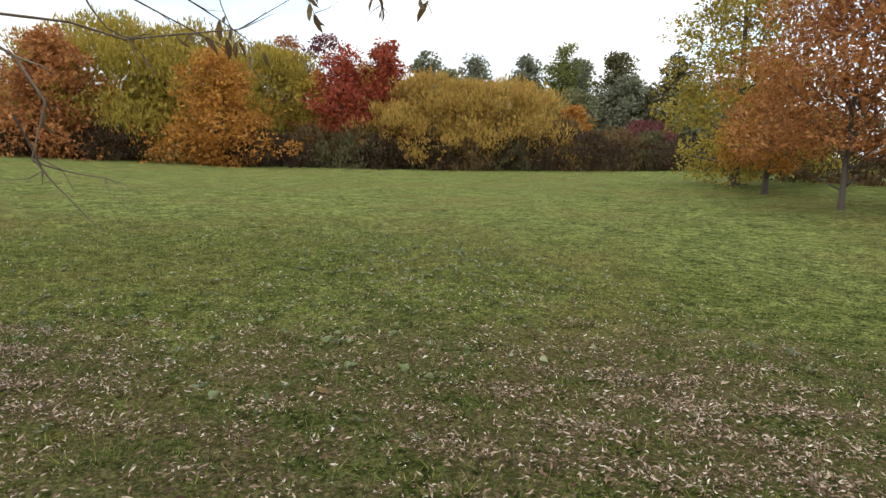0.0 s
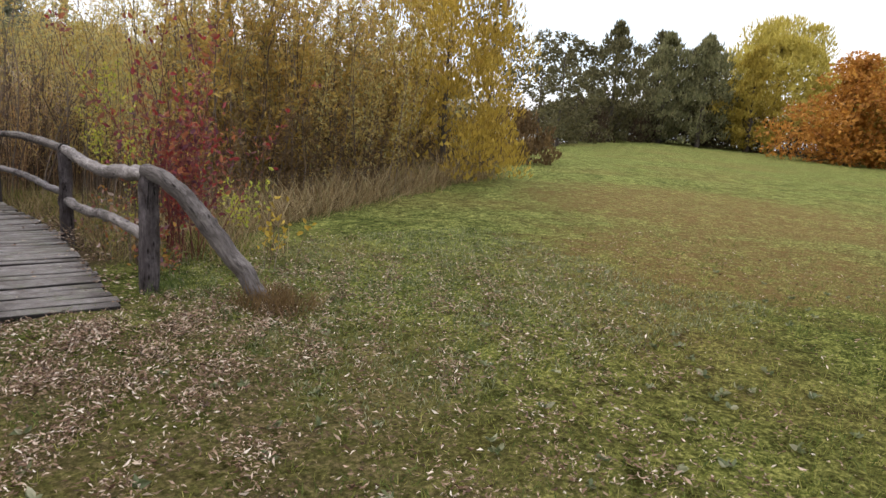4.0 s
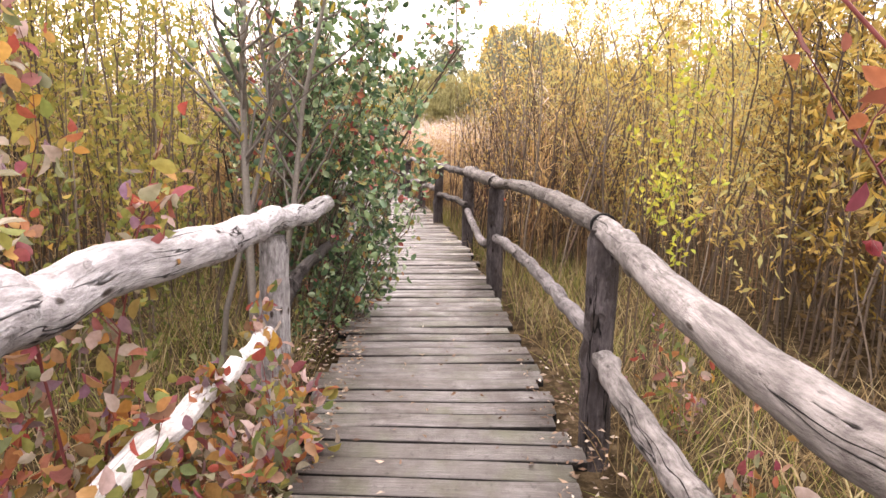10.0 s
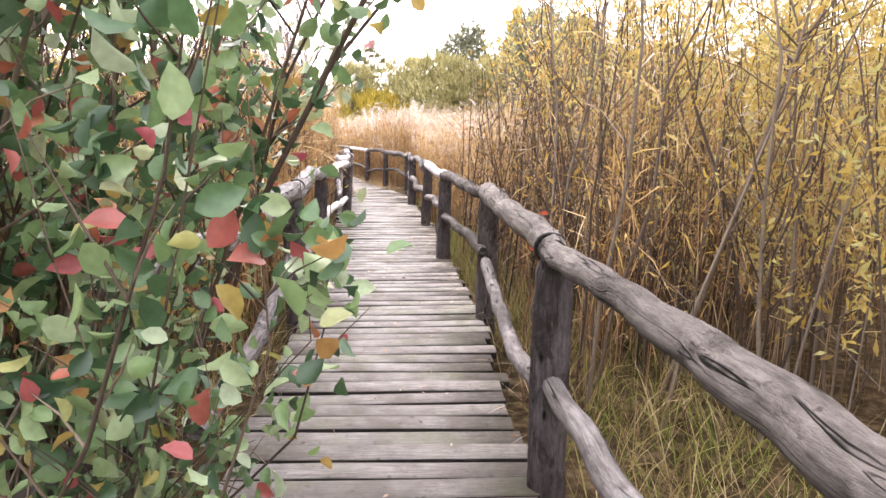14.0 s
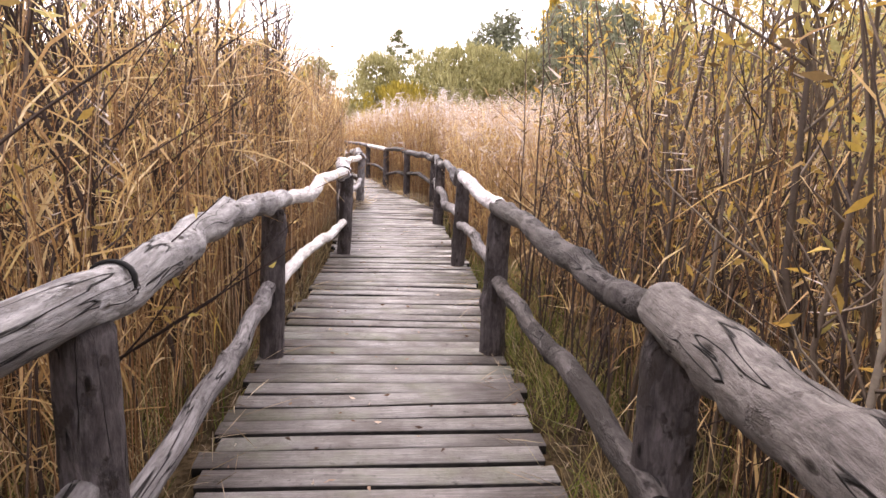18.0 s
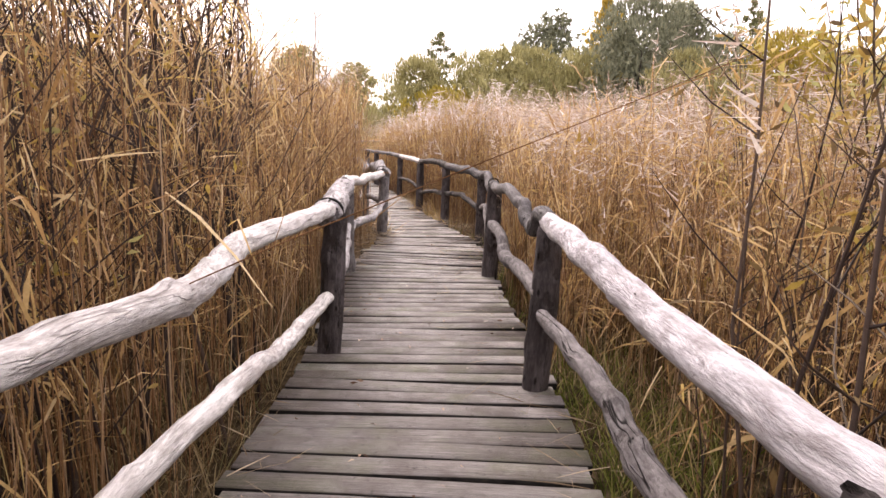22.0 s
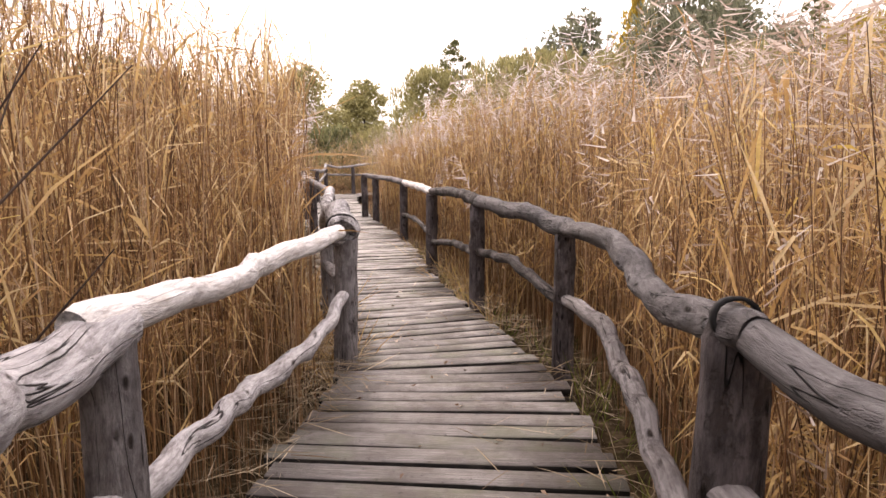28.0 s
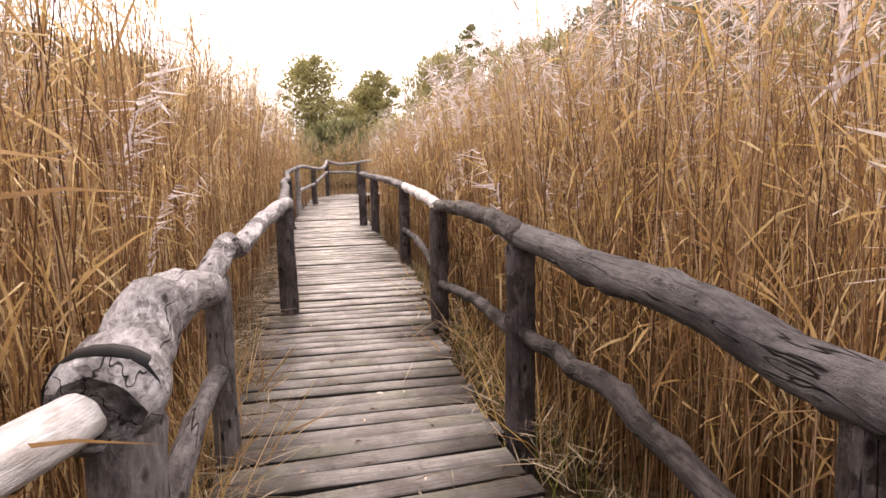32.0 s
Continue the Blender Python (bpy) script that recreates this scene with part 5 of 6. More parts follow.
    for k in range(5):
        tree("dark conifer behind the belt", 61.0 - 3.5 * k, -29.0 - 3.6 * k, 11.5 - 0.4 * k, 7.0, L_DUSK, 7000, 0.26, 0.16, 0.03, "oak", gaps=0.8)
    tree("slender green tree behind the belt", 44.5, -39.9, 10.6, 7.0, L_GREEN, 7000, 0.22, 0.16, 0.04, shape="oak", gaps=0.8)
    tree("slender green tree behind the belt", 41.5, -43.6, 9.8, 7.0, L_DARK, 7000, 0.22, 0.16, 0.04, shape="oak", gaps=0.8)
    tree("slender green tree behind the belt", 38.2, -47.0, 9.4, 7.0, L_DARK, 7000, 0.22, 0.16, 0.04, shape="oak", gaps=0.8)
    tree("small orange tree in the belt", 36.0, -34.5, 4.6, 4.6, L_ORANGE, 4000, 0.2, 0.1, 0.05, shape="oak")
    tree("dark brown shrub in the belt", 33.5, -31.8, 3.4, 4.5, L_BROWN, 4000, 0.2, 0.1, 0.02, "mound")
    tree("purple-brown shrub in the belt", 31.5, -37.5, 3.2, 6.0, L_PURPLE, 4500, 0.2, 0.1, 0.02, "mound")
    tree("large green oak with drooping lower boughs", 14.3, -25.5, 9.6, 5.6, L_OLIVE, 15000, 0.14, 0.2, 0.05)
    tree("orange-brown young oak with a bare stem", 11.0, -22.9, 4.3, 3.4, L_ORANGE, 9000, 0.10, 0.1, 0.22, shape="oak")
    tree("large orange oak with a bare stem", 6.6, -19.9, 6.4, 5.0, L_RUSSET, 24000, 0.095, 0.075, 0.24)
    tree("large orange oak with a bare stem", 4.4, -22.4, 6.4, 5.0, L_RUSSET, 12000, 0.11, 0.08, 0.26)
    tree("dark shrub under the oaks", 14.5, -31.0, 3.0, 6.0, L_BROWN, 5000, 0.2, 0.1, 0.02, "mound")
    tree("dark shrub under the oaks", 9.0, -33.0, 3.0, 7.0, L_BROWN, 5000, 0.2, 0.1, 0.02, "mound")
    for x, y, h, w, m in ((59.0, 17.5, 8.2, 8.0, L_OLIVE), (59.5, 8.0, 8.8, 8.0, L_OLIVE), (57.0, 1.0, 8.4, 8.0, L_GOLD), (50.5, -23.5, 8.2, 7.0, L_OLIVE)):
        tree("olive and yellow tree at the back of the belt", x, y, h, w, m, 6000, 0.26, 0.16, 0.04, "oak")
    # the meadow's north corner
    tree("dark spruce at the meadow's corner", 43.6, 30.2, 9.4, 4.8, L_DARK, 6000, 0.28, 0.2, 0.04, "column", aspect=0.4)
    tree("grey-green willow at the meadow's corner", 50.1, 29.9, 9.4, 4.6, L_GREY, 6000, 0.3, 0.2, 0.04, "column", aspect=0.35)
    tree("grey-green willow at the meadow's corner", 51.4, 27.0, 9.2, 4.6, L_GREY, 6000, 0.3, 0.2, 0.04, "column", aspect=0.35)
    tree("grey-green willow at the meadow's corner", 54.7, 24.4, 8.6, 5.0, L_OLIVE, 6000, 0.3, 0.2, 0.04, "column", aspect=0.35)
    tree("thin alder with sparse dark leaves", 19.0, 17.2, 7.2, 2.4, L_DARK, 1500, 0.14, 0.08, 0.25, gaps=1.5)
    tree("thin alder with sparse dark leaves", 21.5, 18.8, 6.6, 2.4, L_DARK, 1800, 0.14, 0.08, 0.2, gaps=1.5)
    tree("thin alder with sparse dark leaves", 25.9, 21.0, 6.6, 2.8, L_DARK, 2200, 0.16, 0.08, 0.15, gaps=1.5)
    tree("dark alder clump at the meadow's edge", 31.0, 24.2, 7.0, 3.4, L_DARK, 4000, 0.18, 0.1, 0.08, gaps=1.2)
    tree("dark alder clump at the meadow's edge", 36.0, 27.2, 7.2, 4.0, L_DARK, 5000, 0.2, 0.1, 0.06, gaps=1.0)
    tree("yellow willow bush at the thicket's corner", 10.2, 8.8, 4.9, 4.2, L_GOLD, 16000, 0.13, 0.08, 0.03, "mound", aspect=0.25)
    tree("low brown bush at the thicket's tip", 16.5, 13.2, 1.9, 3.0, L_BROWN, 4000, 0.13, 0.05, 0.02, "mound")


def marsh_trees():
    zz = -0.3
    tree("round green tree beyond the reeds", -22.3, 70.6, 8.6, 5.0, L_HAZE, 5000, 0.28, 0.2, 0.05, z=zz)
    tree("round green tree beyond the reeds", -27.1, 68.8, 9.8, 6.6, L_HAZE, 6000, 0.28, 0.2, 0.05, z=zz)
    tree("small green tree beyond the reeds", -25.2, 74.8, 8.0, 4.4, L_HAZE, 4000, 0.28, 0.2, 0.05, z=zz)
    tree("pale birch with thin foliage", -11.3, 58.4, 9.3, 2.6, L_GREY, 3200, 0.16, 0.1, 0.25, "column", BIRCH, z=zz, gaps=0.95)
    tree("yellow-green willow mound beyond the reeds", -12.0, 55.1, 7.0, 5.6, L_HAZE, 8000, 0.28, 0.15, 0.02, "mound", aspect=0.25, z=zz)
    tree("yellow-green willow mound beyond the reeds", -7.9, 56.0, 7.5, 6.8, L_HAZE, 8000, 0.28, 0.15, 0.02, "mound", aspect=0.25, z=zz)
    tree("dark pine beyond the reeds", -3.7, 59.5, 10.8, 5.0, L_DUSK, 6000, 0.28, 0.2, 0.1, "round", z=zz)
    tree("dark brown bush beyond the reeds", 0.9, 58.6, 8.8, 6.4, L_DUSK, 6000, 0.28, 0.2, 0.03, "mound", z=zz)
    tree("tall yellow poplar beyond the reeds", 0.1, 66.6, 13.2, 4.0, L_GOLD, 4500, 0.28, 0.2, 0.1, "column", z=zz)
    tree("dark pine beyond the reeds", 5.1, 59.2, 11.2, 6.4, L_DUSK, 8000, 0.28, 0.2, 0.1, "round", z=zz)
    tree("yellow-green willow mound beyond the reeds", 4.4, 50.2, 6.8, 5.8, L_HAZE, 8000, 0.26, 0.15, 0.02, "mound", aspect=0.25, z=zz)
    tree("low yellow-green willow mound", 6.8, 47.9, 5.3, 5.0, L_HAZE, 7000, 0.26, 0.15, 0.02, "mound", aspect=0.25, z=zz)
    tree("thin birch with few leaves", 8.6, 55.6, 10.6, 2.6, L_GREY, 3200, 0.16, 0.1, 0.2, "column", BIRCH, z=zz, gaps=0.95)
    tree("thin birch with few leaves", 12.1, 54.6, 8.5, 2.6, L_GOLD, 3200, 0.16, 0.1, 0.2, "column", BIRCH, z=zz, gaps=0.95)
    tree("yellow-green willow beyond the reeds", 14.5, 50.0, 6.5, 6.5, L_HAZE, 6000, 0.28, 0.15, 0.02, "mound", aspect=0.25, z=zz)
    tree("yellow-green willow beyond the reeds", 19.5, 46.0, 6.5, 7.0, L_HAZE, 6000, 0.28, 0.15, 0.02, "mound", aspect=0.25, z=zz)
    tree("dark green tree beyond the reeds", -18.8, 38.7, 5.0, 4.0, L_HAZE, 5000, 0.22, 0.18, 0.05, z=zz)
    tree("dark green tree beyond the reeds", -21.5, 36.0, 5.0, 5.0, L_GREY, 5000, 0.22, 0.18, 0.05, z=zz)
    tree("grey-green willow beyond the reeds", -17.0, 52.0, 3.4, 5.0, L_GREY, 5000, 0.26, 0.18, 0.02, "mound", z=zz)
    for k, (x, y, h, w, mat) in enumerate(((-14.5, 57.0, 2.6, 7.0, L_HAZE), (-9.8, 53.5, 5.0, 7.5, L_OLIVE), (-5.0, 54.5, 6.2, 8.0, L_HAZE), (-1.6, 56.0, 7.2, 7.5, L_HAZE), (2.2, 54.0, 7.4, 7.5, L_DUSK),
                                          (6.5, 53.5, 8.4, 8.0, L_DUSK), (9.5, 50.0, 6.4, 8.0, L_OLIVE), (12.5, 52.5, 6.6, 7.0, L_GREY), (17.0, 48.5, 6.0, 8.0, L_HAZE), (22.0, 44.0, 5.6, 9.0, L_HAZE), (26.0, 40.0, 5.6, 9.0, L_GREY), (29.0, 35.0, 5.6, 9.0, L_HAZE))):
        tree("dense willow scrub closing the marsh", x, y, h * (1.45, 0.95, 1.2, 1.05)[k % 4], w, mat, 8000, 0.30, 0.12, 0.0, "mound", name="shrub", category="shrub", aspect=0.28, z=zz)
    for x, y, h, w in ((-16.0, 36.0, 4.6, 5.0), (-13.5, 30.0, 4.2, 4.4), (-20.5, 31.0, 6.0, 6.0), (-18.5, 26.0, 5.5, 6.0), (-14.5, 22.0, 5.0, 5.0)):
        tree("grey-brown willow scrub among the reeds", x, y, h, w, L_GREY, 6000, 0.2, 0.1, 0.0, "mound", name="shrub", category="shrub", aspect=0.28, z=zz)


def undergrowth(xs, ys, h, w, mats, n, label):
    """Shrubs in a row that close the belt at its foot."""
    for k in range(n):
        f = (k + rng.uniform(0.2, 0.8)) / n
        m = mats[k % len(mats)]
        px, py = float(np.interp(f, np.linspace(0, 1, len(xs)), xs)), float(np.interp(f, np.linspace(0, 1, len(ys)), ys))
        tree(label, px + rng.normal(0, 0.6), py + rng.normal(0, 0.6), h * rng.uniform(0.75, 1.2), w * rng.uniform(0.85, 1.2), m, 2600, 0.22, 0.05, 0.0, "mound", name="shrub", category="shrub", aspect=0.4)


meadow_trees()
# low shrubs whose darkest twig colour also paints the shade beneath the trees
undergrowth((50, 44, 40, 38, 36, 33, 28, 20), (10, 1, -8, -16, -22, -29, -37, -38), 2.3, 5.0, (L_SHADE_TWIG, L_BROWN, L_DARK, L_SHADE_TWIG), 22, "dark brown undergrowth at the belt's foot")
undergrowth((56, 60, 57, 50, 42, 34), (14, 22, 29, 33, 32, 28), 3.2, 6.0, (L_SHADE_TWIG, L_DARK, L_SHADE_TWIG), 14, "dark undergrowth at the meadow's corner")
for k_ in range(13):
    f_ = k_ / 12
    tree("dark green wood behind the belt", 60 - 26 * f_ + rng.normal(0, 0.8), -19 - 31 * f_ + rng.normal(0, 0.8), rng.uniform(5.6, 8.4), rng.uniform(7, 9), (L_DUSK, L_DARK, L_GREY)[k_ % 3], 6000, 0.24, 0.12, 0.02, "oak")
marsh_trees()

# reed beds
TALL = "tall dense autumn reeds, tawny brown, beside the boardwalk"
FEATHERY = "dense tawny reeds with pale feathery plumes"
reeds("reed_bed", along(8.2, 16.5, 0.95, 2.4, 1350, -1), 1.75, 2.3, TALL, lean=0.14, plume=0.15)
reeds("reed_bed", along(8.5, 16.5, 2.4, 6.0, 800, -1), 2.1, 2.6, TALL, 5, lean=0.13, plume=0.15, f_lo=0.4)
reeds("reed_bed", along(16.5, 29, 0.95, 2.4, 3500, -1), 2.3, 2.85, TALL, 6, lean=0.12, plume=0.2)
reeds("reed_bed", along(16.5, 29, 2.4, 6.0, 1700, -1), 2.4, 3.0, TALL, 6, lean=0.11, plume=0.25, f_lo=0.4)
reeds("reed_bed", along(29, 43, 0.95, 2.4, 1700, -1), 2.1, 2.6, TALL, 6, lean=0.11)
reeds("reed_bed", along(29, 46, 2.4, 6.0, 1000, -1), 2.1, 2.6, TALL, 4, lean=0.11, f_lo=0.4)
reeds("reed_bed", np.vstack([along(11.5, 15.0, 1.45, 2.5, 420, 1), along(15.0, 20.5, 0.95, 2.4, 2100, 1)]), 1.5, 1.8, FEATHERY, 6, plume=0.6, lean=0.11, snapped=0.06)
reeds("reed_bed", along(13.0, 20.5, 2.4, 9.0, 1900, 1), 1.6, 1.95, FEATHERY, 5, plume=0.7, lean=0.10, snapped=0.05, f_lo=0.4)
reeds("reed_bed", along(20.5, 31, 0.95, 2.4, 4000, 1), 1.65, 2.02, FEATHERY, 6, plume=0.4, lean=0.11, snapped=0.07)
reeds("reed_bed", along(20.5, 33, 2.4, 9.0, 2500, 1), 1.72, 2.1, FEATHERY, 5, plume=0.65, lean=0.10, snapped=0.05, f_lo=0.4)
reeds("reed_bed", along(31, 46, 0.95, 9.0, 2200, 1), 1.65, 2.1, FEATHERY, 5, plume=0.8, lean=0.10, snapped=0.06, f_lo=0.31)
reeds("reed_bed", along(2.0, 12, 3.0, 8.0, 1400, -1), 1.8, 2.5, "straw-coloured reeds behind the shrubs", 6)
reeds("reed_bed", np.vstack([along(8, 16, 1.2, 3.0, 800, 1), along(6, 16, 3.0, 6.0, 500, 1)]), 1.5, 2.3, "straw-coloured reeds among the willow stems", 7)
reeds("reed_bed", np.stack([rng.uniform(-40, 16, 2000), rng.uniform(41, 52, 2000)], 1), 1.6, 2.0, "far pale reed bed", 4, plume=0.5, f_lo=0.4)

mx_ = np.stack([rng.uniform(-19, 15, 4800), rng.uniform(3, 41, 4800)], 1)
mx_ = mx_[(deck_away(mx_[:, 0], mx_[:, 1]) > 5.5) & (marsh_at(mx_[:, 0], mx_[:, 1]) > 0.9)]
reeds("reed_bed", mx_, 1.5, 2.0, "wide tawny reed bed of the marsh", 2, plume=0.25, f_lo=0.4)

# ---- shrubs along the boardwalk ----
def thickets():
    d = along(4.0, 15.0, 1.9, 7.5, 380, 1)
    keep = d[:, 1] > 3.3 + 0.55 * np.maximum(d[:, 0] - 2.2, 0)
    xy = d[keep]
    front = xy[:, 1] < 5.8 + 0.55 * np.maximum(xy[:, 0] - 2.2, 0)
    for part_xy in (xy[front], xy[~front]):
        shrub("willow_thicket", "tall thicket of slender willow stems with yellow leaves", part_xy, 2.9, 5.0, L_WILLOW, 0.08, 0.30, int(84000 * len(part_xy) / len(xy)), 0.26, r=0.009, category="thicket", f_lo=0.12, twigs=4)
    # the thicket's front towards the meadow
    t = rng.uniform(0, 1, 260)
    fx = 3.6 + 7.4 * t + rng.normal(0, 0.35, 260)
    fy = 5.2 + 4.6 * t + rng.uniform(0, 2.4, 260)
    shrub("willow_thicket", "dense yellow-brown willow thicket facing the meadow", np.stack([fx, fy], 1), 2.8, 4.8, L_AMBER, 0.12, 0.28, 42000, 0.22, r=0.013, category="thicket", f_lo=0.1)
    shrub("willow_thicket", "brown-leaved lower growth before the thicket", np.stack([fx, fy - 0.5], 1), 0.9, 2.2, L_BROWN, 0.10, 0.3, 16000, 0.25, r=0.008, category="thicket", f_lo=0.1)
    # behind the handrails
    shrub("willow_thicket", "tall pale willow scrub with yellow leaves west of the boardwalk", np.stack([rng.uniform(-7.5, -2.6, 150), rng.uniform(3.5, 12.0, 150)], 1), 3.6, 5.9, L_WILLOW, 0.085, 0.3, 20000, 0.2, r=0.012, category="thicket", f_lo=0.15, twigs=4)
    shrub("willow_thicket", "thin dark willow twigs leaning among the reeds", along(8.6, 15.5, 0.95, 2.2, 95, -1), 2.4, 4.4, L_AMBER, 0.06, 0.28, 2200, 0.40, DARK_BARK, 0.011, 0.25, category="thicket", twigs=8)
    shrub("willow_thicket", "dense dark red-brown twigs under the willows", along(8.3, 13.6, 1.0, 2.8, 250, 1), 0.9, 2.8, L_BROWN, 0.07, 0.3, 3000, 0.3, DARK_BARK, 0.008, 0.15, category="thicket", twigs=4)
    shrub("willow_thicket", "dark bare willow twigs rising above the reeds", along(14.2, 17.2, 1.0, 3.2, 80, -1), 2.5, 4.3, L_STRAW, 0.07, 0.26, 900, 0.28, DARK_BARK, 0.012, category="thicket", twigs=9)
    shrub("willow_thicket", "sparse willow with yellow leaves among the reeds", along(14.4, 16.8, 1.5, 3.0, 16, 1), 1.5, 2.3, L_STRAW, 0.09, 0.3, 260, 0.4, r=0.009, category="thicket", twigs=5)
    shrub("willow_thicket", "dark bare-twigged willow stems with few yellow leaves", along(7.6, 14.0, 1.05, 2.2, 72, -1), 2.2, 3.6, L_WILLOW, 0.085, 0.26, 2000, 0.42, DARK_BARK, 0.014, category="thicket", twigs=5)
    shrub("willow_thicket", "dark bare-twigged willow stems with few yellow leaves", along(9.0, 17.5, 2.6, 6.0, 90, -1), 3.0, 4.6, L_WILLOW, 0.085, 0.26, 3400, 0.3, r=0.015, category="thicket", twigs=8)
    shrub("willow_thicket", "mixed shrubs with yellow and olive leaves", along(1.5, 9.5, 2.0, 7.0, 250, -1), 2.6, 5.4, L_THICKET, 0.085, 0.35, 34000, 0.2, r=0.012, category="thicket")
    shrub("willow_thicket", "brown willow stems with yellow leaves close by the rail", along(7.5, 12.8, 1.15, 2.8, 95, 1), 2.2, 3.8, L_AMBER, 0.08, 0.26, 2000, 0.3, r=0.014, category="thicket", twigs=4)
    shrub("willow", "slender willow with yellow leaves beside the rail", blob(1.25, 13.9, 9, 0.35), 1.5, 2.2, L_WILLOW, 0.1, 0.24, 900, 0.25, r=0.011)


def bushes():
    shrub("dogwood", "red-leaved dogwood bush beside the railing", blob(2.40, 3.02, 30, 0.27), 1.1, 2.5, L_DOGWOOD, 0.064, 0.52, 1350, 0.50, RED_TWIG, 0.006, 0.22, True, twigs=5)
    shrub("sapling", "lime-green sapling with yellow leaves by the rail", blob(1.93, 2.92, 5, 0.09), 1.1, 1.85, L_LIME, 0.045, 0.5, 210, 0.12, BARK, 0.006, 0.2, True)
    shrub("sapling", "slender sapling with yellow-green leaves behind the rail", blob(2.05, 6.1, 9, 0.3), 1.7, 2.7, L_LIME, 0.05, 0.5, 380, 0.14, BARK, 0.005, 0.45, True)
    shrub("dogwood", "dogwood shrub with orange, red and violet leaves", np.vstack([blob(-0.2, 2.6, 10, 0.28), blob(-0.25, 3.7, 10, 0.35), blob(0.0, 3.0, 6, 0.3)]), 1.0, 2.3, L_MIXED, 0.062, 0.6, 2200, 0.22, RED_TWIG, 0.006, 0.12, True)
    shrub("dogwood", "low dogwood suckers with orange and red leaves", np.stack([rng.uniform(-0.1, 0.45, 44), rng.uniform(1.9, 4.7, 44)], 1), 0.3, 1.0, L_MIXED, 0.064, 0.62, 3300, 0.15, RED_TWIG, 0.005, 0.1, True)
    shrub("shrub", "low yellow-leaved shrub under the handrail", np.stack([rng.uniform(1.75, 2.2, 26), rng.uniform(2.0, 6.0, 26)], 1), 0.25, 0.75, L_MIXED, 0.06, 0.5, 600, 0.2, BARK, 0.004, 0.1, True)
    shrub("shrub", "small bush with yellow leaves beside the log's foot", blob(3.1, 2.2, 6, 0.25), 0.4, 0.75, L_GOLD, 0.07, 0.55, 60, 0.3, BARK, 0.004, 0.3, True)
    shrub("shrub", "small bush with yellow leaves beside the log's foot", blob(3.3, 3.6, 10, 0.4), 0.5, 1.0, L_LIME, 0.06, 0.5, 160, 0.3, BARK, 0.004, 0.2, True)
    # the green bush that leans over the planks
    shrub("alder_buckthorn", "green-leaved bush leaning over the boardwalk", blob(-0.6, 7.3, 18, 0.38), 1.5, 3.2, L_BUSH, 0.062, 0.66, 2100, 0.36, BARK, 0.012, 0.12, True, lay=(0.13, -0.10), category="bush", twigs=6)
    shrub("alder_buckthorn", "green-leaved boughs hanging over the boardwalk", blob(-0.25, 6.75, 22, 0.25), 0.45, 2.1, L_BUSH, 0.056, 0.66, 1800, 0.30, BARK, 0.006, 0.1, True, lay=(0.50, -0.10), category="bush", twigs=5)
    shrub("alder_buckthorn", "tall green-leaved bush whose top overhangs the boardwalk", blob(-0.8, 7.3, 22, 0.55), 2.4, 4.2, L_BUSH, 0.062, 0.72, 3200, 0.55, BARK, 0.010, 0.35, True, lay=(0.26, -0.10), category="bush", twigs=7)
    shrub("shrub", "olive and yellow shrubs with thin leaves behind the rail", np.stack([rng.uniform(-4.2, -1.1, 60), rng.uniform(4.2, 9.0, 60)], 1), 1.3, 3.3, L_THICKET, 0.075, 0.5, 4600, 0.32, BARK, 0.010, 0.15, True, twigs=5)
    shrub("shrub", "low olive-green growth behind the rail", np.stack([rng.uniform(-3.2, -0.7, 50), rng.uniform(2.5, 7.0, 50)], 1), 0.5, 1.5, L_GREEN, 0.06, 0.5, 2600, 0.3, BARK, 0.006, 0.1, True, twigs=4)
    shrub("elder", "pale bare branching stems of a tall shrub", blob(-0.38, 5.65, 3, 0.2), 2.6, 3.6, L_OLIVE, 0.08, 0.4, 50, 0.26, BIRCH, 0.024, 0.35, twigs=9, bend=0.1)
    shrub("alder_buckthorn", "shoot with large green leaves above the rail", blob(-0.75, 7.85, 2, 0.04), 1.8, 2.0, L_BUSH, 0.085, 0.7, 10, 0.03, BARK, 0.006, 0.8, True, lay=(0.3, 0.14), category="bush", twigs=0)
    shrub("elder", "dark upright trunk of a small tree", blob(-0.68, 7.3, 2, 0.05), 3.0, 3.6, L_BUSH, 0.08, 0.7, 300, 0.06, BARK, 0.065, 0.4, True, twigs=5)
    shrub("dogwood", "young plants with orange and red leaves before the rail", blob(-0.4, 1.9, 7, 0.4), 0.5, 1.3, L_MIXED, 0.075, 0.6, 120, 0.2, RED_TWIG, 0.005, 0.15, True)
    shrub("dogwood", "thin shoot with yellow and pink leaves before the handrail", blob(0.5, 0.75, 3, 0.1), 0.4, 0.62, L_MIXED, 0.08, 0.6, 24, 0.2, RED_TWIG, 0.003, 0.3, True, twigs=0)
    shrub("dogwood", "low shoot with large red leaves among the reeds", blob(1.07, 9.4, 3, 0.03), 1.22, 1.32, L_RED, 0.085, 0.62, 5, 0.1, RED_TWIG, 0.004, 0.75, True, twigs=0)


thickets()
bushes()


# ---- grass, herbs and fallen leaves ----
def patchy(x, y, scale=1.0):
    """0 to 1, in drifts about half a metre across."""
    v = np.sin(x * 5.1 * scale + 2.3 * np.sin(y * 2.9 * scale)) * np.sin(y * 4.3 * scale + 1.9 * np.sin(x * 3.7 * scale + 1.0)) + 0.6 * np.sin(x * 11.3 * scale - y * 7.9 * scale)
    return np.clip(0.5 + 0.42 * v, 0, 1)


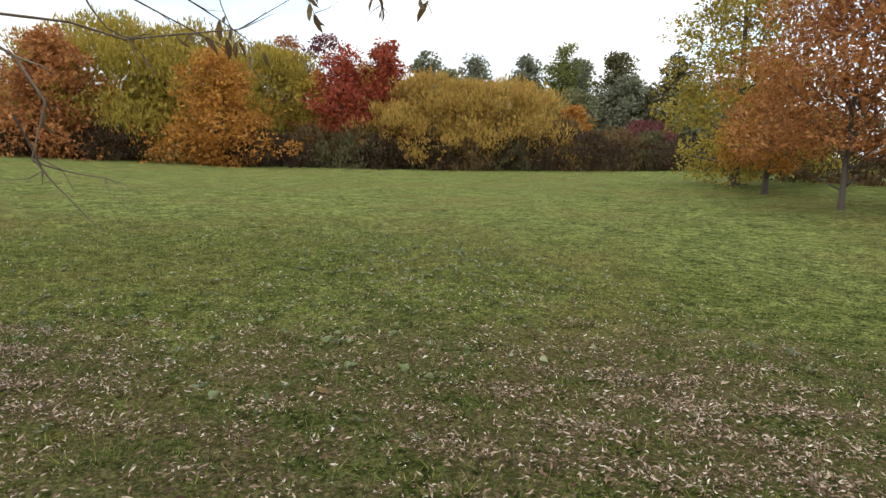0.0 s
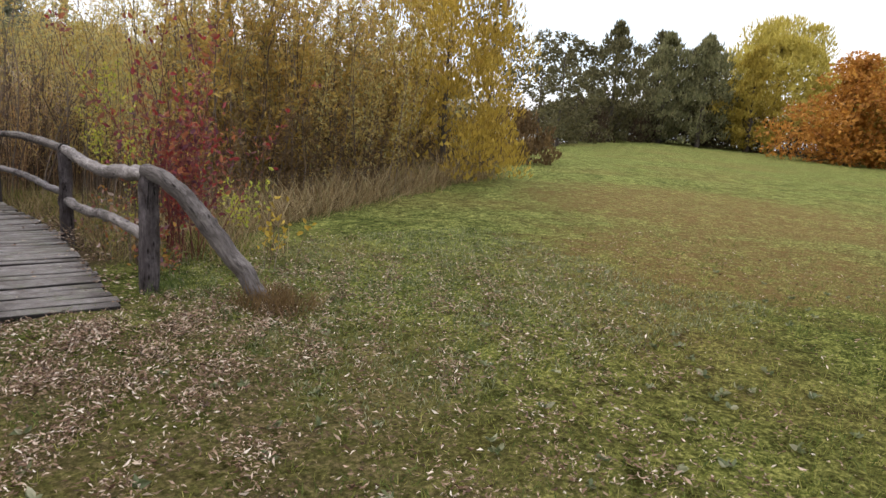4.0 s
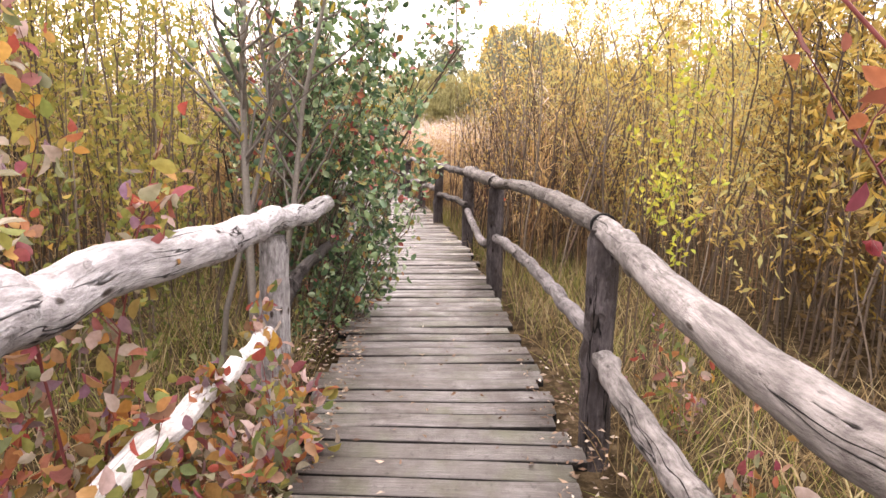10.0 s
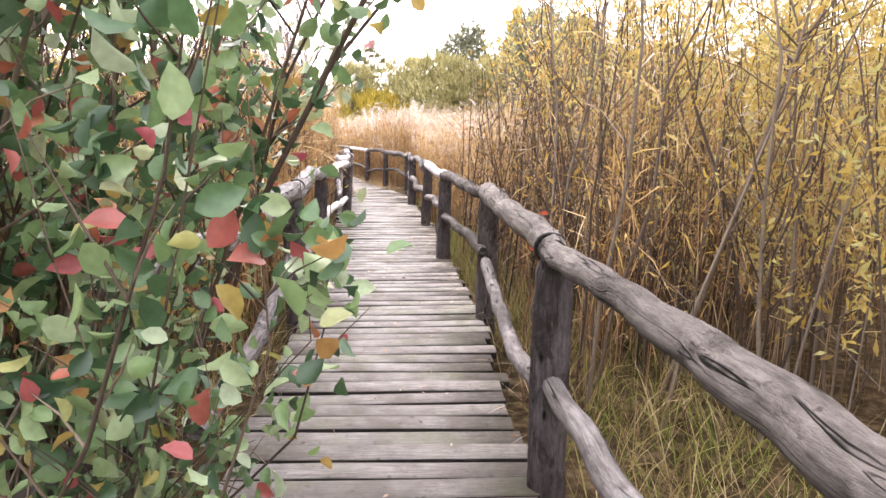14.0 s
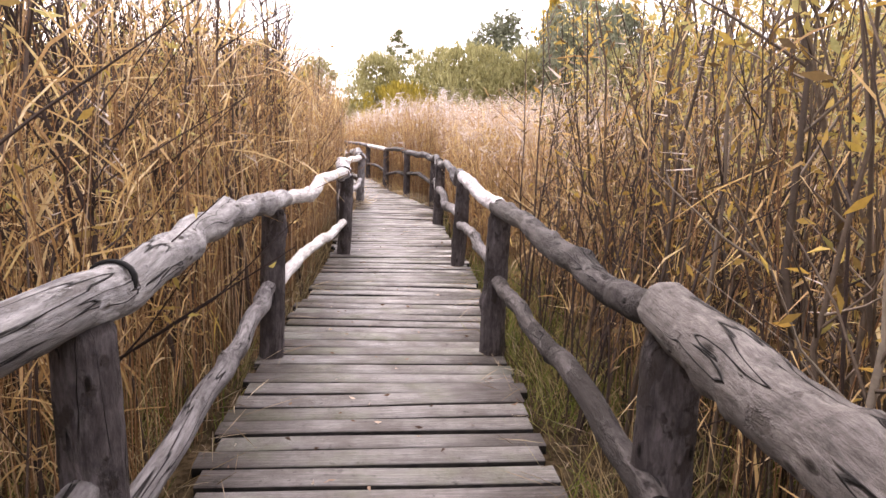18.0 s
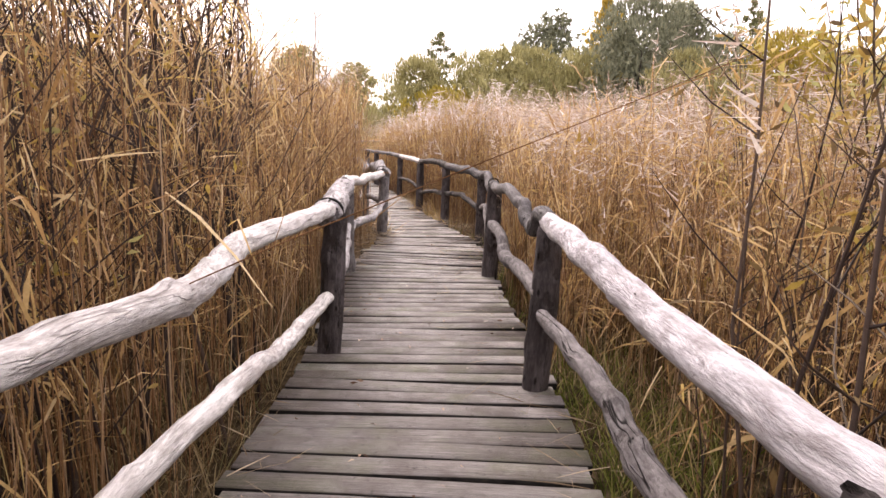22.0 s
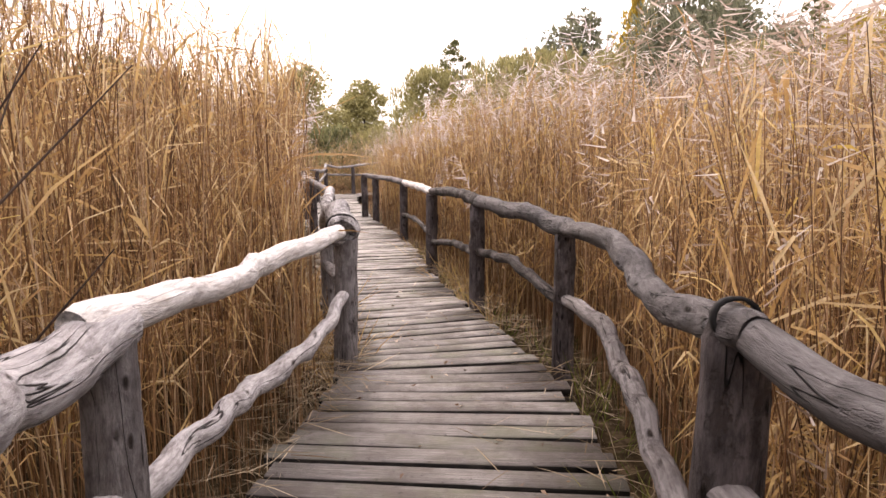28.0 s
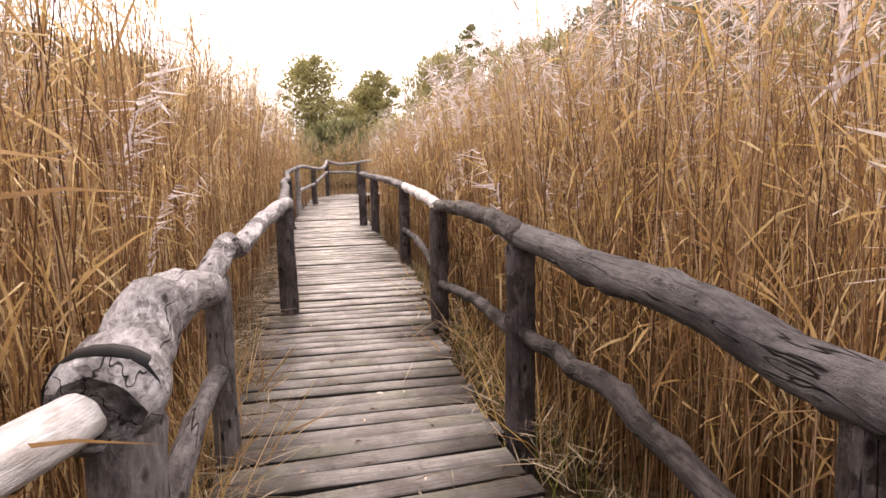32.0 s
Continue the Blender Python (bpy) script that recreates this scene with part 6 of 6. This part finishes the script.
def lawn():
    # small tufts, close together near the path over the turf
    m = 27000
    xy = np.stack([rng.uniform(-3.5, 10.5, m), rng.uniform(-11.0, 4.5, m)], 1)
    litter = np.exp(-((xy[:, 0] - 0.9) ** 2 + (xy[:, 1] + 0.2) ** 2) / 2.2) + 0.7 * np.exp(-((xy[:, 0] + 0.2) ** 2 + (xy[:, 1] + 5.9) ** 2) / 4.0)
    bare = litter * 0.5 + 0.35 * patchy(xy[:, 0], xy[:, 1], 0.8)
    xy = xy[(marsh_at(xy[:, 0], xy[:, 1]) < 0.4) & (rng.random(m) > bare) & (rng.random(m) < 0.12 + sward_at(xy[:, 0], xy[:, 1])) & ((rng.random(m) < 0.45) | (xy[:, 0] < 1.9) | (xy[:, 1] < -1.0))]
    m, per = len(xy), 11
    tall = rng.uniform(0.6, 1.25, m) * (0.65 + 0.6 * (1 - patchy(xy[:, 0], xy[:, 1], 0.6)))
    at = np.repeat(xy, per, 0)
    lean = rng.normal(0, 1, (len(at), 2))
    at = at + lean * 0.018
    base = on_ground(at) - np.array([0, 0, 0.008])
    way = unit(np.column_stack([lean * 0.55 + rng.normal(0, 0.25, lean.shape), rng.uniform(0.5, 1.6, len(at))]))
    c = Cloud()
    ribbons(c, base, way, rng.uniform(0.035, 0.085, len(at)) * np.repeat(tall, per), rng.uniform(0.0035, 0.0075, len(at)), rng.uniform(0.1, 0.7, len(at)), 1)
    tagged(new("grass", c.mesh("grass", GRASS)), "short green meadow grass in small tufts", "grass", kind="stuff")


def tall_grass(name, xy, h_lo, h_hi, per, mat, label, wide=(0.004, 0.009)):
    base = np.repeat(on_ground(xy), per, 0)
    base[:, :2] += rng.normal(0, 0.06, (len(base), 2))
    n = len(base)
    az = rng.uniform(0, 2 * math.pi, n)
    way = unit(np.stack([np.cos(az), np.sin(az), rng.uniform(0.8, 4.0, n)], 1))
    c = Cloud()
    ribbons(c, base, way, rng.uniform(h_lo, h_hi, n), rng.uniform(wide[0], wide[1], n), rng.uniform(0.1, 0.55, n), 2)
    tagged(new(name, c.mesh(name, mat)), label, "grass", kind="stuff")


def fallen():
    c = Cloud()
    n = 84000
    xy = np.vstack([np.stack([rng.normal(1.0, 1.5, n // 2), rng.normal(-1.1, 1.4, n // 2)], 1), np.stack([rng.normal(-0.3, 1.9, n // 2), rng.normal(-5.3, 1.7, n // 2)], 1), np.stack([rng.uniform(-3, 9, n // 3), rng.uniform(-9, 2, n // 3)], 1), np.stack([rng.normal(0.7, 0.9, n // 3), rng.normal(0.45, 0.55, n // 3)], 1), np.stack([rng.normal(3.4, 1.3, n // 3), rng.normal(0.9, 1.1, n // 3)], 1), np.stack([rng.normal(-1.0, 0.9, n // 4), rng.normal(-6.9, 0.8, n // 4)], 1), np.stack([rng.normal(1.3, 0.7, n // 8), rng.normal(-2.7, 0.5, n // 8)], 1)])
    ok = ((xy[:, 1] < 1.2) | (deck_away(xy[:, 0], xy[:, 1]) > 0.75)) & ((xy[:, 1] < 1.7) | (xy[:, 0] > 2.2)) & (xy[:, 1] < 3.6)
    ok &= rng.random(len(xy)) < 0.10 + 0.90 * patchy(xy[:, 0], xy[:, 1]) ** 2.0
    xy = xy[ok]
    p = on_ground(xy) + np.array([0, 0, 0.014]) + np.array([0, 0, 1]) * rng.uniform(0, 0.035, (len(xy), 1))
    az = rng.uniform(0, 2 * math.pi, len(p))
    way = np.stack([np.cos(az), np.sin(az), rng.normal(0.05, 0.4, len(p))], 1)
    leaves(c, p, way, rng.uniform(0.016, 0.036, len(p)) * np.where(rng.random(len(p)) < 0.2, 1.55, 1.0), 0.27, 0.6, False)
    tagged(new("leaf_litter", c.mesh("leaf_litter", LITTER)), "dry narrow willow leaves fallen on the grass", "leaves", kind="stuff")
    c = Cloud()
    xy = np.vstack([np.stack([rng.normal(1.2, 0.7, 34), rng.normal(-5.3, 0.6, 34)], 1), np.stack([rng.uniform(-1, 6, 22), rng.uniform(-9, -1.5, 22)], 1)])
    p = on_ground(xy) + np.array([0, 0, 0.03])
    az = rng.uniform(0, 2 * math.pi, len(p))
    leaves(c, p, np.stack([np.cos(az), np.sin(az), rng.normal(0.05, 0.15, len(p))], 1), rng.uniform(0.04, 0.085, len(p)), 0.8, 0.3, True)
    tagged(new("broad_leaves", c.mesh("broad_leaves", PALE_LEAF)), "pale grey-green broad leaves lying in the turf", "leaves", kind="stuff")
    # a few on the planks, and straw trodden along their edges further on
    c = Cloud()
    d = along(0.2, 24, 0.0, 0.7, 260, 1)
    d = np.vstack([d, along(0.2, 24, 0.0, 0.7, 260, -1), along(0.0, 4.5, 0.5, 0.8, 500, 1), along(0.0, 3.0, 0.5, 0.8, 260, -1), along(2.5, 6.2, 0.45, 0.85, 900, -1)])
    p = np.column_stack([d, np.full(len(d), 0.006)]) + np.array([0, 0, 1]) * rng.uniform(0, 0.012, (len(d), 1))
    az = rng.uniform(0, 2 * math.pi, len(p))
    leaves(c, p, np.stack([np.cos(az), np.sin(az), rng.normal(0, 0.1, len(p))], 1), rng.uniform(0.02, 0.05, len(p)), 0.35, 0.4, False)
    tagged(new("fallen_leaves", c.mesh("fallen_leaves", LITTER)), "small pale fallen leaves on the planks", "leaves", kind="stuff")
    c = Cloud()
    d = np.vstack([along(17.5, 29, 0.62, 0.88, 500, 1), along(17.5, 29, 0.66, 0.97, 1500, -1), along(7, 14, 0.6, 0.85, 160, -1), along(7, 14, 0.6, 0.85, 160, 1), along(14, 27, 0.1, 0.6, 90, 1), along(19.5, 25, 0.5, 0.8, 260, 1), along(19.5, 25, 0.52, 0.85, 600, -1)])
    p = np.column_stack([d, rng.uniform(0.008, 0.07, len(d))])
    az = rng.uniform(0, 2 * math.pi, len(p))
    way = unit(np.stack([np.cos(az), np.sin(az), rng.normal(0.05, 0.12, len(p))], 1))
    ribbons(c, p, way, rng.uniform(0.06, 0.34, len(p)), rng.uniform(0.003, 0.008, len(p)), rng.uniform(0, 0.1, len(p)), 2)
    tagged(new("straw", c.mesh("straw", STRAW)), "broken reed straw trodden along the planks", "straw", kind="stuff")


def herbs():
    c = Cloud()
    m = 150
    xy = np.vstack([np.stack([rng.normal(3.2, 1.1, m // 2), rng.normal(-3.2, 1.4, m // 2)], 1), np.stack([rng.uniform(-1, 8, m), rng.uniform(-9, 1, m)], 1), np.stack([rng.normal(4.6, 1.2, m), rng.normal(-7.6, 1.0, m)], 1)])
    base = np.repeat(on_ground(xy), 6, 0) + np.array([0, 0, 0.01])
    az = rng.uniform(0, 2 * math.pi, len(base))
    way = np.stack([np.cos(az), np.sin(az), rng.uniform(0.15, 0.9, len(base))], 1)
    leaves(c, base, way, rng.uniform(0.025, 0.065, len(base)), 0.5, 0.3, True)
    tagged(new("herbs", c.mesh("herbs", HERB)), "broad-leaved dock and plantain rosettes in the turf", "herbs", kind="stuff")


lawn()
fallen()
herbs()
t_ = rng.uniform(0, 1, 620)
tall_grass("tall_grass", np.stack([2.6 + 9.4 * t_ + rng.normal(0, 0.2, 620), 3.6 + 5.4 * t_ + rng.uniform(-0.2, 1.0, 620)], 1), 0.5, 1.15, 9, DRY_GRASS, "tall tan grass along the thicket's foot", (0.006, 0.014))
tall_grass("tall_grass", np.vstack([along(1.2, 16, 0.85, 2.4, 750, 1), along(1.5, 18, 0.85, 2.2, 700, -1)]), 0.25, 0.75, 9, DRY_GRASS, "rough straw-coloured grass beside the planks")
tall_grass("tall_grass", np.vstack([along(2, 12, 0.85, 3.0, 420, -1), along(1.2, 12, 0.85, 2.2, 300, 1), along(16, 27, 0.75, 0.95, 60, 1), along(11.0, 15.2, 0.8, 1.6, 240, 1)]), 0.2, 0.6, 8, GRASS, "green marsh grass beside the planks")
tall_grass("tall_grass", np.vstack([blob(2.47, 0.98, 60, 0.2), blob(2.58, 0.80, 40, 0.22)]), 0.14, 0.36, 7, L_BROWN, "tuft of long grass round the log's foot")
q_ = 11.0 * rng.random(6500) ** 0.7
a_ = rng.uniform(-1.3, 1.6, 6500)
q_ = np.stack([-2.0 + np.cos(a_) * q_ * 1.2, -4.2 + np.sin(a_) * q_], 1)
q_ = q_[rng.random(6500) < 0.15 + 0.7 * (1 - patchy(q_[:, 0], q_[:, 1])) ** 1.5]
tall_grass("grass_tufts", q_[marsh_at(q_[:, 0], q_[:, 1]) < 0.3], 0.05, 0.11, 8, TUFT, "small tufts of longer grass in the turf", (0.003, 0.007))
tall_grass("turf_tufts", np.stack([rng.uniform(1.9, 6.5, 2000), rng.uniform(-1.2, 3.2, 2000)], 1), 0.03, 0.08, 7, HERB, "pale clover and short grass in the turf", (0.004, 0.010))
tall_grass("straw_tufts", np.vstack([along(17, 28, 0.75, 0.95, 50, 1), along(17, 28, 0.7, 0.95, 150, -1)]), 0.12, 0.42, 7, STRAW, "bent reed straw along the edge of the planks")
tall_grass("tall_grass", np.vstack([blob(1.95, 1.75, 26, 0.35), blob(0.1, 1.6, 18, 0.4)]), 0.08, 0.28, 8, TUFT, "green grass at the foot of the posts")

tall_grass("reed_tufts", np.vstack([along(20.3, 22.8, 0.66, 1.15, 110, -1), along(21.5, 26.0, 0.7, 1.1, 60, 1)]), 0.3, 0.95, 8, REED_LEAF, "bent golden reed leaves crowding the edge of the planks", (0.006, 0.013))



def long_blades(xy, z_lo, z_hi, way, label):
    # single broad reed blades that cross above the rail
    base = np.column_stack([xy, rng.uniform(z_lo, z_hi, len(xy))])
    d = unit(np.array(way) + rng.normal(0, 0.45, (len(xy), 3)))
    c, straws = Cloud(), Cloud()
    ribbons(c, base, d, rng.uniform(0.35, 0.75, len(xy)), rng.uniform(0.009, 0.02, len(xy)), rng.uniform(-0.1, 0.4, len(xy)), 3)
    foot = on_ground(xy)
    tubes(straws, np.stack([foot, (foot + base) / 2, base], 1), np.full((len(xy), 3), 0.0035), 4)
    t = thing("reed_shoots", label, "reeds", tuple(foot.mean(0)))
    for nm, cl, m in (("stems", straws, REED_STEM), ("blades", c, REED_LEAF)):
        put(nm, cl.mesh(nm, m), t, kind="stuff").matrix_parent_inverse = Matrix.Translation(-t.location)
    t["kind"] = "stuff"


long_blades(along(10.6, 13.2, 0.85, 1.25, 40, -1), 1.0, 2.0, (0.5, -0.2, 0.4), "long golden reed blades leaning over the rail")
long_blades(along(18.5, 21.5, 0.85, 1.3, 60, -1), 0.5, 1.9, (0.3, -0.2, 0.9), "long golden reed blades beside the pale rail")
long_blades(along(16.0, 26.0, 1.1, 1.6, 80, 1), 0.5, 1.6, (0.1, 0.0, 1.0), "long golden reed blades before the reed bed")
reeds("reed_bed", along(20.5, 29.0, 0.95, 1.55, 130, 1), 1.5, 1.95, "reeds with large pale feathery plumes above the bed", 5, plume=1.0, lean=0.1, snapped=0.0, f_lo=0.4, head=1.45)
reeds("reed_bed", along(21.0, 27.0, 0.95, 1.5, 26, -1), 1.6, 2.2, "reeds with large pale feathery plumes above the bed", 5, plume=1.0, lean=0.12, snapped=0.0, f_lo=0.4, head=1.4)

build_deck()


# ---- twigs that hang into view, and the far pylon ----
def hanging_twigs():
    t = thing("willow_bough", "thin bare willow twigs with a few long leaves hanging overhead", "branch", (-1.2, -3.4, 3.2))
    wood, leaf = Cloud(), Cloud()

    def twig(pts, r, n_leaf):
        p = spline(pts, 6)
        tubes(wood, p[None], r * 0.95 * np.array([[1.0, 0.85, 0.7, 0.55, 0.4, 0.2]]), 5)
        for _ in range(3):
            i = int(rng.integers(1, 5))
            d = unit(p[i] - p[i - 1] + rng.normal(0, 0.05, 3)) * rng.uniform(0.06, 0.16)
            q = np.stack([p[i], p[i] + d * 0.5 + rng.normal(0, 0.008, 3), p[i] + d + rng.normal(0, 0.012, 3)])
            tubes(wood, q[None], r * np.array([[0.5, 0.35, 0.15]]), 4)
        for _ in range(n_leaf):
            k = rng.uniform(0.3, 1.0) * 5
            i = min(int(k), 4)
            q = p[i] * (1 - (k - i)) + p[i + 1] * (k - i)
            leaves(leaf, q[None], np.array([[rng.normal(0, 0.5), rng.normal(0, 0.5), -1.0]]), np.array([rng.uniform(0.05, 0.085)]), 0.3, 0.2, True)

    twig(((-0.70, -3.25, 1.81), (-0.67, -3.53, 1.81), (-0.67, -3.70, 1.77), (-0.68, -3.90, 1.81), (-0.71, -4.08, 1.84), (-0.77, -4.36, 2.03)), 0.0060, 5)
    twig(((-0.77, -3.56, 1.93), (-0.77, -3.63, 1.80), (-0.77, -3.72, 1.75), (-0.77, -3.79, 1.65)), 0.0040, 1)
    twig(((-0.57, -3.67, 1.96), (-0.58, -3.91, 1.85), (-0.61, -4.09, 1.77), (-0.63, -4.19, 1.74)), 0.0040, 2)
    twig(((-0.67, -3.80, 1.99), (-0.69, -3.98, 1.89), (-0.71, -4.09, 1.82), (-0.73, -4.17, 1.76)), 0.0040, 3)
    twig(((-1.09, -3.33, 1.69), (-1.08, -3.41, 1.64), (-1.08, -3.48, 1.52), (-1.08, -3.44, 1.36), (-1.08, -3.48, 1.30), (-1.07, -3.61, 1.14)), 0.0060, 2)
    twig(((-1.08, -3.44, 1.35), (-1.07, -3.53, 1.32), (-1.07, -3.64, 1.30), (-1.07, -3.70, 1.27)), 0.0030, 0)
    twig(((-1.08, -3.40, 1.48), (-1.08, -3.46, 1.34), (-1.08, -3.46, 1.28)), 0.0040, 0)
    twig(((-1.04, -4.20, 1.97), (-1.06, -4.25, 1.89), (-1.06, -4.27, 1.84)), 0.0030, 4)
    twig(((-1.12, -4.45, 1.99), (-1.13, -4.47, 1.91), (-1.14, -4.50, 1.87)), 0.0030, 4)
    twig(((-1.16, -4.56, 1.98), (-1.18, -4.59, 1.93), (-1.20, -4.64, 1.91)), 0.0030, 2)
    twig(((-0.79, -3.99, 1.97), (-0.80, -4.02, 1.86), (-0.81, -4.07, 1.78), (-0.80, -4.02, 1.79)), 0.0030, 5)
    twig(((1.16, -4.39, 2.06), (1.16, -4.51, 1.90), (1.15, -4.60, 1.80), (1.14, -4.76, 1.78), (1.12, -4.86, 1.81)), 0.0022, 1)
    twig(((1.48, -2.32, 1.90), (1.53, -2.38, 1.82), (1.63, -2.48, 1.79)), 0.0030, 1)
    for nm, c, m in (("twig", wood, BARK), ("leaf", leaf, L_BROWN)):
        ob = put(nm, c.mesh(nm, m), t, kind="stuff")
        ob.matrix_parent_inverse = Matrix.Translation(-t.location)


hanging_twigs()


def pylon(x, y, h):
    t = thing("pylon", "distant grey steel lattice pylon", "pylon", (x, y, float(ground_z(x, y))))
    c = Cloud()
    segs = []
    for sx, sy in ((-1, -1), (1, -1), (1, 1), (-1, 1)):
        segs.append(((sx * 3.2, sy * 3.2, 0), (sx * 0.5, sy * 0.5, h)))
    for k in range(9):
        z0, z1 = h * k / 9, h * (k + 1) / 9
        w0, w1 = 3.2 - 2.7 * k / 9, 3.2 - 2.7 * (k + 1) / 9
        segs += [((-w0, -w0, z0), (w1, -w1, z1)), ((w0, -w0, z0), (-w1, -w1, z1)), ((-w0, -w0, z0), (-w1, w1, z1)), ((-w0, w0, z0), (-w1, -w1, z1))]
    for z in (0.72, 0.86):
        segs.append(((-6, -6, h * z), (6, 6, h * z)))
    p = np.array(segs)
    tubes(c, np.stack([p[:, 0], p[:, 1]], 1), np.full((len(p), 2), 0.16), 4)
    put("lattice", c.mesh("lattice", STEEL), t)


pylon(285.0, 82.0, 47.0)
